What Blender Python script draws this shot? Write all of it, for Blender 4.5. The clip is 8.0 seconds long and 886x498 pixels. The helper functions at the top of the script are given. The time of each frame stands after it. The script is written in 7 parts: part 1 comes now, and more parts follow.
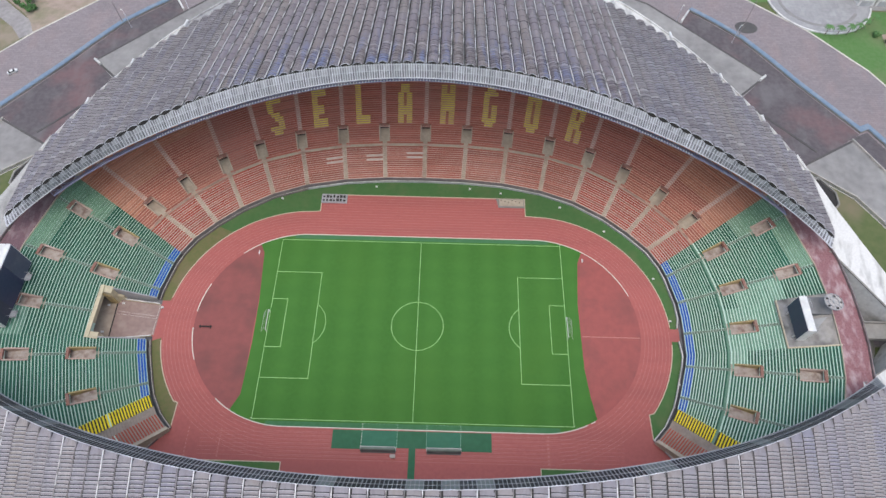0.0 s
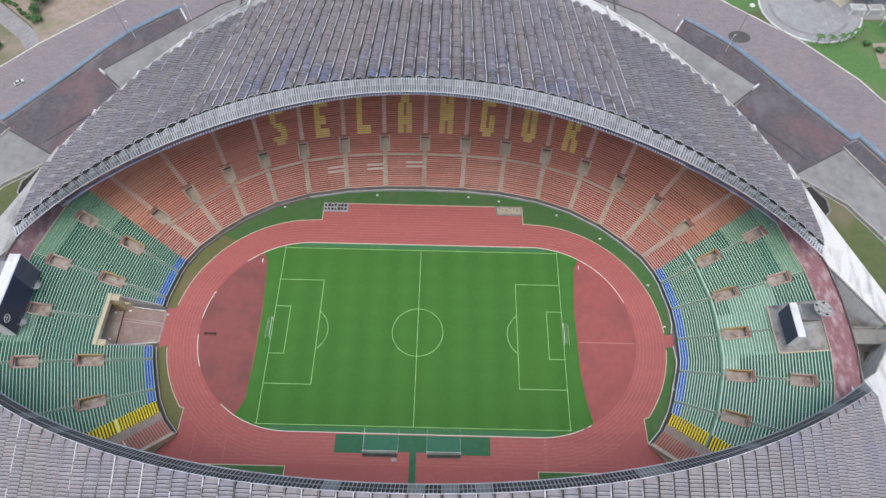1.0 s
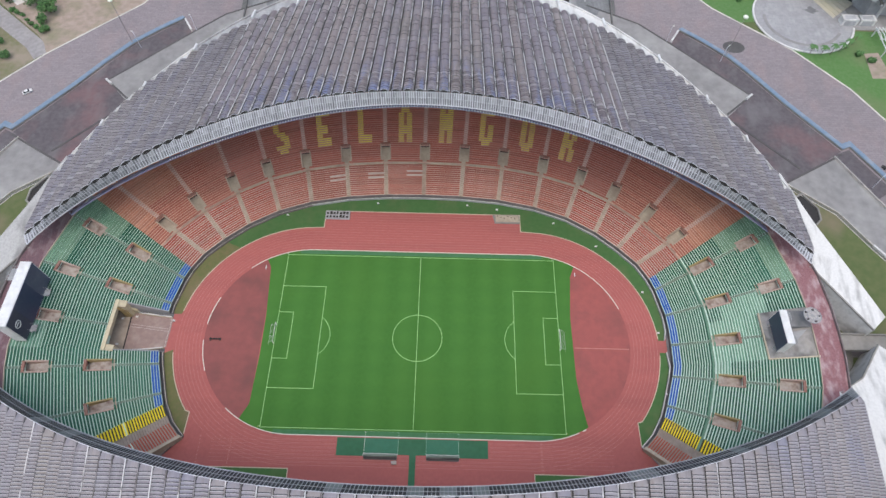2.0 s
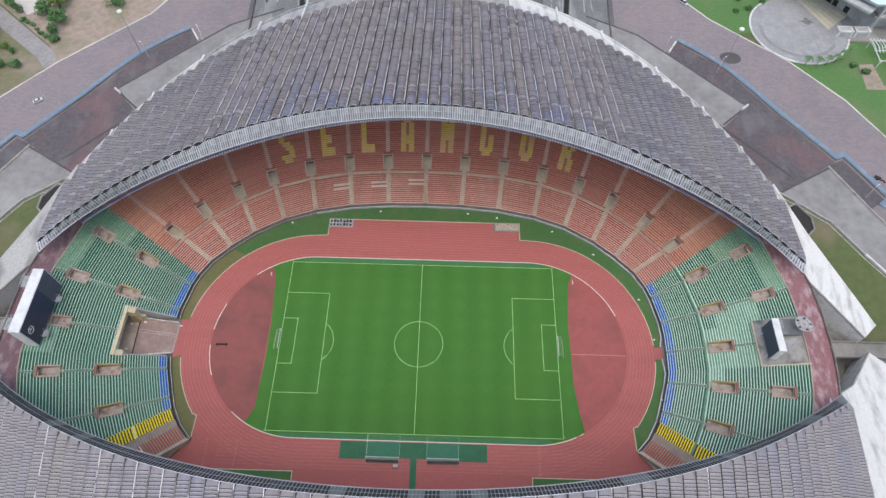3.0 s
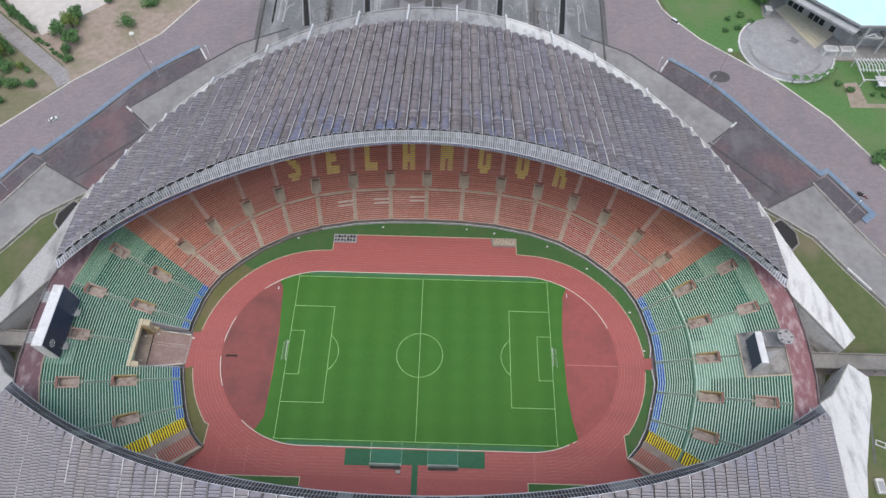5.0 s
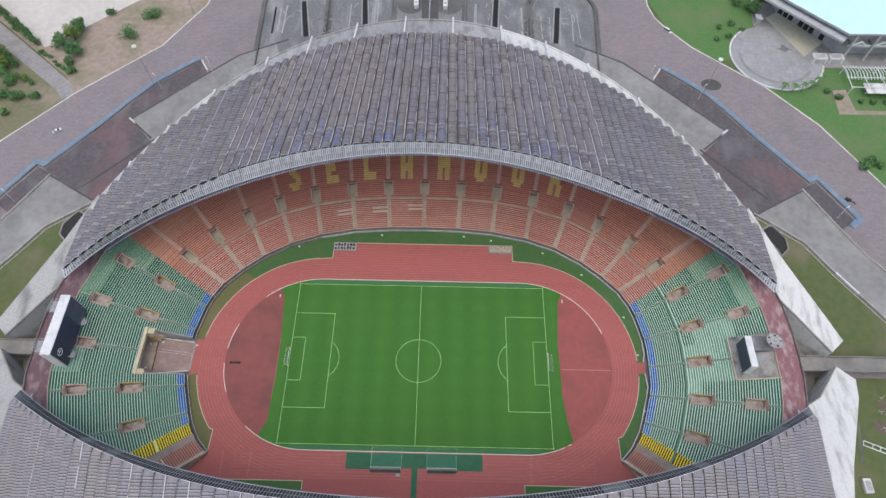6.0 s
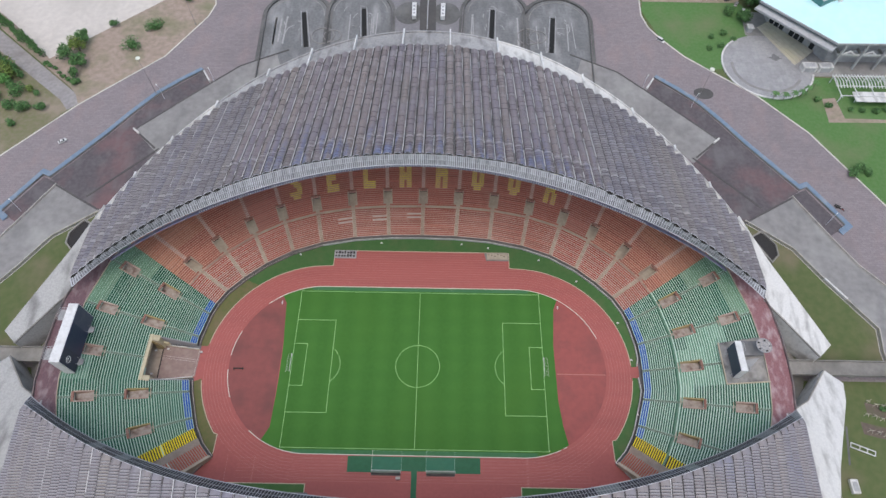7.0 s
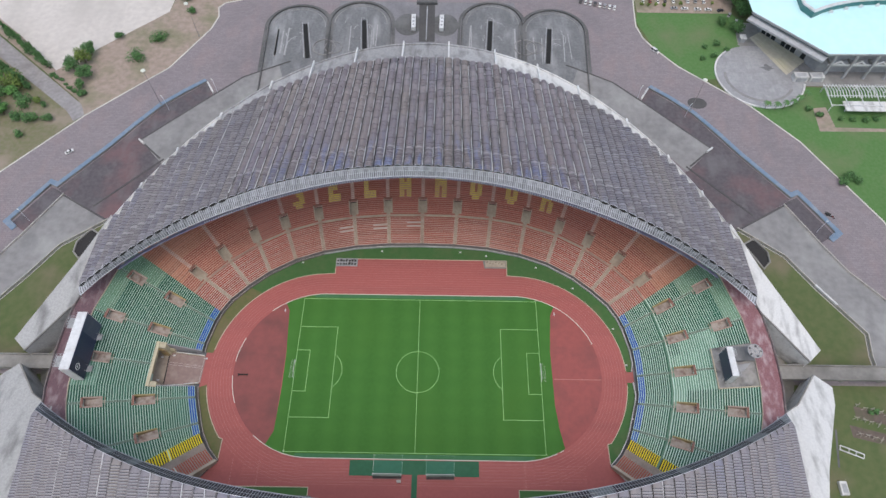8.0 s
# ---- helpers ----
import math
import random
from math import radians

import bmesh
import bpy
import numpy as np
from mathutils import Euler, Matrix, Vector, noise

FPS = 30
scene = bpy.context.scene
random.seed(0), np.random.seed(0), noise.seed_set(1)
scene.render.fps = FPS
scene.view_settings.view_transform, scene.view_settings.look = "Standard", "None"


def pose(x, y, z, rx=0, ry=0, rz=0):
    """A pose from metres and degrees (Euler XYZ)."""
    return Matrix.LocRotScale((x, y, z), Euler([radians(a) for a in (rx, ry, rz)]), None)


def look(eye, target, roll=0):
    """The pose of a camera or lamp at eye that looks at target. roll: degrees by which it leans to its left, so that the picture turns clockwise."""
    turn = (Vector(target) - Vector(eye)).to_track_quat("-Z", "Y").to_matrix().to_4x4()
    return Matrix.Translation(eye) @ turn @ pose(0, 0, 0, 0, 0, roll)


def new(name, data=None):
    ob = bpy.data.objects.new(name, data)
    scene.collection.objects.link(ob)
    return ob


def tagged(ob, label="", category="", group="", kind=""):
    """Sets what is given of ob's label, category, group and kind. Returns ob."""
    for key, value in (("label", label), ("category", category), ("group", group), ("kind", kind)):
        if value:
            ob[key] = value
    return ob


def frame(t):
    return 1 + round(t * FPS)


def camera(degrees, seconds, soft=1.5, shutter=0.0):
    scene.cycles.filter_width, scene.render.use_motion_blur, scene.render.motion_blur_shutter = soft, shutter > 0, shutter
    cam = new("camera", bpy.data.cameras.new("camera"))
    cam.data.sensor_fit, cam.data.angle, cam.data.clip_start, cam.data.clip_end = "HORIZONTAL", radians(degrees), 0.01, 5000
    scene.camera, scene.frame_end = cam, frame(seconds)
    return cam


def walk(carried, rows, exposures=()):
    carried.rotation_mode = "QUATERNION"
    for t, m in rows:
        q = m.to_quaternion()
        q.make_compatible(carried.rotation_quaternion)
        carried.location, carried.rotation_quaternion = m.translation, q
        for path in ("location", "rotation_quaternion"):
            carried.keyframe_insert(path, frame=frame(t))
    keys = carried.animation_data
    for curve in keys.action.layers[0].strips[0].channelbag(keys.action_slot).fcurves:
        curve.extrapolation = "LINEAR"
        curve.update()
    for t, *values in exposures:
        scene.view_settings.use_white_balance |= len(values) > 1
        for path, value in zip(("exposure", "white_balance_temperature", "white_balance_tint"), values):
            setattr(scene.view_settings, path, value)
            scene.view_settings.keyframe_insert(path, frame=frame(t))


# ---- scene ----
cam = camera(70.6, 8.0)
PATH = [
    (0, (8.996, -86.837, 204.556), (8.99, -85.835, 202.825), 1.2),
    (0.5, (8.742, -86.724, 207.578), (8.739, -85.723, 205.846), 1.3),
    (1, (8.808, -87.077, 210.466), (8.805, -86.074, 208.736), 1.2),
    (1.5, (9.046, -87.438, 213.467), (9.043, -86.433, 211.737), 1.2),
    (3, (9.422, -88.353, 222.955), (9.412, -87.344, 221.228), 1.1),
    (3.5, (9.336, -88.387, 226.164), (9.327, -87.379, 224.437), 1.1),
    (4, (9.372, -88.656, 229.439), (9.361, -87.647, 227.712), 1.1),
    (4.5, (9.336, -88.903, 232.676), (9.325, -87.893, 230.95), 1.1),
    (6, (9.796, -89.976, 242.439), (9.79, -88.96, 240.716), 0.9),
    (6.5, (9.962, -90.315, 245.879), (9.958, -89.298, 244.157), 0.9),
    (7, (10.011, -90.755, 249.448), (10.009, -89.736, 247.727), 0.9),
    (7.5, (10.166, -91.371, 252.961), (10.164, -90.348, 251.243), 0.8),
    (8, (10.186, -92.131, 256.38), (10.185, -91.104, 254.664), 0.8),
]
walk(cam, [(t, look(eye, target, roll)) for t, eye, target, roll in PATH], [(0, 0.20), (4, 0.09), (8, -0.05)])

# ---------------------------------------------------------------- light
world = bpy.data.worlds.new("overcast_sky")
scene.world = world
world.use_nodes = True
wn, wl = world.node_tree.nodes, world.node_tree.links
sky = wn.new("ShaderNodeTexSky")
sky.sky_type, sky.sun_disc = "NISHITA", False
SUN_EL, SUN_AZ = radians(74), radians(184)
sky.sun_elevation, sky.sun_rotation = SUN_EL, SUN_AZ
sky.dust_density, sky.air_density = 4.0, 1.6
wn["Background"].inputs["Strength"].default_value = 0.15
wl.new(sky.outputs["Color"], wn["Background"].inputs["Color"])
sun = new("sun", bpy.data.lights.new("sun", "SUN"))
sun.data.energy, sun.data.angle, sun.data.color = 1.1, radians(100), (0.995, 0.98, 0.985)
sun.matrix_world = look((math.sin(SUN_AZ) * math.cos(SUN_EL) * 400, math.cos(SUN_AZ) * math.cos(SUN_EL) * 400, math.sin(SUN_EL) * 400), (0, 0, 0))


# ---------------------------------------------------------------- materials
def nodes(name, rough=0.8, metal=0.0):
    m = bpy.data.materials.new(name)
    m.use_nodes = True
    b = m.node_tree.nodes["Principled BSDF"]
    b.inputs["Roughness"].default_value = rough
    b.inputs["Metallic"].default_value = metal
    return m, m.node_tree, b


def noise_fac(nt, scale, detail=4.0, stretch=(1, 1, 1), lo=0.35, hi=0.65):
    co = nt.nodes.new("ShaderNodeNewGeometry")
    mp = nt.nodes.new("ShaderNodeMapping")
    mp.inputs["Scale"].default_value = stretch
    nz = nt.nodes.new("ShaderNodeTexNoise")
    nz.inputs["Scale"].default_value, nz.inputs["Detail"].default_value = scale, detail
    rp = nt.nodes.new("ShaderNodeMapRange")
    rp.inputs["From Min"].default_value, rp.inputs["From Max"].default_value = lo, hi
    nt.links.new(co.outputs["Position"], mp.inputs["Vector"])
    nt.links.new(mp.outputs["Vector"], nz.inputs["Vector"])
    nt.links.new(nz.outputs["Fac"], rp.inputs["Value"])
    return rp.outputs["Result"]


def mix(nt, fac, a, b, amount=1.0):
    mx = nt.nodes.new("ShaderNodeMix")
    mx.data_type = "RGBA"
    if amount != 1.0:
        mul = nt.nodes.new("ShaderNodeMath")
        mul.operation = "MULTIPLY"
        mul.inputs[1].default_value = amount
        nt.links.new(fac, mul.inputs[0])
        fac = mul.outputs[0]
    nt.links.new(fac, mx.inputs["Factor"])
    for sock, v in ((mx.inputs["A"], a), (mx.inputs["B"], b)):
        if isinstance(v, tuple):
            sock.default_value = (*v, 1)
        else:
            nt.links.new(v, sock)
    return mx.outputs["Result"]


def bump(nt, b, scale, strength, dist=0.05):
    bp = nt.nodes.new("ShaderNodeBump")
    bp.inputs["Strength"].default_value, bp.inputs["Distance"].default_value = strength, dist
    nt.links.new(noise_fac(nt, scale, 3.0, lo=0, hi=1), bp.inputs["Height"])
    nt.links.new(bp.outputs["Normal"], b.inputs["Normal"])


def worn(name, base, other, stain=None, big=0.05, small=0.8, rough=0.85, metal=0.0, random_by="", tone=0.25, stain_amount=0.7, stretch=(1, 1, 1), patch=None):
    """A surface that varies at two scales, with stains and, where asked, from piece to piece."""
    m, nt, b = nodes(name, rough, metal)
    c = mix(nt, noise_fac(nt, small, 5), base, other)
    if stain:
        c = mix(nt, noise_fac(nt, big, 6, stretch, 0.48, 0.72), c, stain, stain_amount)
    if patch:
        c = mix(nt, noise_fac(nt, 0.11, 5, (1, 0.5, 1), 0.5, 0.68), c, patch, 0.5)
    if random_by:
        if random_by == "island":
            src = nt.nodes.new("ShaderNodeNewGeometry").outputs["Random Per Island"]
        else:
            src = nt.nodes.new("ShaderNodeObjectInfo").outputs["Random"]
        hsv = nt.nodes.new("ShaderNodeHueSaturation")
        mr = nt.nodes.new("ShaderNodeMapRange")
        mr.inputs["To Min"].default_value, mr.inputs["To Max"].default_value = 1 - tone, 1 + tone
        nt.links.new(src, mr.inputs["Value"])
        nt.links.new(mr.outputs["Result"], hsv.inputs["Value"])
        nt.links.new(c, hsv.inputs["Color"])
        c = hsv.outputs["Color"]
    nt.links.new(c, b.inputs["Base Color"])
    bump(nt, b, small * 3, 0.25)
    return m

concrete = worn("weathered_concrete", (0.30, 0.29, 0.27), (0.25, 0.24, 0.225), (0.13, 0.125, 0.115), 0.07, 0.6)
dark_concrete = worn("dark_concrete_and_shade", (0.13, 0.13, 0.13), (0.10, 0.10, 0.10), (0.20, 0.20, 0.20), 0.06, 0.5)
pale_concrete = worn("whitewashed_concrete", (0.70, 0.70, 0.69), (0.63, 0.63, 0.625), (0.24, 0.24, 0.235), 0.2, 1.3, stretch=(1.6, 0.5, 1), stain_amount=0.65)
stained_white = worn("heavily_stained_whitewash", (0.45, 0.45, 0.445), (0.37, 0.37, 0.368), (0.14, 0.14, 0.137), 0.11, 1.3, stretch=(1.4, 0.6, 1), stain_amount=0.95)
eave_concrete = worn("streaked_eave_concrete", (0.46, 0.46, 0.47), (0.36, 0.36, 0.37), (0.19, 0.19, 0.19), 0.3, 0.9, stretch=(1, 0.25, 1), random_by="object", tone=0.2, stain_amount=0.75)
aisle_concrete = worn("aisle_concrete", (0.50, 0.44, 0.35), (0.42, 0.37, 0.30), (0.30, 0.23, 0.18), 0.15, 0.9)
tread_far = worn("terrace_concrete_reddish", (0.56, 0.36, 0.32), (0.49, 0.31, 0.275), (0.36, 0.20, 0.17), 0.05, 0.9)
tread_low = worn("pale_worn_terrace", (0.68, 0.57, 0.52), (0.58, 0.47, 0.42), (0.44, 0.29, 0.25), 0.07, 0.9)
# lighter copy of tread_far that paints in the outer blocks' brighter light
tread_lit = worn("sunlit_warm_terrace", (0.66, 0.43, 0.34), (0.58, 0.37, 0.285), (0.44, 0.26, 0.20), 0.05, 0.9)
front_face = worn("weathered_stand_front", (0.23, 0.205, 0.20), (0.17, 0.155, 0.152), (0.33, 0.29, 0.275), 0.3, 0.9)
step_paint = worn("pale_step_paint", (0.66, 0.59, 0.51), (0.58, 0.50, 0.43), (0.44, 0.34, 0.28), 0.3, 0.9)
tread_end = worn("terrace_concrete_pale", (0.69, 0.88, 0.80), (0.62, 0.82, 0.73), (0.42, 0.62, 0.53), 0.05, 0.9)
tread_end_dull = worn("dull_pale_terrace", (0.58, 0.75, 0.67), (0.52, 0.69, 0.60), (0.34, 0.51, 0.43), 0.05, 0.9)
# near-black treads colour in the shadowed gaps between the yellow benches
shade_terrace = worn("shade_dark_terrace", (0.075, 0.07, 0.04), (0.06, 0.06, 0.04), (0.13, 0.12, 0.08), 0.1, 0.9)
bare_terrace = worn("bare_grey_terrace", (0.36, 0.31, 0.275), (0.30, 0.255, 0.225), (0.24, 0.19, 0.165), 0.2, 0.9)
end_aisle = worn("greyish_aisle_concrete", (0.21, 0.275, 0.225), (0.165, 0.225, 0.18), (0.115, 0.16, 0.125), 0.3, 1.5)
end_walkway = worn("dull_green_walkway", (0.16, 0.29, 0.215), (0.125, 0.24, 0.175), (0.22, 0.32, 0.26), 0.3, 1.5)
far_walkway = worn("dusty_reddish_walkway", (0.47, 0.345, 0.285), (0.40, 0.285, 0.235), (0.34, 0.21, 0.175), 0.25, 1.2)
ramp_concrete = worn("pinkish_ramp_concrete", (0.31, 0.225, 0.205), (0.265, 0.19, 0.175), (0.40, 0.33, 0.29), 0.25, 0.6)
entrance_floor = worn("stained_entrance_floor", (0.42, 0.37, 0.33), (0.33, 0.275, 0.235), (0.17, 0.10, 0.08), 0.4, 0.9, stain_amount=0.95)
ochre = worn("ochre_painted_wall", (0.46, 0.37, 0.17), (0.38, 0.30, 0.15), (0.30, 0.22, 0.16), 0.6, 1.2)
parapet_paint = worn("dark_weathered_parapet", (0.20, 0.165, 0.165), (0.15, 0.13, 0.13), (0.33, 0.26, 0.25), 0.4, 1.2)
terracotta = worn("terracotta_painted_wall", (0.50, 0.37, 0.32), (0.42, 0.30, 0.25), (0.56, 0.48, 0.43), 0.4, 1.2)
red_wall = worn("red_painted_end_wall", (0.30, 0.15, 0.12), (0.25, 0.125, 0.10), (0.42, 0.30, 0.26), 0.6, 1.2)
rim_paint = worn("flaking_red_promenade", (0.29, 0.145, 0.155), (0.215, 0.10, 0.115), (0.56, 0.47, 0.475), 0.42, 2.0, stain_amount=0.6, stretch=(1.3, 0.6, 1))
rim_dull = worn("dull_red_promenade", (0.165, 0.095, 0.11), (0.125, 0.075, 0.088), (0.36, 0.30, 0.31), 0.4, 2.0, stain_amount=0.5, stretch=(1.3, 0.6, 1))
lawn = worn("rough_lawn", (0.085, 0.12, 0.042), (0.115, 0.135, 0.055), (0.20, 0.165, 0.11), 0.042, 0.3, 0.95, stain_amount=0.9)
scrub = worn("scrubby_grass", (0.16, 0.17, 0.085), (0.21, 0.185, 0.125), (0.33, 0.27, 0.225), 0.06, 0.5, 0.95, stain_amount=0.95)
ring_grass = worn("verge_grass", (0.058, 0.145, 0.044), (0.068, 0.155, 0.05), (0.11, 0.155, 0.065), 0.09, 0.6, 0.95, stain_amount=0.85)
dry_grass = worn("dry_brown_grass", (0.155, 0.15, 0.065), (0.125, 0.145, 0.055), (0.21, 0.155, 0.10), 0.08, 0.6, 0.95)
garden_lawn = worn("bright_lawn", (0.08, 0.185, 0.05), (0.105, 0.20, 0.068), (0.17, 0.19, 0.10), 0.045, 0.6, 0.95)
bare_earth = worn("bare_sandy_earth", (0.38, 0.30, 0.255), (0.29, 0.235, 0.19), (0.15, 0.18, 0.085), 0.05, 0.35, 0.95, stain_amount=0.9)
sand_lot = worn("pale_sandy_lot", (0.62, 0.58, 0.54), (0.55, 0.51, 0.48), (0.46, 0.43, 0.40), 0.05, 0.3, 0.9, stretch=(1, 0.3, 1))
tartan = worn("red_running_track", (0.42, 0.124, 0.114), (0.375, 0.11, 0.103), (0.32, 0.098, 0.092), 0.12, 0.9, 0.8, stretch=(0.12, 1, 1))
tartan_worn = worn("worn_red_infield", (0.36, 0.10, 0.092), (0.31, 0.09, 0.084), (0.19, 0.075, 0.072), 0.07, 0.4, 0.8)
tartan_dark = worn("dark_stained_infield", (0.28, 0.088, 0.083), (0.24, 0.08, 0.076), (0.15, 0.066, 0.064), 0.08, 0.35, 0.8, stain_amount=0.8)
lane_paint = worn("faded_lane_paint", (0.54, 0.25, 0.225), (0.47, 0.19, 0.17))
green_mat_paint = worn("green_painted_surface", (0.035, 0.15, 0.075), (0.03, 0.13, 0.065), (0.05, 0.16, 0.09), 0.08, 0.6, 0.8)
teal_mat_paint = worn("teal_painted_surface", (0.045, 0.185, 0.115), (0.04, 0.165, 0.10), (0.06, 0.19, 0.11), 0.12, 0.6, 0.8)
border_turf = worn("greyish_border_turf", (0.06, 0.19, 0.085), (0.05, 0.165, 0.07), (0.075, 0.20, 0.095), 0.1, 0.6, 0.9)
mid_green_bench = worn("dull_green_bench", (0.185, 0.33, 0.225), (0.15, 0.285, 0.19), (0.25, 0.40, 0.29), 0.09, 0.7, 0.7, random_by="object", tone=0.12)
white_paint = worn("white_line_paint", (0.74, 0.76, 0.70), (0.66, 0.70, 0.62))
turf_line_paint = worn("chalk_line_on_turf", (0.46, 0.80, 0.36), (0.40, 0.70, 0.31))
road_kerb = worn("pale_road_kerb", (0.66, 0.64, 0.585), (0.55, 0.53, 0.48), (0.36, 0.34, 0.31), 0.12, 0.9)
kerb_paint = worn("greyish_kerb_paint", (0.52, 0.49, 0.45), (0.43, 0.41, 0.38), (0.28, 0.26, 0.25), 0.3, 0.9)
cream_paint = worn("cream_kerb_paint", (0.58, 0.52, 0.40), (0.5, 0.45, 0.34))
paving = worn("brown_grey_paving", (0.268, 0.235, 0.246), (0.232, 0.203, 0.216), (0.175, 0.158, 0.17), 0.018, 0.9, patch=(0.30, 0.235, 0.235))
road_concrete = worn("grey_driveway_concrete", (0.28, 0.273, 0.272), (0.225, 0.22, 0.22), (0.39, 0.39, 0.38), 0.06, 0.3, stain_amount=0.6, patch=(0.165, 0.165, 0.168))
court_floor = worn("stained_court_floor", (0.118, 0.105, 0.115), (0.088, 0.078, 0.087), (0.21, 0.115, 0.12), 0.055, 0.5, stain_amount=0.7, patch=(0.185, 0.175, 0.185))
bowl_concrete = worn("dark_ramp_concrete", (0.20, 0.205, 0.212), (0.15, 0.155, 0.162), (0.36, 0.365, 0.37), 0.13, 0.7, stretch=(1, 0.3, 1), stain_amount=0.75, patch=(0.12, 0.122, 0.126))
circle_paving = worn("pale_forecourt_paving", (0.36, 0.362, 0.372), (0.31, 0.312, 0.322), (0.22, 0.22, 0.225), 0.07, 0.6, stain_amount=0.6, patch=(0.285, 0.29, 0.298))
step_stone = worn("yellowish_steps", (0.52, 0.49, 0.41), (0.46, 0.43, 0.355), (0.56, 0.52, 0.36), 0.1, 0.4)
blue_paint = worn("faded_blue_paint", (0.145, 0.22, 0.32), (0.19, 0.26, 0.35), (0.30, 0.33, 0.37), 0.3, 1.0, 0.6)
# paler copy of red_bench, painting sunlight on rows under the roof's ends
sunlit_red_bench = worn("sunlit_pale_red_bench", (0.50, 0.215, 0.135), (0.42, 0.175, 0.11), (0.56, 0.32, 0.235), 0.07, 0.7, 0.7, random_by="object", tone=0.16)
red_bench = worn("faded_red_bench", (0.41, 0.145, 0.105), (0.355, 0.12, 0.088), (0.45, 0.22, 0.175), 0.05, 0.7, 0.6, random_by="object", tone=0.16)
deep_red_bench = worn("deep_red_bench", (0.40, 0.072, 0.045), (0.34, 0.062, 0.038), (0.45, 0.17, 0.125), 0.07, 0.7, 0.6, random_by="object", tone=0.14)
coral_bench = worn("coral_red_bench", (0.42, 0.085, 0.05), (0.36, 0.08, 0.05), (0.40, 0.15, 0.11), 0.08, 0.7, 0.6)
green_bench = worn("green_bench", (0.006, 0.098, 0.056), (0.01, 0.118, 0.07), (0.025, 0.17, 0.11), 0.05, 0.7, 0.6, random_by="object", tone=0.14)
pale_green_bench = worn("bleached_green_bench", (0.155, 0.335, 0.24), (0.12, 0.28, 0.195), (0.28, 0.44, 0.35), 0.09, 0.7, 0.7, random_by="object", tone=0.14)
blue_bench = worn("blue_bench", (0.003, 0.085, 0.42), (0.004, 0.11, 0.48), (0.02, 0.18, 0.48), 0.08, 0.7, 0.6)
yellow_bench = worn("yellow_bench", (0.95, 0.80, 0.02), (0.88, 0.72, 0.02), (0.7, 0.56, 0.08), 0.1, 0.7, 0.6)
letter_bench = worn("dull_yellow_bench", (0.86, 0.76, 0.09), (0.76, 0.65, 0.075), (0.60, 0.45, 0.12), 0.1, 0.7, 0.6)
white_bench = worn("unpainted_white_bench", (0.66, 0.62, 0.58), (0.58, 0.54, 0.5), (0.42, 0.30, 0.25), 0.2, 0.9, 0.7)
white_paint_metal = worn("white_painted_metal", (0.74, 0.75, 0.76), (0.66, 0.67, 0.68), (0.45, 0.44, 0.42), 0.2, 0.8, 0.5, stain_amount=0.5)
rib_metal = worn("grey_white_rib_metal", (0.68, 0.70, 0.76), (0.60, 0.62, 0.68), (0.42, 0.43, 0.47), 0.1, 0.8, 0.5, random_by="object", tone=0.15)
seam_metal = worn("pale_seam_metal", (0.43, 0.425, 0.45), (0.36, 0.355, 0.38), (0.24, 0.235, 0.252), 0.06, 0.7, 0.5)
seam_dull = worn("dull_seam_metal", (0.34, 0.325, 0.335), (0.28, 0.265, 0.275), (0.18, 0.17, 0.175), 0.06, 0.7, 0.5)
near_rib = worn("dull_grey_rib", (0.40, 0.42, 0.46), (0.34, 0.36, 0.40), (0.22, 0.23, 0.25), 0.1, 0.8, 0.5)
truss_metal = worn("bluish_truss_steel", (0.20, 0.21, 0.33), (0.17, 0.175, 0.27), (0.34, 0.33, 0.36), 0.2, 0.7, 0.5, 0.2)
dark_screen = worn("dark_led_screen", (0.032, 0.04, 0.095), (0.04, 0.048, 0.105), rough=0.3)
lap_shade = worn("lap_shade_dark", (0.075, 0.075, 0.09), (0.055, 0.055, 0.068))
# dark grey that paints in the shade of the moat and behind shelters
shade_face = worn("shade_dark_wall", (0.13, 0.132, 0.142), (0.10, 0.103, 0.11), (0.21, 0.21, 0.215), 0.2, 0.8)
# near-black for dark parts, and for shade painted into mouths, passages and valleys
black_and_shade = worn("near_black_and_recess_shade", (0.035, 0.033, 0.033), (0.028, 0.026, 0.026))
dark_soil = worn("dark_garden_soil", (0.15, 0.115, 0.095), (0.115, 0.09, 0.075), (0.10, 0.12, 0.05), 0.15, 0.5)
asphalt = worn("asphalt", (0.09, 0.088, 0.088), (0.075, 0.073, 0.073), (0.12, 0.115, 0.11), 0.05, 0.5)
turquoise_roof = worn("turquoise_sheet_roof", (0.60, 0.90, 0.93), (0.56, 0.87, 0.91), (0.66, 0.91, 0.93), 0.03, 0.2, 0.45)
teal_dark = worn("dark_teal_glazing", (0.05, 0.17, 0.17), (0.06, 0.2, 0.2), rough=0.25)
wall_grey = worn("grey_rendered_wall", (0.40, 0.41, 0.43), (0.34, 0.35, 0.37), (0.25, 0.25, 0.26), 0.1, 0.4)
window_glass = worn("dark_window_glass", (0.025, 0.03, 0.035), (0.03, 0.035, 0.04), rough=0.12)
rubber = worn("black_rubber", (0.02, 0.02, 0.02), (0.03, 0.03, 0.03))
bark = worn("bark", (0.13, 0.10, 0.075), (0.10, 0.08, 0.06))
leaf_dark = worn("dark_leaves", (0.075, 0.17, 0.055), (0.10, 0.21, 0.07), random_by="island", tone=0.5)
leaf_fresh = worn("fresh_green_leaves", (0.10, 0.24, 0.06), (0.13, 0.28, 0.075), random_by="island", tone=0.5)
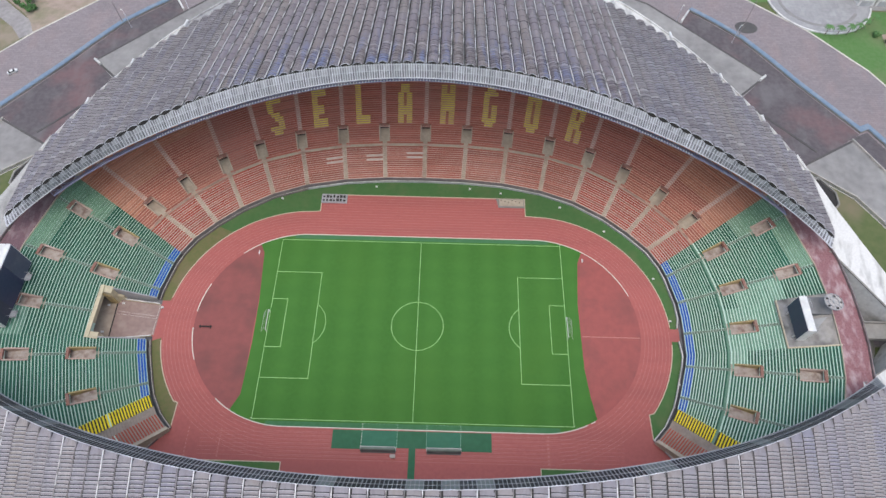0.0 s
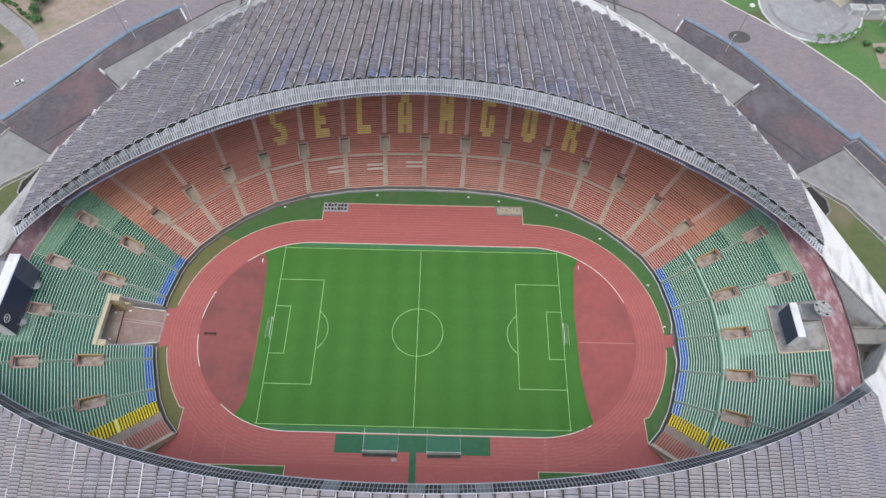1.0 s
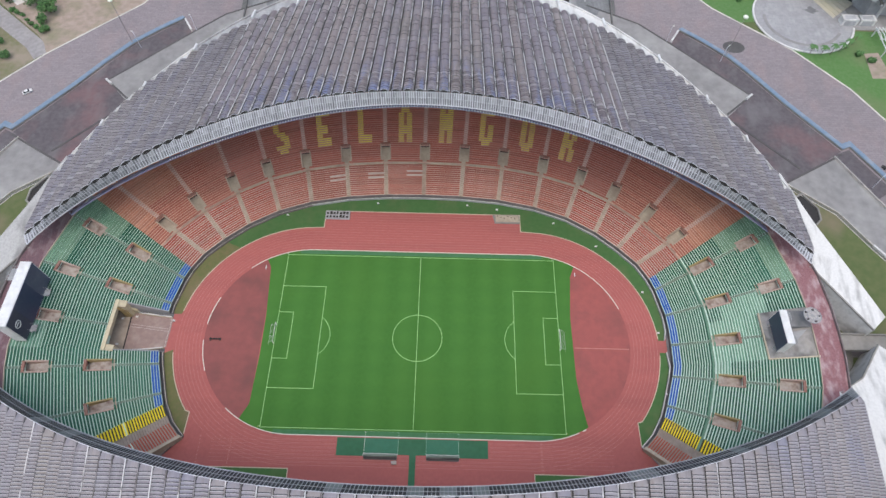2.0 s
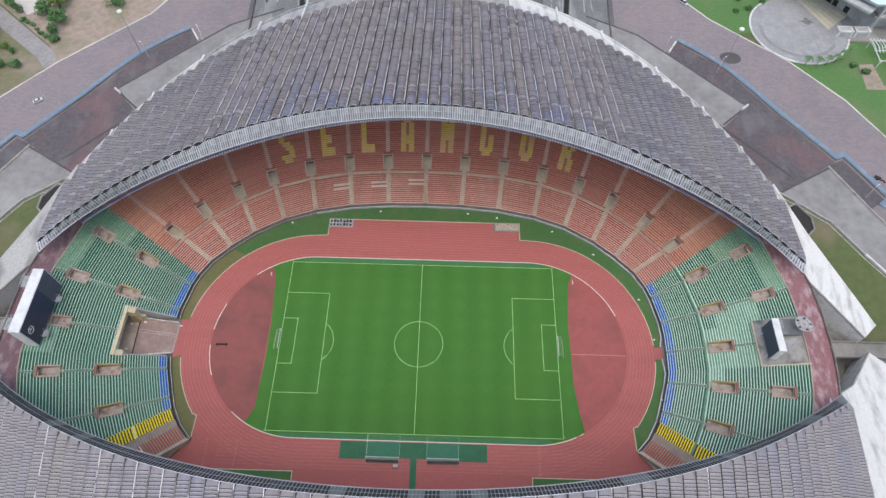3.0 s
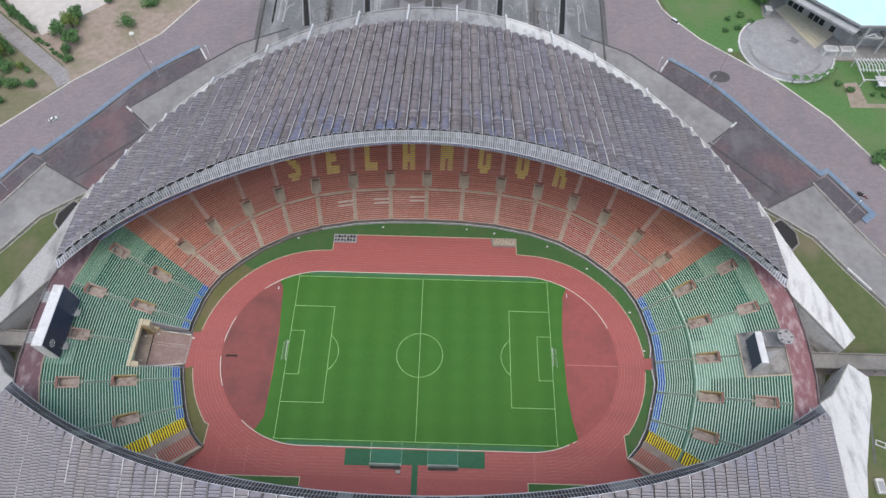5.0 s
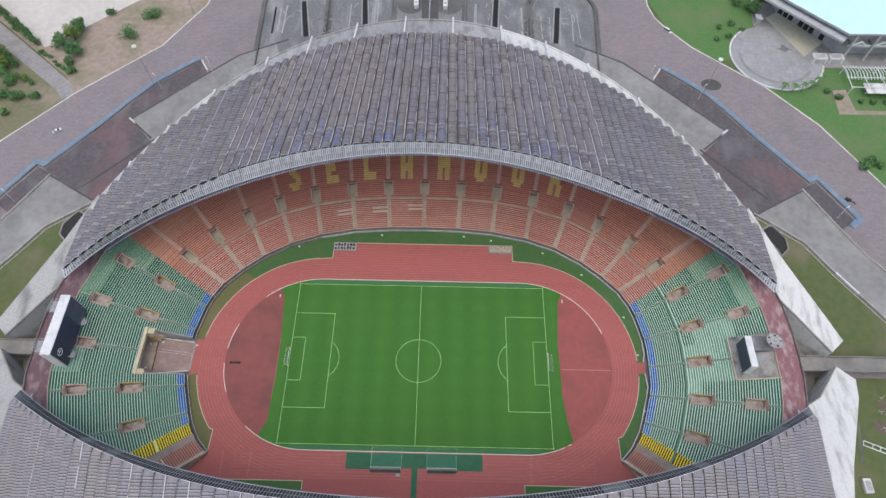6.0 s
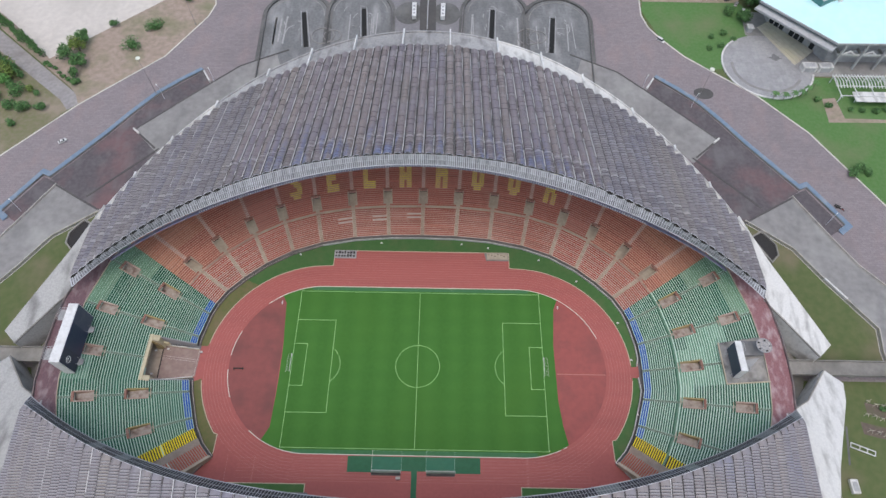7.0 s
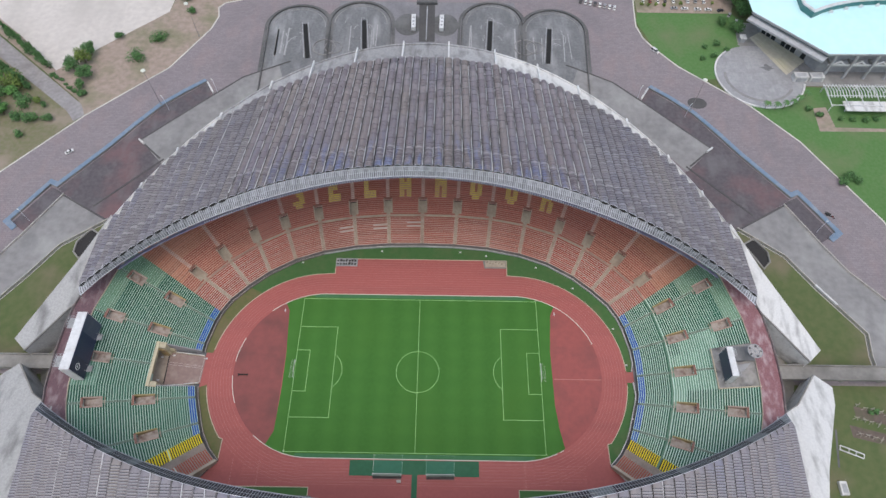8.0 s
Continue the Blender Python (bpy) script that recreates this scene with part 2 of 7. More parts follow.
leaf_light = worn("yellow_green_leaves", (0.17, 0.23, 0.05), (0.12, 0.19, 0.045), random_by="island", tone=0.5)
net_string = worn("net_string", (0.55, 0.58, 0.56), (0.5, 0.52, 0.5))


def add_joints(m, wide, high, dark):
    """Lays faint paving joints and uneven blocks over a finished surface."""
    nt = m.node_tree
    b = nt.nodes["Principled BSDF"]
    old = b.inputs["Base Color"].links[0].from_socket
    geo = nt.nodes.new("ShaderNodeNewGeometry")
    br = nt.nodes.new("ShaderNodeTexBrick")
    br.inputs["Scale"].default_value = 1.0
    br.inputs["Brick Width"].default_value, br.inputs["Row Height"].default_value = wide, high
    br.inputs["Mortar Size"].default_value, br.inputs["Mortar Smooth"].default_value = 0.07, 0.3
    br.inputs["Color1"].default_value = (1.05, 1.05, 1.05, 1)
    br.inputs["Color2"].default_value = (0.93, 0.92, 0.93, 1)
    br.inputs["Mortar"].default_value = (dark, dark, dark, 1)
    nt.links.new(geo.outputs["Position"], br.inputs["Vector"])
    mul = nt.nodes.new("ShaderNodeMix")
    mul.data_type, mul.blend_type = "RGBA", "MULTIPLY"
    mul.inputs["Factor"].default_value = 1.0
    nt.links.new(old, mul.inputs["A"])
    nt.links.new(br.outputs["Color"], mul.inputs["B"])
    nt.links.new(mul.outputs["Result"], b.inputs["Base Color"])


add_joints(paving, 2.4, 1.2, 0.82)
add_joints(circle_paving, 3.0, 3.0, 0.88)


def striped_turf():
    """Mown turf: soft lighter and darker bands across the pitch, broken by wear."""
    m, nt, b = nodes("mown_turf", 0.95)
    geo = nt.nodes.new("ShaderNodeNewGeometry")
    wave = nt.nodes.new("ShaderNodeTexWave")
    wave.bands_direction = "X"
    wave.inputs["Scale"].default_value, wave.inputs["Distortion"].default_value = 0.031, 0.6
    nt.links.new(geo.outputs["Position"], wave.inputs["Vector"])
    c = mix(nt, noise_fac(nt, 0.6, 5), (0.053, 0.175, 0.028), (0.047, 0.157, 0.025))
    c = mix(nt, wave.outputs["Fac"], c, (0.069, 0.21, 0.038), 0.6)
    cross = nt.nodes.new("ShaderNodeTexWave")
    cross.bands_direction = "Y"
    cross.inputs["Scale"].default_value, cross.inputs["Distortion"].default_value = 0.038, 0.8
    nt.links.new(geo.outputs["Position"], cross.inputs["Vector"])
    c = mix(nt, cross.outputs["Fac"], c, (0.046, 0.158, 0.026), 0.3)
    c = mix(nt, noise_fac(nt, 0.035, 5, (1, 0.6, 1), 0.5, 0.75), c, (0.064, 0.185, 0.028), 0.6)
    nt.links.new(c, b.inputs["Base Color"])
    bump(nt, b, 3.0, 0.3)
    return m


def patchwork_sheet(name, tones, blue):
    """Weathered roof sheets: each sheet its own tone, bluish where the old coating lasts."""
    m, nt, b = nodes(name, 0.55, 0.1)
    geo = nt.nodes.new("ShaderNodeNewGeometry")
    ramp = nt.nodes.new("ShaderNodeValToRGB")
    ramp.color_ramp.interpolation = "LINEAR"
    el = ramp.color_ramp.elements
    el[0].position, el[0].color = 0.0, (*tones[0], 1)
    el[1].position, el[1].color = 1.0, (*tones[4], 1)
    for pos, tone in zip((0.25, 0.55, 0.85), tones[1:4]):
        e = el.new(pos)
        e.color = (*tone, 1)
    nt.links.new(geo.outputs["Random Per Island"], ramp.inputs["Fac"])
    c = ramp.outputs["Color"]
    c = mix(nt, noise_fac(nt, 0.035, 5, (1, 0.7, 1), 0.53, 0.66), c, (0.19, 0.215, 0.32), blue)
    c = mix(nt, noise_fac(nt, 0.05, 5, (1, 0.6, 1), 0.52, 0.7), c, (0.255, 0.235, 0.20), 0.5)
    c = mix(nt, noise_fac(nt, 0.8, 5, (1, 0.1, 1), 0.56, 0.7), c, (0.10, 0.09, 0.092), 0.5)
    c = mix(nt, noise_fac(nt, 0.9, 6, (1, 0.25, 1), 0.5, 0.75), c, (0.17, 0.15, 0.14), 0.45)
    strip = nt.nodes.new("ShaderNodeObjectInfo")
    by_strip = nt.nodes.new("ShaderNodeValToRGB")
    el = by_strip.color_ramp.elements
    el[0].position, el[0].color = 0.0, (0.32, 0.275, 0.25, 1)
    el[1].position, el[1].color = 1.0, (0.25, 0.235, 0.29, 1)
    e = el.new(0.5)
    e.color = (0.255, 0.222, 0.245, 1)
    nt.links.new(strip.outputs["Random"], by_strip.inputs["Fac"])
    blend = nt.nodes.new("ShaderNodeMix")
    blend.data_type = "RGBA"
    blend.inputs["Factor"].default_value = 0.36
    nt.links.new(c, blend.inputs["A"])
    nt.links.new(by_strip.outputs["Color"], blend.inputs["B"])
    c = blend.outputs["Result"]
    # old blue coating that lasts on the sheets near the inner edge, strip by strip
    sep = nt.nodes.new("ShaderNodeSeparateXYZ")
    nt.links.new(geo.outputs["Position"], sep.inputs[0])
    away = nt.nodes.new("ShaderNodeMath")
    away.operation = "ABSOLUTE"
    nt.links.new(sep.outputs["X"], away.inputs[0])
    band = nt.nodes.new("ShaderNodeMapRange")
    for key, val in (("From Min", 60), ("From Max", 84), ("To Min", 1), ("To Max", 0)):
        band.inputs[key].default_value = val
    nt.links.new(sep.outputs["Y"], band.inputs["Value"])
    wide = nt.nodes.new("ShaderNodeMapRange")
    for key, val in (("From Min", 35), ("From Max", 85), ("To Min", 1), ("To Max", 0)):
        wide.inputs[key].default_value = val
    nt.links.new(away.outputs[0], wide.inputs["Value"])
    beyond = nt.nodes.new("ShaderNodeMath")
    beyond.operation = "GREATER_THAN"
    beyond.inputs[1].default_value = 30
    nt.links.new(sep.outputs["Y"], beyond.inputs[0])
    both = nt.nodes.new("ShaderNodeMath")
    both.operation = "MULTIPLY"
    nt.links.new(wide.outputs["Result"], both.inputs[0])
    nt.links.new(beyond.outputs[0], both.inputs[1])
    held = nt.nodes.new("ShaderNodeMath")
    held.operation = "MULTIPLY"
    nt.links.new(both.outputs[0], held.inputs[0])
    nt.links.new(band.outputs["Result"], held.inputs[1])
    patch = nt.nodes.new("ShaderNodeMath")
    patch.operation = "MULTIPLY"
    nt.links.new(held.outputs[0], patch.inputs[0])
    nt.links.new(noise_fac(nt, 0.34, 4, (1, 0.16, 0.16), 0.47, 0.6), patch.inputs[1])
    c = mix(nt, patch.outputs[0], c, (0.18, 0.235, 0.44), 0.66)
    nt.links.new(c, b.inputs["Base Color"])
    bump(nt, b, 2.0, 0.25)
    return m


def skirt_glazing_material(dark):
    """Roof-edge glazing: clouded grey sheets, or dark ones coloured as the shade below."""
    m, nt, b = nodes("dark_edge_glazing" if dark else "roof_edge_glazing", 0.3)
    geo = nt.nodes.new("ShaderNodeNewGeometry")
    ramp = nt.nodes.new("ShaderNodeValToRGB")
    ramp.color_ramp.interpolation = "CONSTANT"
    el = ramp.color_ramp.elements
    el[0].position, el[0].color = 0.0, (0.16, 0.165, 0.19, 1)
    el[1].position, el[1].color = 0.84, (0.42, 0.43, 0.47, 1)
    for pos, col in ((0.35, (0.23, 0.24, 0.27, 1)), (0.62, (0.31, 0.32, 0.36, 1))):
        e = el.new(pos)
        e.color = col
    if dark:
        b.inputs["Roughness"].default_value, b.inputs["Specular IOR Level"].default_value = 0.5, 0.15
        for e, col in zip(el, ((0.03, 0.032, 0.042, 1), (0.04, 0.043, 0.055, 1), (0.065, 0.07, 0.085, 1), (0.24, 0.27, 0.28, 1))):
            e.color = col
        nt.links.new(nt.nodes.new("ShaderNodeObjectInfo").outputs["Random"], ramp.inputs["Fac"])
    else:
        nt.links.new(geo.outputs["Random Per Island"], ramp.inputs["Fac"])
    c = mix(nt, noise_fac(nt, 0.8, 4), ramp.outputs["Color"], (0.13, 0.13, 0.145), 0.2)
    nt.links.new(c, b.inputs["Base Color"])
    return m


def gutter_material(share):
    """Valley gutters: most of them dark with dirt, some still white."""
    m, nt, b = nodes("valley_flashing", 0.5)
    ramp = nt.nodes.new("ShaderNodeValToRGB")
    ramp.color_ramp.interpolation = "CONSTANT"
    el = ramp.color_ramp.elements
    el[0].position, el[0].color = 0.0, (0.10, 0.095, 0.105, 1)
    el[1].position, el[1].color = share, (0.62, 0.62, 0.64, 1)
    e = el.new(share * 0.4)
    e.color = (0.22, 0.21, 0.23, 1)
    nt.links.new(nt.nodes.new("ShaderNodeObjectInfo").outputs["Random"], ramp.inputs["Fac"])
    c = mix(nt, noise_fac(nt, 0.16, 5, (1, 1, 1), 0.49, 0.57), ramp.outputs["Color"], (0.10, 0.09, 0.09), 0.8)
    nt.links.new(c, b.inputs["Base Color"])
    return m


flashings = {1: gutter_material(0.004), 0: gutter_material(0.5), -1: gutter_material(0.8)}
glazings = {1: skirt_glazing_material(False), -1: skirt_glazing_material(True)}
turf = striped_turf()
roof_sheets = {1: patchwork_sheet("weathered_roof_sheet", ((0.17, 0.146, 0.162), (0.225, 0.195, 0.215), (0.25, 0.218, 0.24), (0.295, 0.265, 0.286), (0.48, 0.45, 0.47)), 0.3),
               0: patchwork_sheet("bluish_flank_sheet", ((0.18, 0.175, 0.195), (0.25, 0.243, 0.268), (0.28, 0.272, 0.298), (0.34, 0.335, 0.355), (0.48, 0.475, 0.49)), 0.35),
               -1: patchwork_sheet("weathered_near_sheet", ((0.215, 0.21, 0.235), (0.255, 0.248, 0.278), (0.272, 0.265, 0.295), (0.30, 0.293, 0.322), (0.37, 0.362, 0.385)), 0.75)}


# ---------------------------------------------------------------- mesh helpers
def mesh_part(name, verts, faces, material, parent=None, label=""):
    me = bpy.data.meshes.new(name)
    me.from_pydata(verts, [], faces)
    me.update()
    me.materials.append(material)
    ob = new(name, me)
    if parent:
        ob.parent = parent
    if label:
        ob["label"] = label
    return ob


def part(name, bm, material, parent=None, label=""):
    me = bpy.data.meshes.new(name)
    bm.to_mesh(me)
    bm.free()
    me.materials.append(material)
    ob = new(name, me)
    if parent:
        ob.parent = parent
    if label:
        ob["label"] = label
    return ob


def flat(name, poly, material, z, parent=None, label="", thick=0.0):
    """A flat sheet or slab from its outline in plan, top at z."""
    bm = bmesh.new()
    f = bm.faces.new([bm.verts.new((x, y, z)) for x, y in poly])
    f.normal_update()
    if f.normal.z < 0:
        f.normal_flip()
    if thick:
        r = bmesh.ops.extrude_face_region(bm, geom=bm.faces[:])
        bmesh.ops.translate(bm, verts=[v for v in r["geom"] if isinstance(v, bmesh.types.BMVert)], vec=(0, 0, thick))
        bmesh.ops.translate(bm, verts=bm.verts[:], vec=(0, 0, -thick))
        bmesh.ops.recalc_face_normals(bm, faces=bm.faces[:])
    return part(name, bm, material, parent, label)


def box_mesh(x0, x1, y0, y1, z0, z1):
    v = [(x, y, z) for z in (z0, z1) for x, y in ((x0, y0), (x1, y0), (x1, y1), (x0, y1))]
    return v, [(3, 2, 1, 0), (4, 5, 6, 7), (0, 1, 5, 4), (1, 2, 6, 5), (2, 3, 7, 6), (3, 0, 4, 7)]


def box(name, x0, x1, y0, y1, z0, z1, material, parent=None, label="", bevel=0.0):
    if not bevel:
        return mesh_part(name, *box_mesh(x0, x1, y0, y1, z0, z1), material, parent, label)
    bm = bmesh.new()
    v, f = box_mesh(x0, x1, y0, y1, z0, z1)
    vs = [bm.verts.new(p) for p in v]
    for q in f:
        bm.faces.new([vs[i] for i in q])
    bmesh.ops.bevel(bm, geom=bm.edges[:], offset=bevel, segments=2, affect="EDGES", profile=0.5)
    return part(name, bm, material, parent, label)


def tube(name, pts, r, material, parent=None, sides=6, label="", r2=None):
    """A round bar along a line of points, tapering to r2."""
    v, f = [], []
    pts = [Vector(p) for p in pts]
    n = len(pts)
    for i, p in enumerate(pts):
        t = (pts[min(i + 1, n - 1)] - pts[max(i - 1, 0)]).normalized()
        a = t.orthogonal().normalized()
        b = t.cross(a)
        rr = r if r2 is None else r + (r2 - r) * i / (n - 1)
        for s in range(sides):
            w = 2 * math.pi * s / sides
            v.append(p + (a * math.cos(w) + b * math.sin(w)) * rr)
    for i in range(n - 1):
        for s in range(sides):
            s2 = (s + 1) % sides
            f.append((i * sides + s, i * sides + s2, (i + 1) * sides + s2, (i + 1) * sides + s))
    f.append(tuple(range(sides))[::-1])
    f.append(tuple((n - 1) * sides + s for s in range(sides)))
    return mesh_part(name, v, f, material, parent, label)


def offset_line(pts, d):
    """A line in plan shifted to its left by d, with mitred corners."""
    out = []
    n = len(pts)
    for i in range(n):
        a, b, c = Vector(pts[max(i - 1, 0)]), Vector(pts[i]), Vector(pts[min(i + 1, n - 1)])
        t1 = (b - a).normalized() if i else (c - b).normalized()
        t2 = (c - b).normalized() if i < n - 1 else t1
        n1, n2 = Vector((-t1.y, t1.x)), Vector((-t2.y, t2.x))
        m = (n1 + n2).normalized()
        m = m * (d / max(0.4, m.dot(n1)))
        out.append((b.x + m.x, b.y + m.y))
    return out


def wall_along(name, pts, z0, z1, thick, material, parent=None, label=""):
    """A wall or kerb of rectangular section along a line in plan."""
    a, b = offset_line(pts, thick / 2), offset_line(pts, -thick / 2)
    v, f = [], []
    for (ax, ay), (bx, by) in zip(a, b):
        v += [(ax, ay, z0), (ax, ay, z1), (bx, by, z1), (bx, by, z0)]
    for i in range(len(pts) - 1):
        k = 4 * i
        for s in range(4):
            s2 = (s + 1) % 4
            f.append((k + s, k + s2, k + 4 + s2, k + 4 + s))
    m = 4 * (len(pts) - 1)
    f += [(3, 2, 1, 0), (m, m + 1, m + 2, m + 3)]
    return mesh_part(name, v, f, material, parent, label)


def arc(cx, cy, r, a0, a1, n=24):
    return [(cx + r * math.cos(radians(a0 + (a1 - a0) * k / n)), cy + r * math.sin(radians(a0 + (a1 - a0) * k / n))) for k in range(n + 1)]


def mirrored(pts):
    return [(-x, y) for x, y in pts]


# ---------------------------------------------------------------- ground outside
ground = flat("ground", [(-2600, -2600), (2600, -2600), (2600, 2600), (-2600, 2600)], lawn, -0.30)
tagged(ground, "patchy green lawn with bare earth round the stadium", "ground", kind="structure")
KERB_R = [(129, 262), (126.5, 240), (125.4, 222), (128, 211), (133.4, 202), (145, 187), (157.5, 176), (179.4, 157), (200.3, 131.3), (227.2, 81.2), (243, 30), (250, -40), (240, -130), (200, -230)]
KERB_L = [(-96, 252), (-118.5, 240.3), (-127.5, 237.5), (-130.9, 233), (-129.2, 225), (-131.5, 214), (-149, 180.1), (-170, 159), (-186.2, 142.6), (-217.6, 103.4), (-238, 55), (-246, -20), (-236, -120), (-200, -230)]
road = flat("road", [(-126, 420), (129, 420)] + KERB_R + KERB_L[::-1], paving, -0.12)
tagged(road, "brown-grey block paved ring road round the stadium", "road", kind="structure")
for line in (KERB_R, KERB_L):
    tagged(wall_along("kerb", line, -0.3, 0.06, 0.75, road_kerb), "pale concrete road kerb", "kerb", kind="structure")

COURT = [(124.8, 169.0), (145.7, 149.6), (164.6, 121.0), (184.4, 93.2), (152, 72), (130, 104), (136, 111), (151.6, 125.8), (119.4, 159.3)]
STRIP = [(179.8, 90.6), (188.0, 94.5), (200.2, 72.5), (192.2, 67.5)]
LEDGE = [(86, 183), (105.1, 173.6), (119.4, 159.3), (151.6, 125.8), (136, 110), (104, 152), (80, 165)]
VERGE_LINE = [(153.9, 75.7), (173, 60.5), (183, 44), (199.3, 20.5), (197.6, 10), (197.6, 3.4)]
DRIVE = [(156.7, 76.1), (183.4, 91.3), (192, 67.5), (200.2, 52.2), (214, 36), (228, 18), (236, 3.4)] + VERGE_LINE[::-1]
LAWN = VERGE_LINE + [(160, 3.4), (140, 50), (150, 72)]
LAWN_S = [(160, -3.4), (246, -3.4), (240, -40), (230, -62), (140, -62), (150, -30)]
for s in (1, -1):
    place = (lambda p: p) if s == 1 else mirrored
    tagged(flat("forecourt", place(COURT), court_floor, -0.06), "dark stained concrete forecourt with reddish patches", "forecourt", kind="structure")
    tagged(flat("forecourt", place(STRIP), court_floor, -0.02), "narrow dark stained strip behind the blue rail", "forecourt", kind="structure")
    tagged(flat("ledge_pavement", place(LEDGE), road_concrete, 0.02), "grey concrete apron beside the stadium wall", "pavement", kind="structure")
    tagged(flat("driveway", place(DRIVE), road_concrete, -0.04), "grey concrete driveway with pale streaks", "driveway", kind="structure")
    for nm, poly in (("lawn_slope", LAWN), ("lawn_slope", LAWN_S)):
        tagged(flat(nm, place(poly), lawn, -0.02), "patchy lawn beside the stadium buttress", "lawn", kind="structure")
    tagged(flat("stadium_yard", place([(135, -70), (160, -62), (160, -3), (160, 4), (154, 69), (120, 100), (100, 60), (120, -60)]), concrete, -0.035), "stained concrete yard behind the end stand", "yard", kind="structure")
    # the blue rail wall and the kerbs of the forecourt
    blue = new("blue_rail")
    tagged(blue, "faded blue painted steel rail along the road edge", "railing")
    tagged(wall_along("court_end_wall", place([(119.6, 160.8), (124.4, 168.6)]), -0.3, 1.1, 0.8, pale_concrete), "short whitewashed end wall of the forecourt", "wall", kind="structure")
    path = place([(124.8, 169.5), (135, 160.8), (145.7, 150.3), (155.5, 136.5), (164.9, 121.8), (184.8, 94.2), (188.6, 95.9), (201.2, 73.8), (196.8, 70.4)])
    wall_along("plinth", path, -0.3, 0.45, 0.5, concrete, blue)
    wall_along("lower_rail", offset_line(path, 1.5 if s == 1 else -1.5), 0.10, 0.40, 2.4, blue_paint, blue)
    wall_along("top_rail", path, 1.05, 1.2, 0.55, blue_paint, blue)
    for a, b in zip(path[:-1], path[1:]):
        n = max(1, int(math.dist(a, b) / 5))
        for k in range(n):
            x, y = a[0] + (b[0] - a[0]) * k / n, a[1] + (b[1] - a[1]) * k / n
            box("post", x - 0.08, x + 0.08, y - 0.08, y + 0.08, 0.4, 1.1, blue_paint, blue)
    for line in ([(135.9, 113.4), (163.6, 83.1)], [(119.4, 159.3), (151.6, 125.8), (138.0, 113.6)], [(184.0, 91.6), (150.7, 72.6)], [(80, 187), (105.1, 173.6), (119.4, 159.3)]):
        tagged(wall_along("gutter_channel", place(line), -0.1, 0.10, 0.95, asphalt), "dark drainage channel in the concrete forecourt", "drain", kind="structure")
    tagged(wall_along("low_wall", place([(151.8, 125.9), (148.5, 123.0)]), -0.1, 1.3, 0.8, pale_concrete), "low whitewashed end wall of the concrete apron", "wall", kind="structure")
    tagged(wall_along("low_wall", place([(180.2, 90.2), (191.9, 67.2), (200.2, 52.2), (214, 36)]), -0.1, 0.9, 0.4, kerb_paint), "low whitewashed wall beside the driveway", "wall", kind="structure")
    tagged(wall_along("drive_kerb", place(VERGE_LINE), -0.1, 0.6, 0.4, kerb_paint), "low pale kerb between driveway and lawn", "kerb", kind="structure")
    tagged(wall_along("lawn_gutter", offset_line(place(VERGE_LINE), -1.5 if s == 1 else 1.5), -0.1, 0.06, 0.3, kerb_paint), "pale inner kerb of the lawn gutter", "kerb", kind="structure")
    tagged(wall_along("gutter_channel", offset_line(place(VERGE_LINE), -0.85 if s == 1 else 0.85), -0.1, 0.03, 0.7, dark_concrete), "dark gutter between two kerbs", "drain", kind="structure")
    if s == 1:
        tagged(wall_along("low_wall", [(182.6, 44.6), (189.6, 34.4)], -0.1, 0.95, 0.75, pale_concrete), "short whitewashed wall beside the lawn gutter", "wall", kind="structure")
    # light well beside the buttress, its depth a flat floor coloured as shade
    well = new("light_well")
    tagged(well, "light well with a concrete rim in the lawn, its shade a flat dark floor", "light well")
    rim = place([(154.5, 66.1), (160.2, 69.5), (165.0, 62.1), (164.8, 56.5), (161.0, 52.7), (154.5, 66.1)])
    wall_along("well_rim", rim, -0.1, 0.7, 0.7, concrete, well)
    flat("well_shade", rim[:-1], black_and_shade, 0.02, well)

slot_shade = worn("slot_shade_black", (0.012, 0.012, 0.012), (0.016, 0.016, 0.016))
# paths of the far plaza: horseshoe ramps with a slot each
RAMPS = [(-79, 216.5, 18.4, -70.6), (-42, 220.5, 18.4, -37.5), (38, 221.5, 18.4, 35.3), (74.5, 215, 19, 69.5)]
for step, (cx, cy, r, sx) in enumerate(RAMPS):
    ramp = new("plaza_ramp")
    tagged(ramp, "dark grey horseshoe concrete ramp with a low parapet", "ramp", "horseshoe ramps on the plaza")
    shape = [(cx + r + (3 if cx < 0 else -3), 150)] + arc(cx, cy, r, 0, 180, 28) + [(cx - r + (3 if cx < 0 else -3), 150)]
    flat("ramp_floor", shape, bowl_concrete, -0.055 + 0.006 * step, ramp)
    wall_along("parapet", shape, -0.1, 1.1, 0.6, dark_concrete, ramp)
    wall_along("outer_gutter", offset_line(shape, -1.6), -0.1, -0.03 + 0.006 * step, 1.6, dark_concrete, ramp)
    wall_along("inner_kerb", [(cx + (x - cx) * 0.86, cy + (y - cy) * 0.86) for x, y in shape[1:-1]], -0.1, 0.12, 0.5, road_concrete, ramp)
    # raised black bar stands in for the shade inside the slot
    wall_along("slot", [(cx + 0.4 * (sx - cx), cy + 2.5), (sx, cy - 27)], -0.1, 0.14, 2.6, slot_shade, ramp)
    wall_along("slot_kerb", [(cx + 0.4 * (sx - cx) - 1.7, cy + 3.5), (sx - 2.2, cy - 27)], -0.1, 0.5, 0.45, wall_grey, ramp)
    wall_along("slot_kerb", [(cx + 0.4 * (sx - cx) + 1.7, cy + 3.5), (sx + 2.2, cy - 27)], -0.1, 0.5, 0.45, wall_grey, ramp)
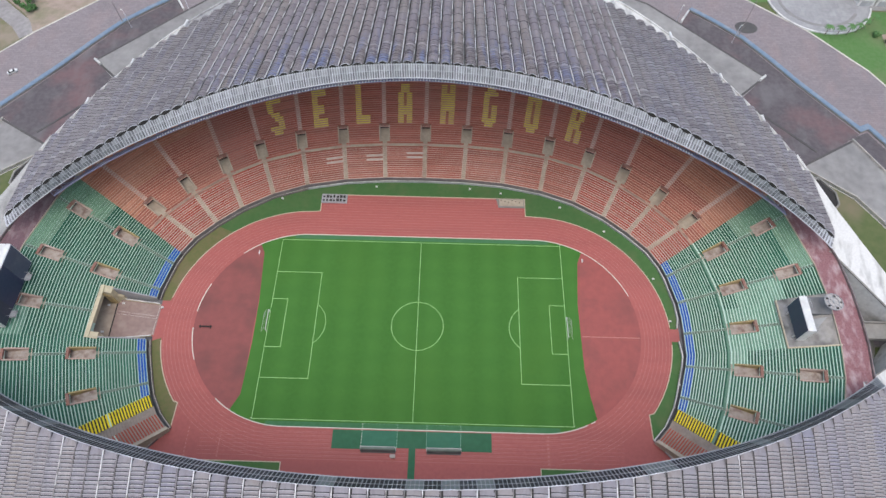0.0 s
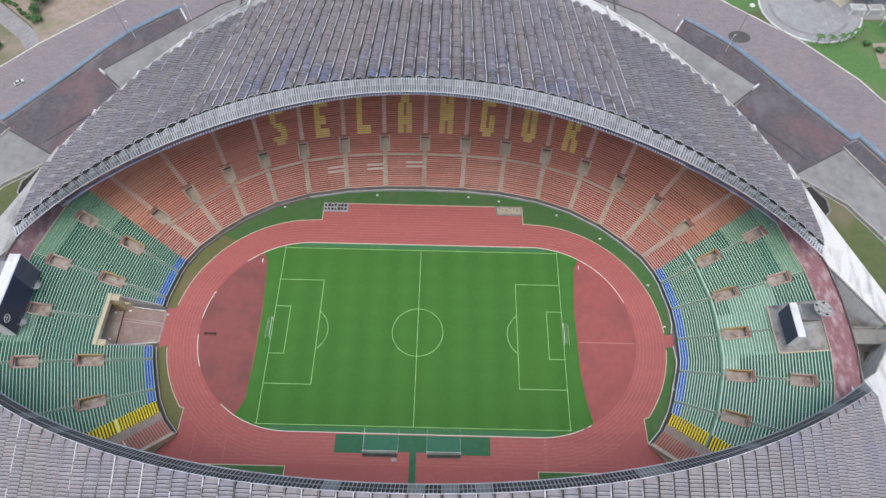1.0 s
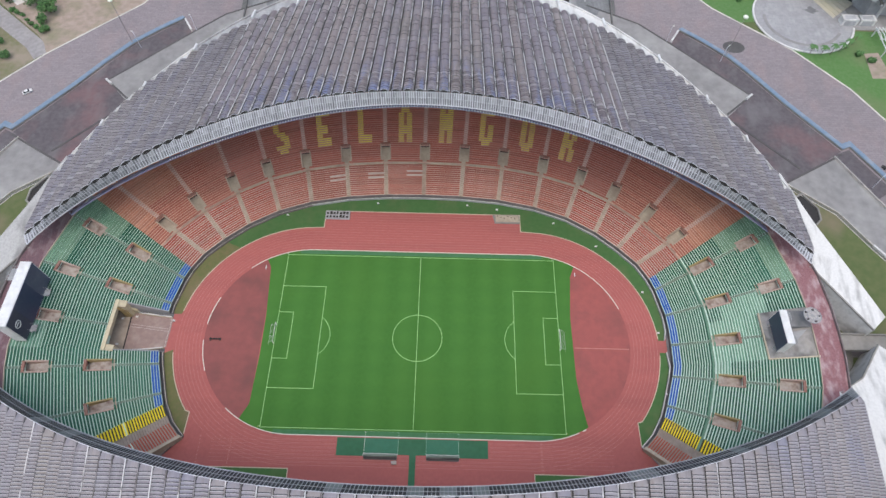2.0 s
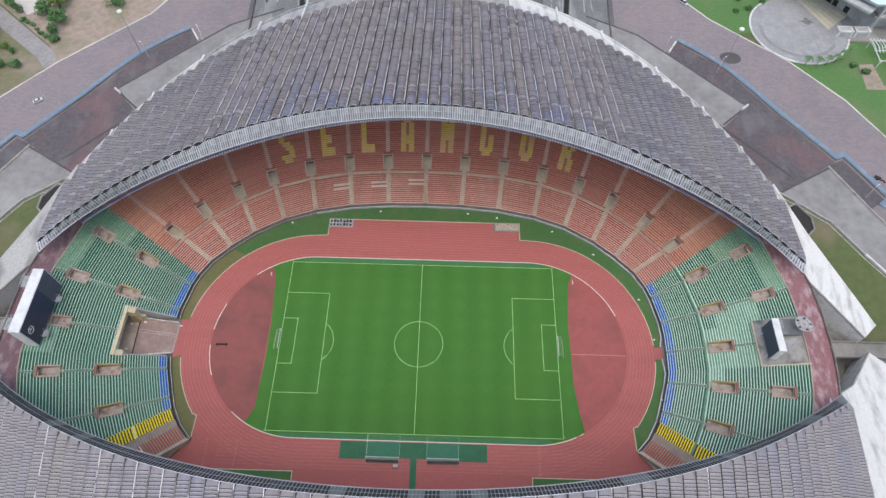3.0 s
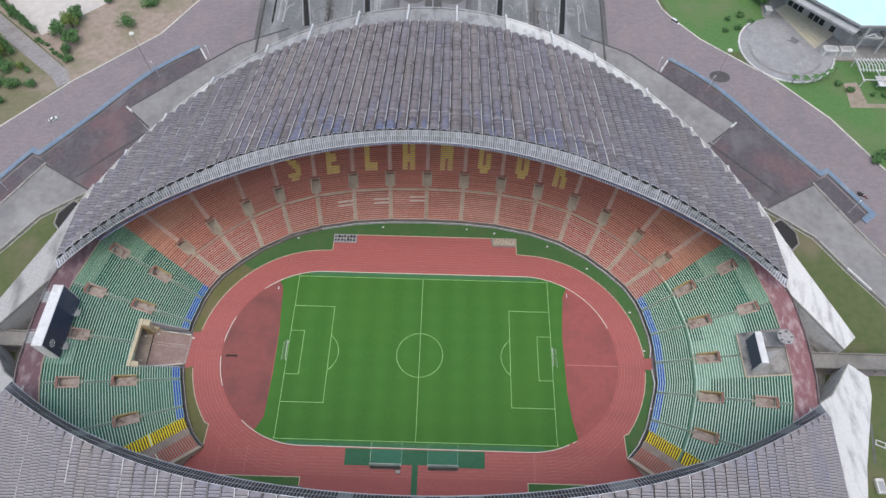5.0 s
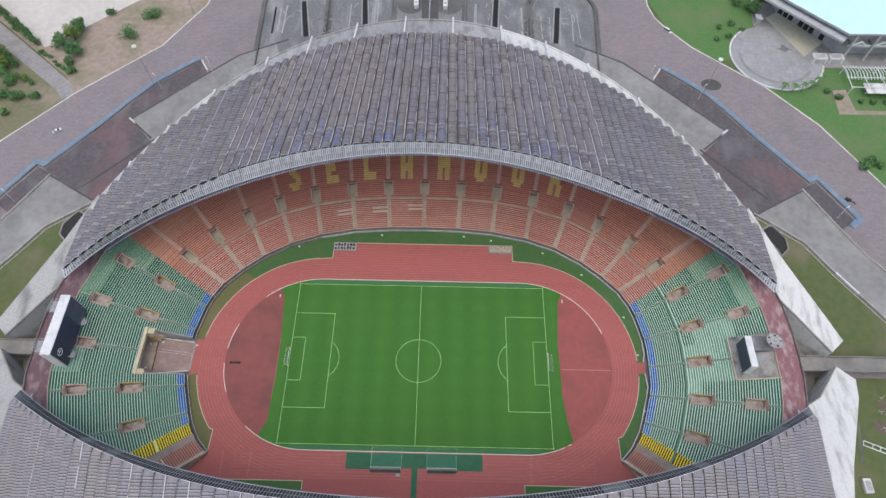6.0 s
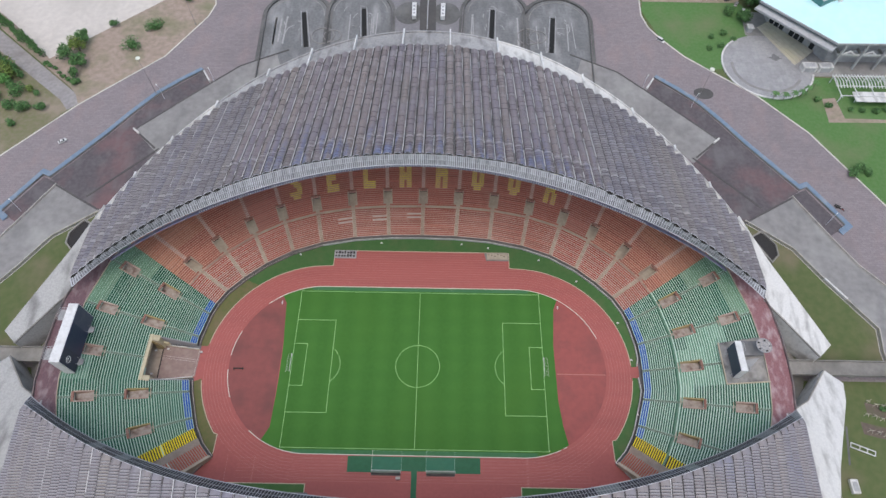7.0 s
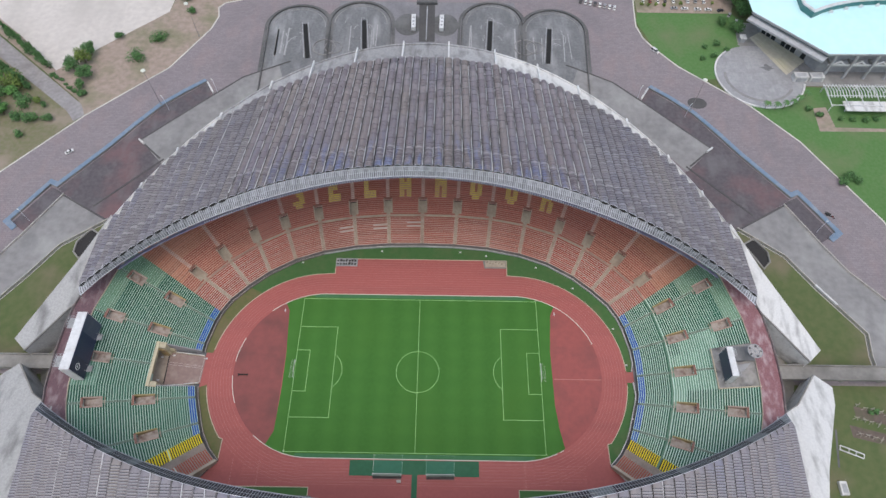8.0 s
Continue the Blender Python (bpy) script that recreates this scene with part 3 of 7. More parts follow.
for cx, cy in ((-62, 199), (57, 201)):
    tagged(wall_along("plaza_seat", arc(cx, cy, 6.5, 0, 360, 28), -0.1, 0.35, 0.5, road_concrete), "pale ring kerb on the dark plaza concrete", "kerb ring", kind="structure")
    tagged(wall_along("plaza_seat", arc(cx + 5.5, cy, 5.0, 0, 360, 28), -0.1, 0.3, 0.5, road_concrete), "pale ring kerb on the dark plaza concrete", "kerb ring", kind="structure")
for s in (1, -1):
    tagged(flat("plaza_disc", [(-2 + 13 * s * 0.85 + x * 0.85, 220 + y) for x, y in arc(0, 0, 9.8, 0, 360, 30)[:-1]], dark_concrete, -0.05), "dark round paved disc on the plaza", "paving", kind="structure")
tagged(flat("plaza_concrete", [(-62, 160), (58, 160), (58, 203), (52, 241), (-56, 241), (-62, 203)], worn("grey_plaza_concrete", (0.235, 0.23, 0.245), (0.195, 0.19, 0.205), (0.15, 0.148, 0.158), 0.08, 0.8, patch=(0.28, 0.275, 0.28)), -0.09), "grey stained concrete plaza between the ramps", "paving", kind="structure")
chalk = worn("pale_scuffed_mark", (0.40, 0.40, 0.405), (0.30, 0.30, 0.305))
marks_rng = random.Random(31)
scuffs = new("scuff_marks")
tagged(scuffs, "pale curved tyre and chalk marks on the ramp concrete", "markings", kind="structure")
for cx, cy, r, sx in RAMPS:
    for k in range(9):
        a0, rr = marks_rng.uniform(-40, 200), r * marks_rng.uniform(0.25, 0.8)
        line_pts = arc(cx + marks_rng.uniform(-3, 3), cy - marks_rng.uniform(0, 16), rr * 0.6, a0, a0 + marks_rng.uniform(15, 70), 8)
        wall_along("mark", line_pts, -0.03, 0.0, marks_rng.uniform(0.2, 0.6), chalk, scuffs)
    for k in range(4):
        x = cx + marks_rng.uniform(-0.8, 0.8) * r
        wall_along("mark", [(x, cy - marks_rng.uniform(0, 6)), (x + marks_rng.uniform(-1, 1), cy - 18 - marks_rng.uniform(0, 12))], -0.03, 0.0, marks_rng.uniform(0.4, 1.2), chalk, scuffs)
gate = new("gate_ramp")
tagged(gate, "dark sunken entrance ramp with a pale centre rail", "ramp")
flat("gate_floor", [(-7, 241), (2.8, 241), (3.2, 205), (-6.2, 205)], asphalt, -0.04, gate)
box("centre_rail", -2.2, -1.6, 206, 236, -0.1, 0.8, wall_grey, gate)
box("gate_beam", -8.5, 4.2, 238.6, 241, -0.1, 1.6, dark_concrete, gate)

# neighbouring plots
tagged(flat("sand_lot", [(-420, 420), (-140, 420), (-157, 262), (-159.6, 239.5), (-160.3, 228.5), (-212.9, 176.7), (-243, 205), (-420, 352)], sand_lot, -0.10), "pale sandy empty lot", "lot", kind="structure")
tagged(flat("bank", [(-96, 262), (-96, 252), (-118.5, 240.3), (-127.5, 237.5), (-130.9, 233), (-129.2, 225), (-131.5, 214), (-149, 180.1), (-170, 159), (-186.2, 142.6), (-190, 150), (-212.9, 176.7), (-160.3, 228.5), (-157, 262)], bare_earth, -0.08), "bare brown earth bank with weeds", "bank", kind="structure")
tagged(flat("bank", [(-212.9, 176.7), (-190, 151.5), (-251, 202.2), (-420, 342), (-420, 352), (-243, 205)], bare_earth, -0.09), "bare earth strip with weeds beside the side road", "bank", kind="structure")
tagged(flat("side_road", [(-420, 340), (-251.6, 201.4), (-190.3, 150.8), (-186.5, 143), (-191, 138.5), (-197.2, 146.1), (-247.9, 186.2), (-420, 322)], worn("dusty_side_road", (0.33, 0.315, 0.315), (0.265, 0.25, 0.252), (0.20, 0.185, 0.175), 0.12, 0.5, patch=(0.40, 0.37, 0.35)), -0.09), "narrow grey side road", "road", kind="structure")
tagged(flat("verge_plot", [(-191, 138.5), (-217.6, 103.4), (-238, 55), (-420, 40), (-420, 322), (-247.9, 186.2), (-197.2, 146.1)], scrub, -0.11), "scrubby earth and grass beside the road", "verge", kind="structure")
tagged(flat("garden", [(126.1, 226), (128, 234), (186, 234), (196, 222), (183, 200), (168, 178), (157.5, 176.5), (145, 187.5), (133.4, 202.5)], garden_lawn, -0.08), "bright green mown lawn beside the road", "lawn", kind="structure")
tagged(flat("garden", [(179.4, 157.4), (200.3, 131.6), (227.2, 81.4), (243, 30), (420, 30), (420, 172), (215, 172), (200, 160)], garden_lawn, -0.08), "bright green lawn with worn strips", "lawn", kind="structure")
tagged(flat("car_park", [(129, 420), (128, 234.2), (186, 234.2), (196, 260), (196, 420)], bare_earth, -0.09), "sandy car park at the edge of the plaza", "car park", kind="structure")
tagged(flat("dirt_strip", [(214.3, 155.9), (221.5, 156.8), (222.5, 142), (248, 141.6), (420, 143), (420, 140), (247.6, 139.4), (213.1, 139)], bare_earth, -0.05), "bare earth path across the lawn", "path", kind="structure")
circle = arc(190.5, 180.5, 25, 40, 400, 48)
tagged(flat("hall_pavement", [(186, 226), (184, 206), (194, 200), (204, 178), (212, 173), (330, 172.5), (330, 190), (224, 196), (202, 226)], road_concrete, -0.06), "grey pavement in front of the hall", "pavement", kind="structure")
tagged(flat("round_forecourt", circle[:-1], circle_paving, -0.04), "pale round paved forecourt with darker stains", "forecourt", kind="structure")
tagged(wall_along("forecourt_kerb", arc(190.5, 180.5, 25, 125, 345, 40), -0.1, 0.45, 0.9, pale_concrete), "pale kerb round the paved forecourt", "kerb", kind="structure")
tagged(flat("dark_stain", [(197 + x * (3.6 + 1.6 * math.sin(5 * x + 3 * y)), 187.5 + y * (2.0 + 0.9 * math.cos(4 * x))) for x, y in arc(0, 0, 1, 0, 360, 30)[:-1]], bowl_concrete, -0.02), "dark uneven stain on the round forecourt", "stain", kind="structure")
tagged(wall_along("forecourt_band", arc(190, 180, 19, 170, 330, 30), -0.1, 0.03, 1.6, road_concrete), "grey paving band in the round forecourt", "paving", kind="structure")
for k in range(6):
    u = k / 7
    a = [(192.3 + 9.9 * u, 212.6 + 5.7 * u), (206.3 + 14.6 * u, 181.5 + 12.0 * u), (222.4, 194.8), (203.0, 218.8)]
    tagged(flat("entrance_step", a, step_stone, 0.0 + 0.22 * k, thick=0.3), "broad yellowish entrance step of the hall", "step", kind="structure")
tagged(flat("dark_oval", [(150.4 + 5.4 * c, 158.5 + 4.2 * d) for c, d in arc(0, 0, 1, 0, 360, 18)[:-1]], asphalt, -0.10), "dark oval patch on the paving near a mast", "patch", kind="structure")


# ---------------------------------------------------------------- pitch and track
def track_line(off, a_from=0, seg=28):
    r, h = 36.5 + off, 42.2
    right = [(h + x, y) for x, y in arc(0, 0, r, -90, 90, seg)]
    left = [(-h + x, y) for x, y in arc(0, 0, r, 90, 270, seg)]
    return right + left + [right[0]]


track = flat("track", [(-100, -68), (100, -68), (100, 68), (-100, 68)], tartan, 0.0)
tagged(track, "worn red synthetic athletics track round the pitch", "athletics track", kind="structure")
for s in (1, -1):
    d_area = [(s * 57.4, y) for y in (30.5, 10, -10, -30.5)]
    bend = [(s * (42.2 + x), y) for x, y in arc(0, 0, 36.3, -60, 60, 20)]
    tagged(flat("infield", d_area + bend, tartan_worn if s == 1 else tartan_dark, 0.006), "worn darker red infield behind the goal", "infield", kind="structure")
field = [(-46, 36.3), (46, 36.3)] + [(42.2 + x, y) for x, y in arc(0, 0, 36.3, 84, 60, 6)] + [(58.6, 27), (57.3, 10), (57.6, -14), (58.8, -24)]
field += [(42.2 + x, y) for x, y in arc(0, 0, 36.3, -60, -84, 6)] + [(46, -36.3), (-46, -36.3)] + [(-42.2 + x, y) for x, y in arc(0, 0, 36.3, 264, 240, 6)]
field += [(-57.6, -26), (-57.0, -8), (-57.2, 8), (-58.6, 28)] + [(-42.2 + x, y) for x, y in arc(0, 0, 36.3, 120, 96, 6)]
pitch = flat("pitch", field, turf, 0.02)
tagged(pitch, "green mown football pitch with faint bands", "football pitch", kind="structure")
edge_strip = new("pitch_border")
tagged(edge_strip, "greyish green artificial strip along the touchline", "border", kind="structure")
for s in (1, -1):
    flat("strip", [(-48, s * 34.6), (48, s * 34.6), (48, s * 36.2), (-48, s * 36.2)], border_turf, 0.026, edge_strip)

lines = new("pitch_markings")
tagged(lines, "thin white chalk lines on the turf", "markings", kind="structure")
LW, LZ = 0.15, 0.034


def line(pts):
    v, f = [], []
    for (ax, ay), (bx, by) in zip(offset_line(pts, LW / 2), offset_line(pts, -LW / 2)):
        v += [(ax, ay, LZ), (bx, by, LZ)]
    f = [(2 * i, 2 * i + 2, 2 * i + 3, 2 * i + 1) for i in range(len(pts) - 1)]
    mesh_part("chalk_line", v, f, turf_line_paint, lines)


for y in (34, -34):
    line([(-52.5, y), (52.5, y)])
line([(0, -33.9), (0, 33.9)])
line(arc(0, 0, 9.15, 0, 360, 56))
for s in (1, -1):
    g = s * 52.5
    line([(g, -33.9), (g, 33.9)])
    line([(g - s * 0.1, -20.16), (g - s * 16.5, -20.16), (g - s * 16.5, 20.16), (g - s * 0.1, 20.16)])
    line([(g - s * 0.1, -9.16), (g - s * 5.5, -9.16), (g - s * 5.5, 9.16), (g - s * 0.1, 9.16)])
    a0 = 180 if s == 1 else 0
    line([(g - s * 11 + x, y) for x, y in arc(0, 0, 9.15, a0 - 53, a0 + 53, 20)])

track_lines = new("track_markings")
tagged(track_lines, "faded lane lines and white kerb of the running track", "markings", kind="structure")
for k in range(1, 9):
    wall_along("lane_line", track_line(1.22 * k), 0.0, 0.008, 0.09, lane_paint, track_lines)
for k in range(9, 16):
    wall_along("lane_line", [(-39, 36.5 + 1.22 * k), (39, 36.5 + 1.22 * k)], 0.0, 0.008, 0.09, lane_paint, track_lines)
for x0, x1 in ((-68, 42.2), (42.2, 68)):
    for k in range(1, 8):
        wall_along("lane_line", [(x0, -36.5 - 1.22 * k - 0.4), (x1, -36.5 - 1.22 * k - 0.4)], 0.0, 0.009, 0.07, lane_paint, track_lines)
for x in (-72, -61.5, 43.5, 43.9):
    for k in range(9):
        y = -37.2 - 1.22 * k
        box("lane_tick", x - 0.12, x + 0.12, y - 0.6, y, 0, 0.01, lane_paint, track_lines)
wall_along("track_kerb", [(-42.2 + x, y) for x, y in arc(0, 0, 36.5, 131, 90, 10)] + [(42.2 + x, y) for x, y in arc(0, 0, 36.5, 90, 22, 24)], 0, 0.06, 0.27, white_paint, track_lines)
wall_along("track_kerb", [(-42.2 + x, y) for x, y in arc(0, 0, 36.3, 230, 270, 12)] + [(42.2 + x, y) for x, y in arc(0, 0, 36.5, -90, -66, 8)], 0, 0.06, 0.27, white_paint, track_lines)
for a0, a1 in ((156.7, 174.5), (184.5, 203.6)):
    wall_along("track_kerb", [(-42.2 + x, y) for x, y in arc(0, 0, 36.4, a0, a1, 8)], 0, 0.06, 0.27, white_paint, track_lines)
wall_along("track_kerb", [(42.2 + x, y) for x, y in arc(0, 0, 36.5, -64, -61.5, 2)], 0, 0.06, 0.27, white_paint, track_lines)
box("runway_line", 58, 78, -2.6, -2.3, 0.006, 0.012, lane_paint, track_lines)

mat = new("technical_area")
tagged(mat, "green painted technical area beside the pitch with a path", "technical area", kind="structure")
flat("mat", [(-25.6, -36.8), (25.6, -36.8), (25.6, -42.8), (15.9, -42.8), (15.9, -42.2), (-16.2, -42.2), (-16.2, -42.8), (-25.6, -42.8)], green_mat_paint, 0.012, mat)
flat("path", [(-0.9, -42.1), (1.3, -42.1), (1.3, -66), (-0.9, -66)], green_mat_paint, 0.014, mat)
border_dash = worn("worn_dash_paint", (0.40, 0.55, 0.46), (0.26, 0.42, 0.33), (0.12, 0.28, 0.2), 0.6, 1.5)
for x in (-16.2, -4.8, 4.7, 15.7):
    for k in range(8):
        box("dash", x - 0.09, x + 0.09, -35.2 - k * 0.98, -34.6 - k * 0.98, 0.012, 0.034, white_paint if x == -16.2 else border_dash, mat)
for x0, x1 in ((-16.2, -4.8), (4.7, 15.7)):
    flat("coaching_zone", [(x0, -36.9), (x1, -36.9), (x1, -42.1), (x0, -42.1)], teal_mat_paint, 0.018, mat)
    for k in range(9):
        x = x0 + 0.4 + (x1 - x0 - 1.2) * k / 8
        box("dash", x, x + 0.5, -34.7, -34.62, 0.012, 0.034, border_dash, mat)
for s in (1, -1):
    tagged(flat("near_verge", [(s * 41, -47.4), (s * 88, -47.4), (s * 88, -66), (s * 41, -66)], ring_grass, 0.012), "green grass strip beside the track", "grass", kind="structure")
    tagged(wall_along("verge_kerb", [(s * 41, -60), (s * 41, -47.4), (s * 82, -47.4)], 0, 0.07, 0.28, cream_paint), "cream kerb round the grass strip", "kerb", kind="structure")


# ---------------------------------------------------------------- the stands
TREAD, RISE, FOOT = 0.93, 0.352, 2.0
SLOPE, ROWS, WALK = 0.3785, 50, 15
SETBACK, WALK_FROM, WALK_TO, BACK = 0.6, 12.2, 13.1, 43.1


def row_d(k):
    """How far behind the front the row k begins; the lower rows are narrower than the upper ones."""
    if k <= WALK:
        return k * WALK_FROM / WALK
    if k <= WALK + 1:
        return WALK_FROM + (k - WALK) * (WALK_TO - WALK_FROM)
    return WALK_TO + (k - WALK - 1) * (BACK - WALK_TO) / (ROWS - WALK - 1)


def row_z(k):
    return FOOT + SLOPE * row_d(k)


# front point, point farther back, aisle, rows of the walled entrances
LOW, HIGH, FAR = (17, 25), (37, 44), (17, 24)
RIGHT = [((0, 62.5), (0, 80), 1, (FAR,)), ((15.5, 62.2), (16.6, 79.6), 1, (FAR,)), ((31, 60.8), (33, 77.6), 1, (FAR,)), ((46, 57.7), (49.2, 73.5), 1, (FAR,)),
         ((58.7, 53), (64.4, 68.7), 1, (FAR,)), ((69.7, 46.3), (77.8, 62.5), 1, (FAR,)), ((78, 39.2), (89.9, 52), 1, (FAR,)), ((84.6, 32.2), (100.2, 41.9), 1, (FAR,)),
         ((88.3, 25.8), (103.2, 34.3), 0, ()), ((90, 21), (106.2, 28), 1, (LOW, HIGH)), ((92.2, 10.5), (109.8, 13.8), 1, (LOW, HIGH)), ((92.4, -1.2), (110.5, -1.2), 1, (LOW,)),
         ((91, -13), (108.8, -16.5), 1, (LOW, HIGH)), ((87.5, -23.5), (104.6, -31), 1, (LOW,)), ((86, -27.3), (98.5, -37.6), 0, ()), ((83.8, -31), (96, -41.6), 0, ()),
         ((82.3, -33.5), (94, -44), 0, ()), ((78, -38), (89, -48), 0, ())]
LEFT_FROM = RIGHT
RIGHT = RIGHT[:11] + [((92.5, 4.9), (110.4, 6.1), 0, ()), RIGHT[11], ((92.0, -9.2), (109.8, -9.7), 0, ())] + RIGHT[12:]
LEFT = LEFT_FROM[:11] + [((92.4, 7.2), (110.4, 8.3), 0, ()), ((92.4, -1.2), (110.5, -1.2), 2, (HIGH,)), ((92.1, -8.3), (110.0, -10.7), 0, ())] + LEFT_FROM[12:]
SIDES = {1: RIGHT, -1: LEFT}
TUNNEL_ROW = 20
VOM_HALF, AISLE_HALF, END_AISLE = 1.75, 0.78, 0.46


def on_stand(st, side, d, lift=0.0):
    """A point on the line of a station, d metres behind the front row."""
    (fx, fy), (vx, vy) = st[:2]
    n = math.hypot(vx - fx, vy - fy)
    along = (d + SETBACK) / n
    return Vector((side * (fx + (vx - fx) * along), fy + (vy - fy) * along, FOOT + SLOPE * d + lift))


def in_entrance(st, k):
    return any(a <= k < b for a, b in st[3])


def terrace(sa, sb, side, first, last, material, parent, drop=0.0):
    """Stepped concrete between two stations, with gaps where the walled entrances are."""
    index, v, f = {}, [], []

    def vert(col, d, z):
        a, b = on_stand(sa, side, d), on_stand(sb, side, d)
        w = (b - a).xy.length
        u = (0.0, min(0.45, VOM_HALF / w), max(0.55, 1 - VOM_HALF / w), 1.0)[col]
        key = (col, round(d, 3), round(z, 3))
        if key not in index:
            p = a.lerp(b, u)
            index[key] = len(v)
            v.append((p.x, p.y, z))
        return index[key]

    for k in range(first, last):
        z, zl = row_z(k), row_z(k - 1)
        if k == first:
            zl = 0.0 if first == 0 else zl - drop
        for col in range(3):
            if (col == 0 and in_entrance(sa, k)) or (col == 2 and in_entrance(sb, k)):
                continue
            f.append((vert(col, row_d(k), zl), vert(col + 1, row_d(k), zl), vert(col + 1, row_d(k), z), vert(col, row_d(k), z)))
            f.append((vert(col, row_d(k), z), vert(col + 1, row_d(k), z), vert(col + 1, row_d(k + 1), z), vert(col, row_d(k + 1), z)))
    ob = mesh_part("terrace", v, f, material, parent)
    if first == 0:
        # the front face is coloured dark for the shade in the moat
        ob.data.materials.append(front_face if material is tread_low else shade_face)
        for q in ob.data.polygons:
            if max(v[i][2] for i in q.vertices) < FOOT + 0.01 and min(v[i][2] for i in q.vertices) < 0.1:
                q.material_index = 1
    return ob


def bench(sa, sb, side, k, u0, u1, depth, material, parent, low=0.10):
    """One row of seats: a plank with a thin back, between two shares of the way from one station to the next."""
    z = row_z(k)
    v, f = [], []
    for u in (u0, u1):
        for d, h in ((0.90 - depth, low), (0.90 - depth, 0.40), (0.80, 0.40), (0.80, 0.56), (0.88, 0.56), (0.88, low)):
            p = on_stand(sa, side, row_d(k + d / 0.93)).lerp(on_stand(sb, side, row_d(k + d / 0.93)), u)
            v.append((p.x, p.y, z + h))
    f = [(i, i + 1, i + 7, i + 6) for i in range(5)] + [(0, 1, 2, 5), (2, 3, 4, 5), (6, 11, 8, 7), (8, 11, 10, 9)]
    return mesh_part("bench", v, f, material, parent)


GLYPHS = {
    "S": ["01110", "11111", "11000", "11000", "01110", "00111", "00011", "11111", "01110"],
    "E": ["11111", "11111", "11000", "11000", "11110", "11110", "11000", "11111", "11111"],
    "L": ["11000", "11000", "11000", "11000", "11000", "11000", "11000", "11111", "11111"],
    "A": ["01110", "01110", "11011", "11011", "11011", "11111", "11111", "11011", "11011"],
    "N": ["11011", "11011", "11111", "11111", "11111", "11111", "11011", "11011", "11011"],
    "G": ["01110", "11111", "11000", "11000", "11011", "11011", "11011", "11111", "01110"],
    "O": ["01110", "11111", "11011", "11011", "11011", "11011", "11011", "11111", "01110"],
    "R": ["11110", "11111", "11011", "11011", "11110", "11110", "11011", "11011", "11011"],
}
WORD = {-1: "ALES", 1: "NGOR"}
LETTER_FROM, LETTER_WIDE = 25, 5.7


def bench_runs(k, side, n, u0, u1, width):
    """Splits a row into plain and letter stretches."""
    if n > 3 or not LETTER_FROM <= k < LETTER_FROM + 18:
        return [(u0, u1, 0)]
    row = GLYPHS[WORD[side][n]][8 - (k - LETTER_FROM) // 2]
    cells = row if side == 1 else row[::-1]
    half = LETTER_WIDE / width / 2
    runs, at = [], u0
    i = 0
    while i < 5:
        if cells[i] == "1":
            j = i
            while j < 5 and cells[j] == "1":
                j += 1
            a, b = 0.5 - half + 2 * half * i / 5, 0.5 - half + 2 * half * j / 5
            if a > at:
                runs.append((at, a, 0))
            runs.append((a, b, 1))
            at, i = b, j
        else:
            i += 1
    runs.append((at, u1, 0))
    return runs


LABELS = {"red": "faded red benches on stepped concrete terraces", "green": "green benches on pale concrete terraces, front rows blue",
          "yellow": "bright yellow benches on stepped concrete terraces", "bare": "bare stepped concrete strip beside the yellow benches", "coral": "short red benches beside the stand's end wall"}


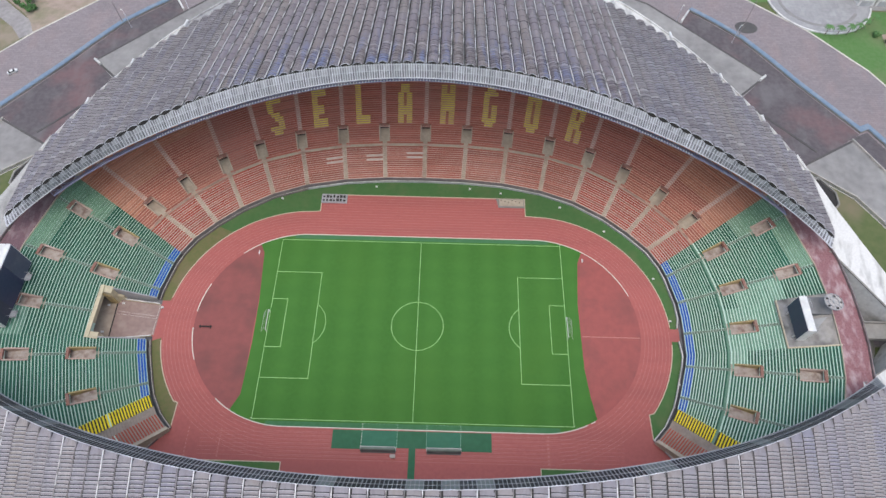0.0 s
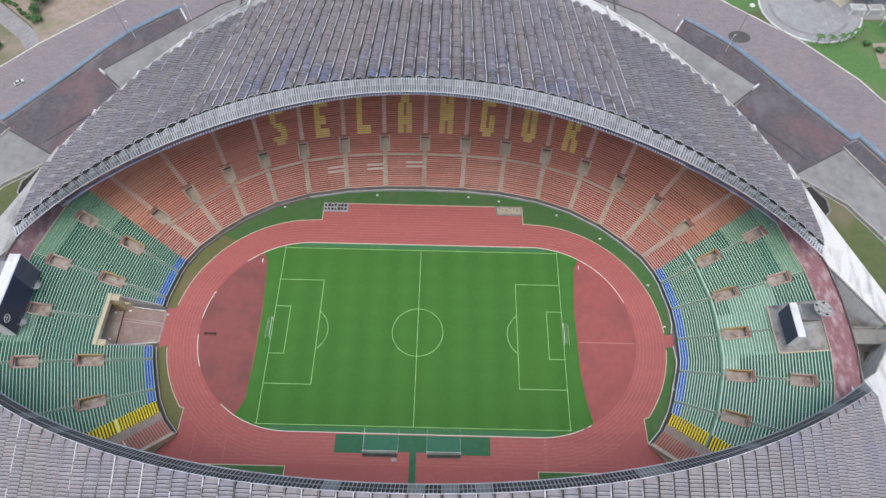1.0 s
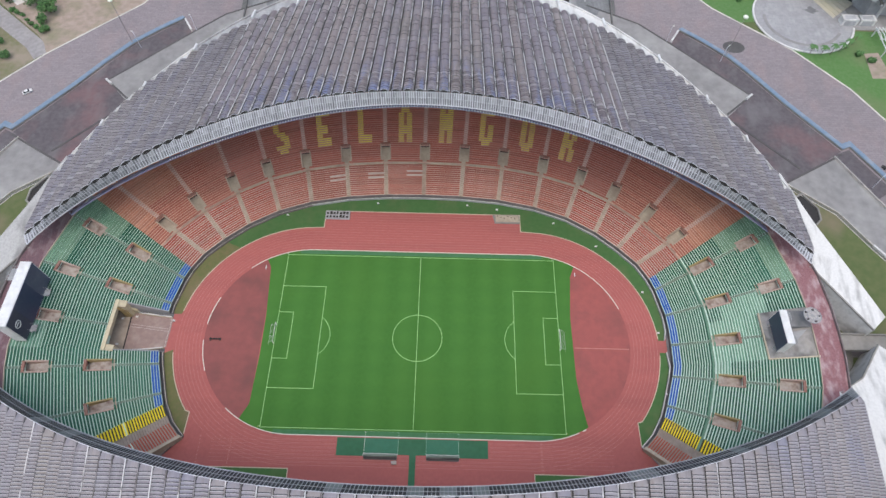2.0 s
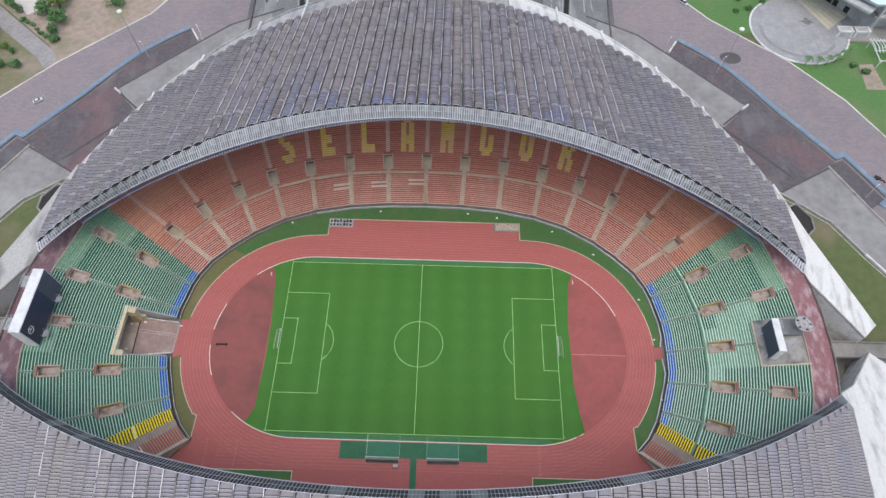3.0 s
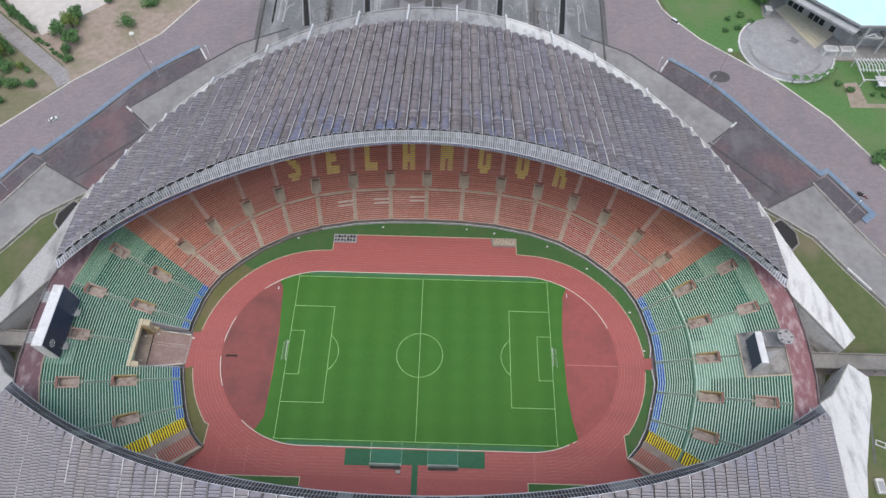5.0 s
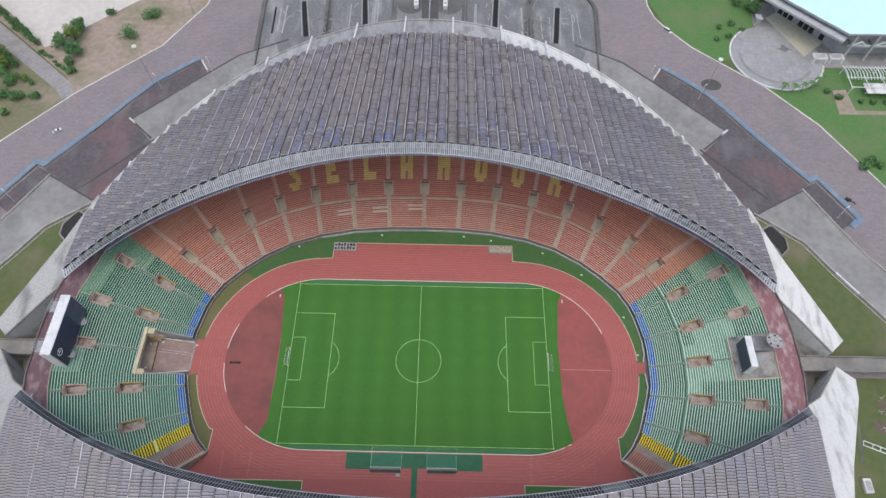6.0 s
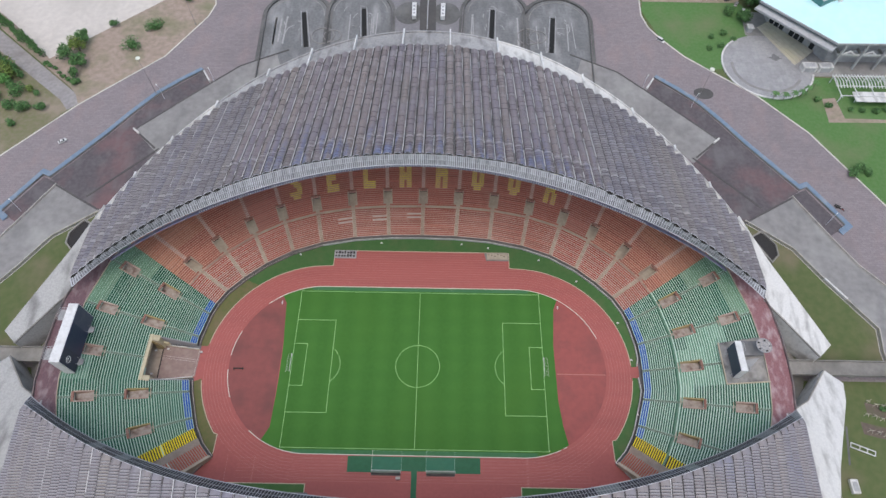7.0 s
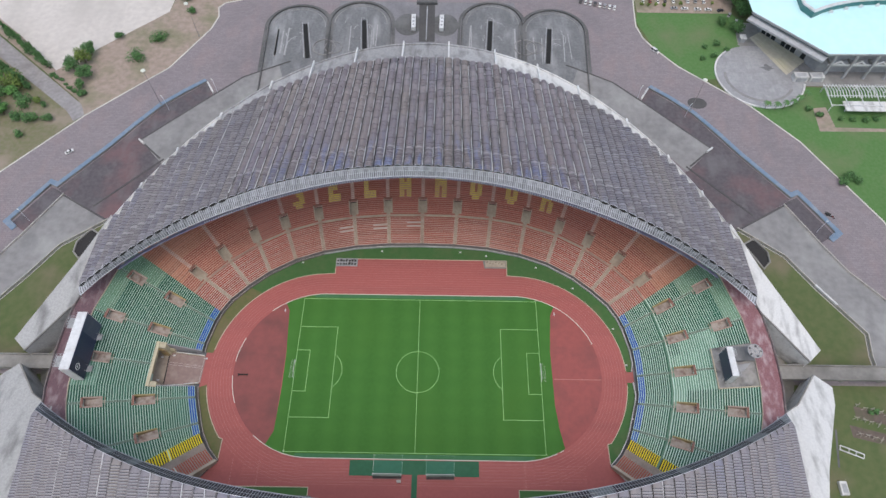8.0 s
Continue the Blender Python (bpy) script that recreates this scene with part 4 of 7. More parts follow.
def block(n, sa, sb, side, kind, first, last):
    ob = new("seating_block")
    word = kind == "red" and n <= 3
    tagged(ob, "faded red benches with a large yellow letter on the upper rows" if word else LABELS[kind], "seating", "blocks of the stand")
    far = kind == "red"
    if far:
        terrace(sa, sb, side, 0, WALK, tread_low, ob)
        terrace(sa, sb, side, WALK, last, tread_lit if n >= 5 else tread_far, ob)
    else:
        terrace(sa, sb, side, first, last, {"coral": bare_terrace, "bare": bare_terrace, "yellow": shade_terrace}.get(kind, tread_end if side == 1 else tread_end_dull), ob, 2.0 if first else 0.0)
    if kind == "bare":
        return
    for k in range(first, last):
        if k == WALK:
            v = []
            for st in (sa, sb):
                p, q = on_stand(st, side, row_d(k)), on_stand(st, side, row_d(k + 1))
                v += [(p.x, p.y, row_z(k) + 0.012), (q.x, q.y, row_z(k) + 0.012)]
            mesh_part("walkway", v, [(0, 1, 3, 2)], (aisle_concrete if n < 5 else far_walkway) if far else end_walkway if side == 1 else tread_end_dull, ob)
            if far or side == 1:
                continue
        q = row_d(k) / 0.93
        width = (on_stand(sb, side, row_d(k)) - on_stand(sa, side, row_d(k))).xy.length
        ga, gb = [(VOM_HALF + 0.35 if in_entrance(st, k) else ((AISLE_HALF if far else END_AISLE) + 0.1 if st[2] else 0.02)) / width for st in (sa, sb)]
        if ga + gb > 0.9:
            continue
        material = {"red": red_bench, "green": blue_bench if k < 3 else green_bench, "yellow": yellow_bench, "coral": coral_bench}[kind]
        if kind == "green" and side == 1 and 10 <= n <= 13 and 13 < q < 34 and not (n == 13 and q > 18) and not (n == 10 and q < 18):
            material = pale_green_bench
        if far and n >= 4 and k < WALK and (k * 5 + n) % 7 < 5:
            material = deep_red_bench
        if far and n >= 5 and q > (0, 0, 0, 0, 0, 34, 26, 19)[n] + (k * 7 % 4):
            material = sunlit_red_bench
        # upper rows fade to a dull green and hide more of their treads
        faded = 0.0
        if kind == "green" and n in (8, 9):
            faded = min(1.0, max(0.0, (q + (k * 5 % 3) - (25, 36)[n - 8]) / 9))
            if faded > 0.45:
                material = mid_green_bench
        if kind == "green" and side == -1 and n == 12 and q > 36:
            material = pale_green_bench
        if kind == "yellow" and q > 24:
            material = green_bench
        for u0, u1, is_letter in bench_runs(k, side, n if far else 9, ga, 1 - gb, width):
            if side == -1 and far and n <= 2 and k in ((9, 11), (8, 10), (8, 10))[n]:
                bench(sa, sb, side, k, u0, 0.46, 0.32, white_bench, ob)
                u0 = 0.46
            bench(sa, sb, side, k, u0, u1, 0.27 if is_letter else (0.52 if n < 4 else 0.42 if k < WALK else 0.46) if far else {"yellow": 0.40, "coral": 0.46}.get(kind, 0.60 if material is blue_bench else 0.50 + 0.22 * faded), letter_bench if is_letter else material, ob, 0.33 if is_letter else 0.10)


def aisle(st, side, material, half, far):
    """A flight of half-steps up the line of a station."""
    spans, k0 = [], TUNNEL_ROW if st[2] == 2 else 0
    for a, b in sorted(st[3]):
        spans.append((k0, a))
        k0 = b
    spans.append((k0, ROWS))
    a, b = on_stand(st, side, 0), on_stand(st, side, 10)
    along = (b - a).xy.normalized()
    across = Vector((-along.y, along.x))
    ob = new("aisle_stairs")
    tagged(ob, "worn concrete aisle steps between the benches", "stairs", "aisles of the stand")
    for k0, k1 in spans:
        v, f = [], []
        for k in range(k0, k1):
            z, lift = row_z(k), (row_z(k + 1) - row_z(k)) / 2
            for d, h in ((row_d(k) + 0.01, z - lift), (row_d(k) + 0.01, z + 0.012), (row_d(k + 0.5), z + 0.012), (row_d(k + 0.5), z + lift), (row_d(k + 1) + 0.01, z + lift)):
                p = on_stand(st, side, d)
                wide = half if k < WALK or not far else half * 0.92
                for s in (1, -1):
                    v.append((p.x + s * across.x * wide, p.y + s * across.y * wide, h))
        f = [(2 * i, 2 * i + 1, 2 * i + 3, 2 * i + 2) for i in range(len(v) // 2 - 1)]
        flight = mesh_part("flight", v, f, step_paint if far and k0 > WALK else material, ob)
        if far and k0 > WALK:
            # the upper flights keep their paint on every other half-step
            flight.data.materials.append(tread_far)
            for i, q in enumerate(flight.data.polygons):
                if i % 5 in (0, 1, 2):
                    q.material_index = 1


def entrance(st, side, k0, k1, far):
    """A walled entrance cut into the terrace."""
    d0, d1 = row_d(k0), row_d(k1)
    a, b = on_stand(st, side, d0), on_stand(st, side, d1)
    t = (b - a).xy.normalized()
    c = Vector((-t.y, t.x))
    z0 = row_z(k0 - 1) + 0.02
    z1 = row_z(k1)
    ob = new("stand_entrance")
    tagged(ob, "walled entrance well in the terrace with stained floor" if far else "walled entrance well with stained brownish walls", "entrance", "entrances of the stand")

    def at(d, w, z):
        p = a.xy + t * d + c * w
        return (p.x, p.y, z)

    ln = d1 - d0
    H = VOM_HALF

    def prism(name, outline, w0, w1, material):
        v = [at(d, w0, z) for d, z in outline] + [at(d, w1, z) for d, z in outline]
        n = len(outline)
        f = [tuple(range(n)), tuple(range(2 * n - 1, n - 1, -1))] + [(i, (i + 1) % n, n + (i + 1) % n, n + i) for i in range(n)]
        return mesh_part(name, v, f, material, ob)

    grade = 0.05 if far else 0.14
    prism("floor", [(-0.3, z0 - 0.3), (-0.3, z0), (ln, z0 + grade * ln), (ln + 4, z0 + grade * ln), (ln + 4, z0 - 0.3)], -H, H, aisle_concrete if far else entrance_floor)
    top = 0.75
    for s in (1, -1):
        inner = aisle_concrete if far else (ochre if s * side > 0 and k0 == LOW[0] else terracotta)
        prism("side_wall", [(0, z0 - 0.2), (0, z0 + 0.7), (ln, z1 + top), (ln, z0 - 0.2)], s * (H - 0.02), s * (H + 0.42), inner)
    prism("lintel", [(ln, z0 + grade * ln + 1.7), (ln, z1 + top), (ln + 0.9, z1 + top), (ln + 0.9, z0 + grade * ln + 1.7)], -H - 0.3, H + 0.3, red_wall)
    # solid dark block puts the doorway's shade into colour
    prism("passage_shade", [(ln + 0.95, z0 + grade * ln + 0.02), (ln + 0.95, z1 - 0.1), (ln + 4, z1 - 0.1), (ln + 4, z0 + grade * ln + 0.02)], -H, H, black_and_shade)
    prism("crossing", [(-0.9, z0 + 0.02), (-0.9, z0 + 0.06), (0.4, z0 + 0.06), (0.4, z0 + 0.02)], -H - 0.3, H + 0.3, aisle_concrete)


for side, stations in SIDES.items():
    last_red = 8
    for n in range(len(stations) - 1):
        sa, sb = stations[n], stations[n + 1]
        left_over = len(stations) - 1 - n
        kind = "red" if n < last_red else {4: "green", 3: "yellow", 2: "bare", 1: "coral"}.get(left_over, "green")
        first, last = 0, ROWS
        if side == -1 and n in (11, 12):
            first = TUNNEL_ROW
        if left_over <= 2:
            last = 24
        if side == 1 and n in (11, 12):
            last = 34
        block(n, sa, sb, side, kind, first, last)
    for n, st in enumerate(stations):
        if side == -1 and n == 0:
            continue
        if st[2]:
            aisle(st, side, *((aisle_concrete, AISLE_HALF) if n < 8 else (end_aisle, END_AISLE)), n < 8)
        for k0, k1 in st[3]:
            entrance(st, side, k0, k1, n < 8)

# sloping end walls of the end stands
for side, stations in SIDES.items():
    a, b = on_stand(stations[-1], side, -0.3), on_stand(stations[-1], side, row_d(24))
    t = (b - a).xy.normalized()
    c = Vector((-t.y, t.x)) * 0.55
    v = []
    for p in (a, b):
        v += [(p.x - c.x, p.y - c.y, 0), (p.x - c.x, p.y - c.y, p.z + 0.5), (p.x + c.x, p.y + c.y, p.z + 0.5), (p.x + c.x, p.y + c.y, 0)]
    tagged(mesh_part("wall_stand_end", v, [(i, (i + 1) % 4, 4 + (i + 1) % 4, 4 + i) for i in range(4)] + [(0, 1, 2, 3), (7, 6, 5, 4)], aisle_concrete), "sloping concrete end wall of the stand", "wall", kind="structure")

# walkway rail between the tiers
for side, stations in SIDES.items():
    for n, (sa, sb) in enumerate(zip(stations[:-5], stations[1:-4])):
        if n >= 8:
            continue
        p, q = on_stand(sa, side, WALK_TO), on_stand(sb, side, WALK_TO)
        along = (q - p).normalized()
        p, q = p + along * 2.6, q - along * 2.6
        tagged(wall_along("walkway_wall", [(p.x, p.y), (q.x, q.y)], p.z - 0.7, p.z + 0.25, 0.4 if n < 5 else 0.3, aisle_concrete if n < 5 else far_walkway), "low concrete wall behind the stand's walkway", "wall", kind="structure")

# front wall, moat, verge
front = {s: [on_stand(st, s, -0.95) for st in SIDES[s]] for s in SIDES}
rightline = [(p.x, p.y) for p in front[1]]
leftline = [(p.x, p.y) for p in front[-1]]
wall_runs = [rightline[:12] + [(91.3, 1.2)], [(91.3, -3.6)] + rightline[13:] + [(84.5, -45.2), (92, -52)],
             leftline[:12], leftline[13:] + [(-84.5, -45.2), (-92, -52)]]
perimeter = new("perimeter_wall")
tagged(perimeter, "low pale concrete wall in front of the seats", "wall", kind="structure")
for run in wall_runs:
    for a, b in zip(run[:-1], run[1:]):
        dull = a[0] < -40
        wall_along("wall_panel", [a, b], 0, 1.05, 0.20, parapet_paint if dull else wall_grey, perimeter)
        wall_along("coping", [a, b], 1.05, 1.15, 0.22 if dull else 0.30, kerb_paint if dull else pale_concrete, perimeter)
moat = new("moat")
tagged(moat, "drained strip between wall and seats, coloured dark as in shade", "moat", kind="structure")
for s in SIDES:
    for n, (sa, sb) in enumerate(zip(SIDES[s][:-1], SIDES[s][1:])):
        if s == -1 and n in (11, 12):
            continue
        q = [on_stand(sa, s, -0.95), on_stand(sb, s, -0.95), on_stand(sb, s, 0.1), on_stand(sa, s, 0.1)]
        flat("moat_floor", [(p.x, p.y) for p in q], shade_face, 0.03, moat)

bend_in = [(42.2 + x, y) for x, y in arc(0, 0, 47.0, -38, 83, 30)]
top_in = [(40, 47.2), (40, 55.2)]
verge_right_low = [p for p in bend_in if p[1] < -3.4] + [(89.1, -3.4)] + [(91.2, -3.6)] + rightline[13:] + [(77.7, -37.4), (77.6, -29.4)]
tagged(flat("verge", verge_right_low, ring_grass, 0.014), "green grass verge between track and wall", "grass", kind="structure")
verge_top = [(91.2, 1.2), (89.1, 1.2)] + [p for p in bend_in if p[1] > 1.4] + top_in + [(-40, 55.2), (-40, 47.2)] + mirrored(bend_in[::-1])[0:9] + leftline[6:0:-1] + rightline[0:12]
tagged(flat("verge", verge_top, ring_grass, 0.014), "green grass verge between track and wall", "grass", kind="structure")
brown_top = [p for p in mirrored(bend_in[::-1]) if 7.4 < p[1] < mirrored(bend_in[::-1])[8][1] + 0.1] + [(-88.9, 7.2)] + [leftline[11]] + leftline[10:5:-1]
tagged(flat("dry_verge", brown_top, dry_grass, 0.012), "dry brownish grass verge beside the track", "grass", kind="structure")
brown_low = [p for p in mirrored(bend_in) if p[1] < -7] + [(-88.6, -7), leftline[13]][0:2] + leftline[14:] + [(-78.0, -36.9), (-77.7, -29.4)]
tagged(flat("dry_verge", brown_low, dry_grass, 0.012), "dry brownish grass verge beside the track", "grass", kind="structure")
KERB_IN = [[p for p in bend_in if p[1] > 1.4] + top_in + [(-40, 55.2), (-40, 47.2)] + [p for p in mirrored(bend_in[::-1]) if p[1] > 7.2],
           [(77.8, -37.4), (77.6, -29.4)] + [p for p in bend_in if p[1] < -3.4], [p for p in mirrored(bend_in)[::-1] if p[1] < -7] + [(-77.7, -29.4), (-78.0, -36.9)]]
for run in KERB_IN:
    tagged(wall_along("verge_kerb", run, 0, 0.09, 0.30, cream_paint), "thin cream kerb between track and grass", "kerb", kind="structure")

# the players' and vehicles' ramp in the end stand
pale_wall = worn("dusty_cream_wall", (0.60, 0.55, 0.385), (0.52, 0.465, 0.33), (0.38, 0.31, 0.25), 0.3, 0.9)
ramp = new("vehicle_ramp")
tagged(ramp, "pinkish concrete vehicle ramp through the end stand", "ramp")
r4, r5 = on_stand(LEFT[11], -1, row_d(TUNNEL_ROW)), on_stand(LEFT[13], -1, row_d(TUNNEL_ROW))
yard_floor = worn("dusty_yard_floor", (0.46, 0.39, 0.32), (0.37, 0.305, 0.25), (0.24, 0.19, 0.16), 0.22, 0.5, stain_amount=0.8)
dusty_mark = worn("dusty_white_mark", (0.62, 0.57, 0.54), (0.5, 0.45, 0.42))
flat("ramp_floor", [(-91.4, 5.3), (-91.6, -6.2), (-107.0, -7.2), (-107.4, 7.3)], ramp_concrete, 0.03, ramp)
flat("yard_floor", [(-107.0, -7.2), (-107.4, 7.3), (-126, 8.0), (-126, -10.0)], yard_floor, 0.04, ramp)
flat("apron", [(-88.4, 5.9), (-88.6, -6.4), (-91.6, -6.2), (-91.4, 5.3)], tartan, 0.02, ramp)
for y0, y1 in ((1.0, 1.75), (0.1, 0.75)):
    tube("seam", [(-92.2, y0, 0.04), (-106.6, y1 + 0.9, 0.05)], 0.06, dusty_mark, ramp, 4)
wall_along("cross_drain", [(-107.4, 7.2), (-106.9, -7.1)], 0.0, 0.06, 0.45, black_and_shade, ramp)
tube("threshold", [(-92.0, 5.3, 0.03), (-92.2, -6.0, 0.03)], 0.07, dusty_mark, ramp, 4)
# low walls along the ramp; the moat behind them is coloured as shade
for line in (((-91.9, 5.5), (-104.6, 6.9)), ((-92.1, -6.6), (-106.6, -8.2))):
    wall_along("ramp_wall", line, 0, 1.05, 0.24, pale_wall, ramp)
    wall_along("ramp_coping", line, 1.05, 1.16, 0.34, pale_concrete, ramp)
flat("ramp_moat", [(-91.6, 5.6), (-91.6, 7.3), (-106.4, 8.2), (-106.4, 7.1)], shade_face, 0.035, ramp)
flat("ramp_moat", [(-91.7, -6.6), (-91.7, -8.4), (-106.4, -10.3), (-106.4, -8.2)], shade_face, 0.035, ramp)


def stepped_pier(name, x0, x1, y0, y1, z0, z1, material):
    """A block whose top follows the slope of the stand, z0 at x0 and z1 at x1."""
    v = [(x, y, z) for x, zt in ((x0, z0), (x1, z1)) for y, z in ((y0, 0), (y1, 0), (y1, zt), (y0, zt))]
    f = [(0, 1, 2, 3), (7, 6, 5, 4)] + [(i, 4 + i, 4 + (i + 1) % 4, (i + 1) % 4) for i in range(4)]
    return mesh_part(name, v, f, material, ramp)


for st in (LEFT[11], LEFT[13]):
    a, b = on_stand(st, -1, 0.2), on_stand(st, -1, 14.2)
    t = (b - a).xy.normalized()
    c = Vector((-t.y, t.x)) * 0.2
    v = []
    for p in (a, b):
        v += [(p.x - c.x, p.y - c.y, 0), (p.x - c.x, p.y - c.y, p.z + 0.35), (p.x + c.x, p.y + c.y, p.z + 0.35), (p.x + c.x, p.y + c.y, 0)]
    mesh_part("stand_end_wall", v, [(i, (i + 1) % 4, 4 + (i + 1) % 4, 4 + i) for i in range(4)] + [(0, 1, 2, 3), (7, 6, 5, 4)], wall_grey, ramp)
top = r4.z + 0.35
stepped_pier("yard_pier", r4.x, -106.4, 6.0, r4.y + 0.3, top, 7.7, pale_wall)
stepped_pier("yard_pier", r4.x, -106.4, r5.y - 0.3, -8.6, top, 7.7, pale_wall)
stepped_pier("pier_foot", -106.4, -104.6, 7.0, 8.4, 3.4, 2.6, pale_wall)
stepped_pier("pier_foot", -106.4, -105.2, -10.3, -8.5, 3.2, 2.6, pale_wall)
box("fascia", r4.x - 0.5, r4.x + 0.15, r5.y, r4.y, top - 2.6, top, pale_wall, ramp, "dusty cream beam over the tunnel mouth")
box("fascia_coping", r4.x - 0.6, r4.x + 0.8, r5.y - 0.3, r4.y + 0.3, top, top + 0.25, pale_wall, ramp)
stepped_pier("ochre_wall", r4.x + 0.2, r4.x + 2.6, 5.55, 5.95, 7.6, 4.6, ochre)
box("tunnel_wall", -126, r4.x - 0.5, 7.9, 8.3, 0, 6, concrete, ramp)
box("tunnel_wall", -126, r4.x - 0.5, -10.3, -9.9, 0, 6, concrete, ramp)
box("tunnel_end", -126.4, -126, -10.3, 8.3, 0, 6, dark_concrete, ramp)
box("tunnel_roof", -126, r4.x - 0.5, -10.3, 8.3, 6.0, 6.4, concrete, ramp)
for x, y in ((-105.2, 5.6), (-110.2, 4.8), (-109.6, -5.4)):
    box("rubble_heap", x - 0.5, x + 0.5, y - 0.35, y + 0.35, 0.04, 0.5, white_paint_metal, ramp, bevel=0.15)


# ---------------------------------------------------------------- rims, rear walls and near stand
for s in SIDES:
    rim = new("promenade")
    tagged(rim, "flaking red painted promenade behind the end stand", "promenade", kind="structure")
    ids = list(range(7, 17))
    zr = FOOT + SLOPE * BACK + 0.1
    inner = [on_stand(SIDES[s][i], s, BACK) for i in ids]
    outer = [on_stand(SIDES[s][i], s, BACK + 8.6) for i in ids]
    for i in range(len(ids) - 1):
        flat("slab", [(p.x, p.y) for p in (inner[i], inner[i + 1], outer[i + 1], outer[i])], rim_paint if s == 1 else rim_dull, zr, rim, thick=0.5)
    ol = [(p.x, p.y) for p in outer]
    il = [(p.x, p.y) for p in inner]
    for a, b in zip(ol[:-1], ol[1:]):
        wall_along("parapet", [a, b], zr - 0.6, zr + 0.9, 0.35, parapet_paint, rim)
        wall_along("outer_wall", [a, b], -0.3, zr - 0.5, 0.6, concrete, rim)
    for a, b in zip(il[:-1], il[1:]):
        wall_along("rim_kerb", [a, b], zr, zr + 0.35, 0.3, aisle_concrete, rim)
back = [on_stand(st, 1, BACK + 0.4) for st in RIGHT[:9]]
line_back = [(-p.x, p.y) for p in back[:0:-1]] + [(p.x, p.y) for p in back]
tagged(wall_along("wall_rear", line_back, -0.3, FOOT + SLOPE * BACK + 3.0, 0.6, concrete), "plain concrete rear wall of the far stand", "wall", kind="structure")

near = new("near_stand")
tagged(near, "stepped concrete main stand under the near roof", "stand")
for s in (1, -1):
    for n in range(5):
        v, f = [], []
        for k in range(40):
            z = FOOT + RISE * k
            for st in (RIGHT[n], RIGHT[n + 1]):
                for d, zz in ((k * TREAD, z - RISE if k else 0.0), (k * TREAD, z), ((k + 1) * TREAD, z)):
                    p = on_stand(st, s, d)
                    v.append((p.x, -p.y - 2.5, zz))
            m = len(v) - 6
            f += [(m, m + 3, m + 4, m + 1), (m + 1, m + 4, m + 5, m + 2)]
        ob = mesh_part("near_terrace", v, f, tread_far, near)
        bm = bmesh.new()
        bm.from_mesh(ob.data)
        bmesh.ops.remove_doubles(bm, verts=bm.verts[:], dist=0.01)
        bm.to_mesh(ob.data)
        bm.free()
tagged(wall_along("wall_rear", [(-x, -y - 2.5) for x, y in line_back if abs(x) < 90], -0.3, FOOT + RISE * 40 + 3.0, 0.6, concrete), "plain concrete rear wall of the near stand", "wall", kind="structure")


# ---------------------------------------------------------------- the roofs
def inner_edge(x, side=1):
    """Where the roof sheets meet the glazed edge, drawn for the far roof; the near one is a little flatter."""
    s = x / 100
    if side == 1:
        return Vector((x, 57.71 - 12.61 * s**2 - 4.35 * s**4 + 1.18 * s**6, 67.39 - 22.75 * s**2 + 2.38 * s**4 - 0.89 * s**6))
    return Vector((x, 59.83 - 15.74 * s**2 - 5.18 * s**4 + 1.61 * s**6, 65.05 - 17.66 * s**2 + 3.11 * s**4 - 2.17 * s**6))


def skirt_edge(x, side=1):
    s = x / 100
    if side == 1:
        return Vector((x, 57.02 - 18.24 * s**2 + 5.66 * s**4 - 2.65 * s**6, 62.27 - 23.25 * s**2 + 2.83 * s**4 - 0.66 * s**6))
    return Vector((x, 56.76 - 17.48 * s**2 - 1.27 * s**4, 59.36 - 16.33 * s**2 - 4.8 * s**4 + 1.96 * s**6))


def outer_edge(x):
    th = math.asin(min(1, abs(x) / 178.1))
    return Vector((x, -118.69 + 281.35 * math.cos(th), 35.49 - 15.68 * th**2 + 0.93 * th**4))


PITCH, STRIPS = 3.84, 36
NEAR_SHIFT = 5.2


def across_y(y, side):
    """The near roof stands a little farther out than the far one."""
    return y if side == 1 else -y - NEAR_SHIFT


def eave(x, side=1):
    """Where the roof sheets end, inside the outer edge."""
    o = outer_edge(x)
    m = 4.4 + 11.5 * max(0, 1 - (abs(x) / 112)**2)
    i = inner_edge(x, side)
    u = m / max(1, o.y - i.y)
    return o.lerp(i, u)


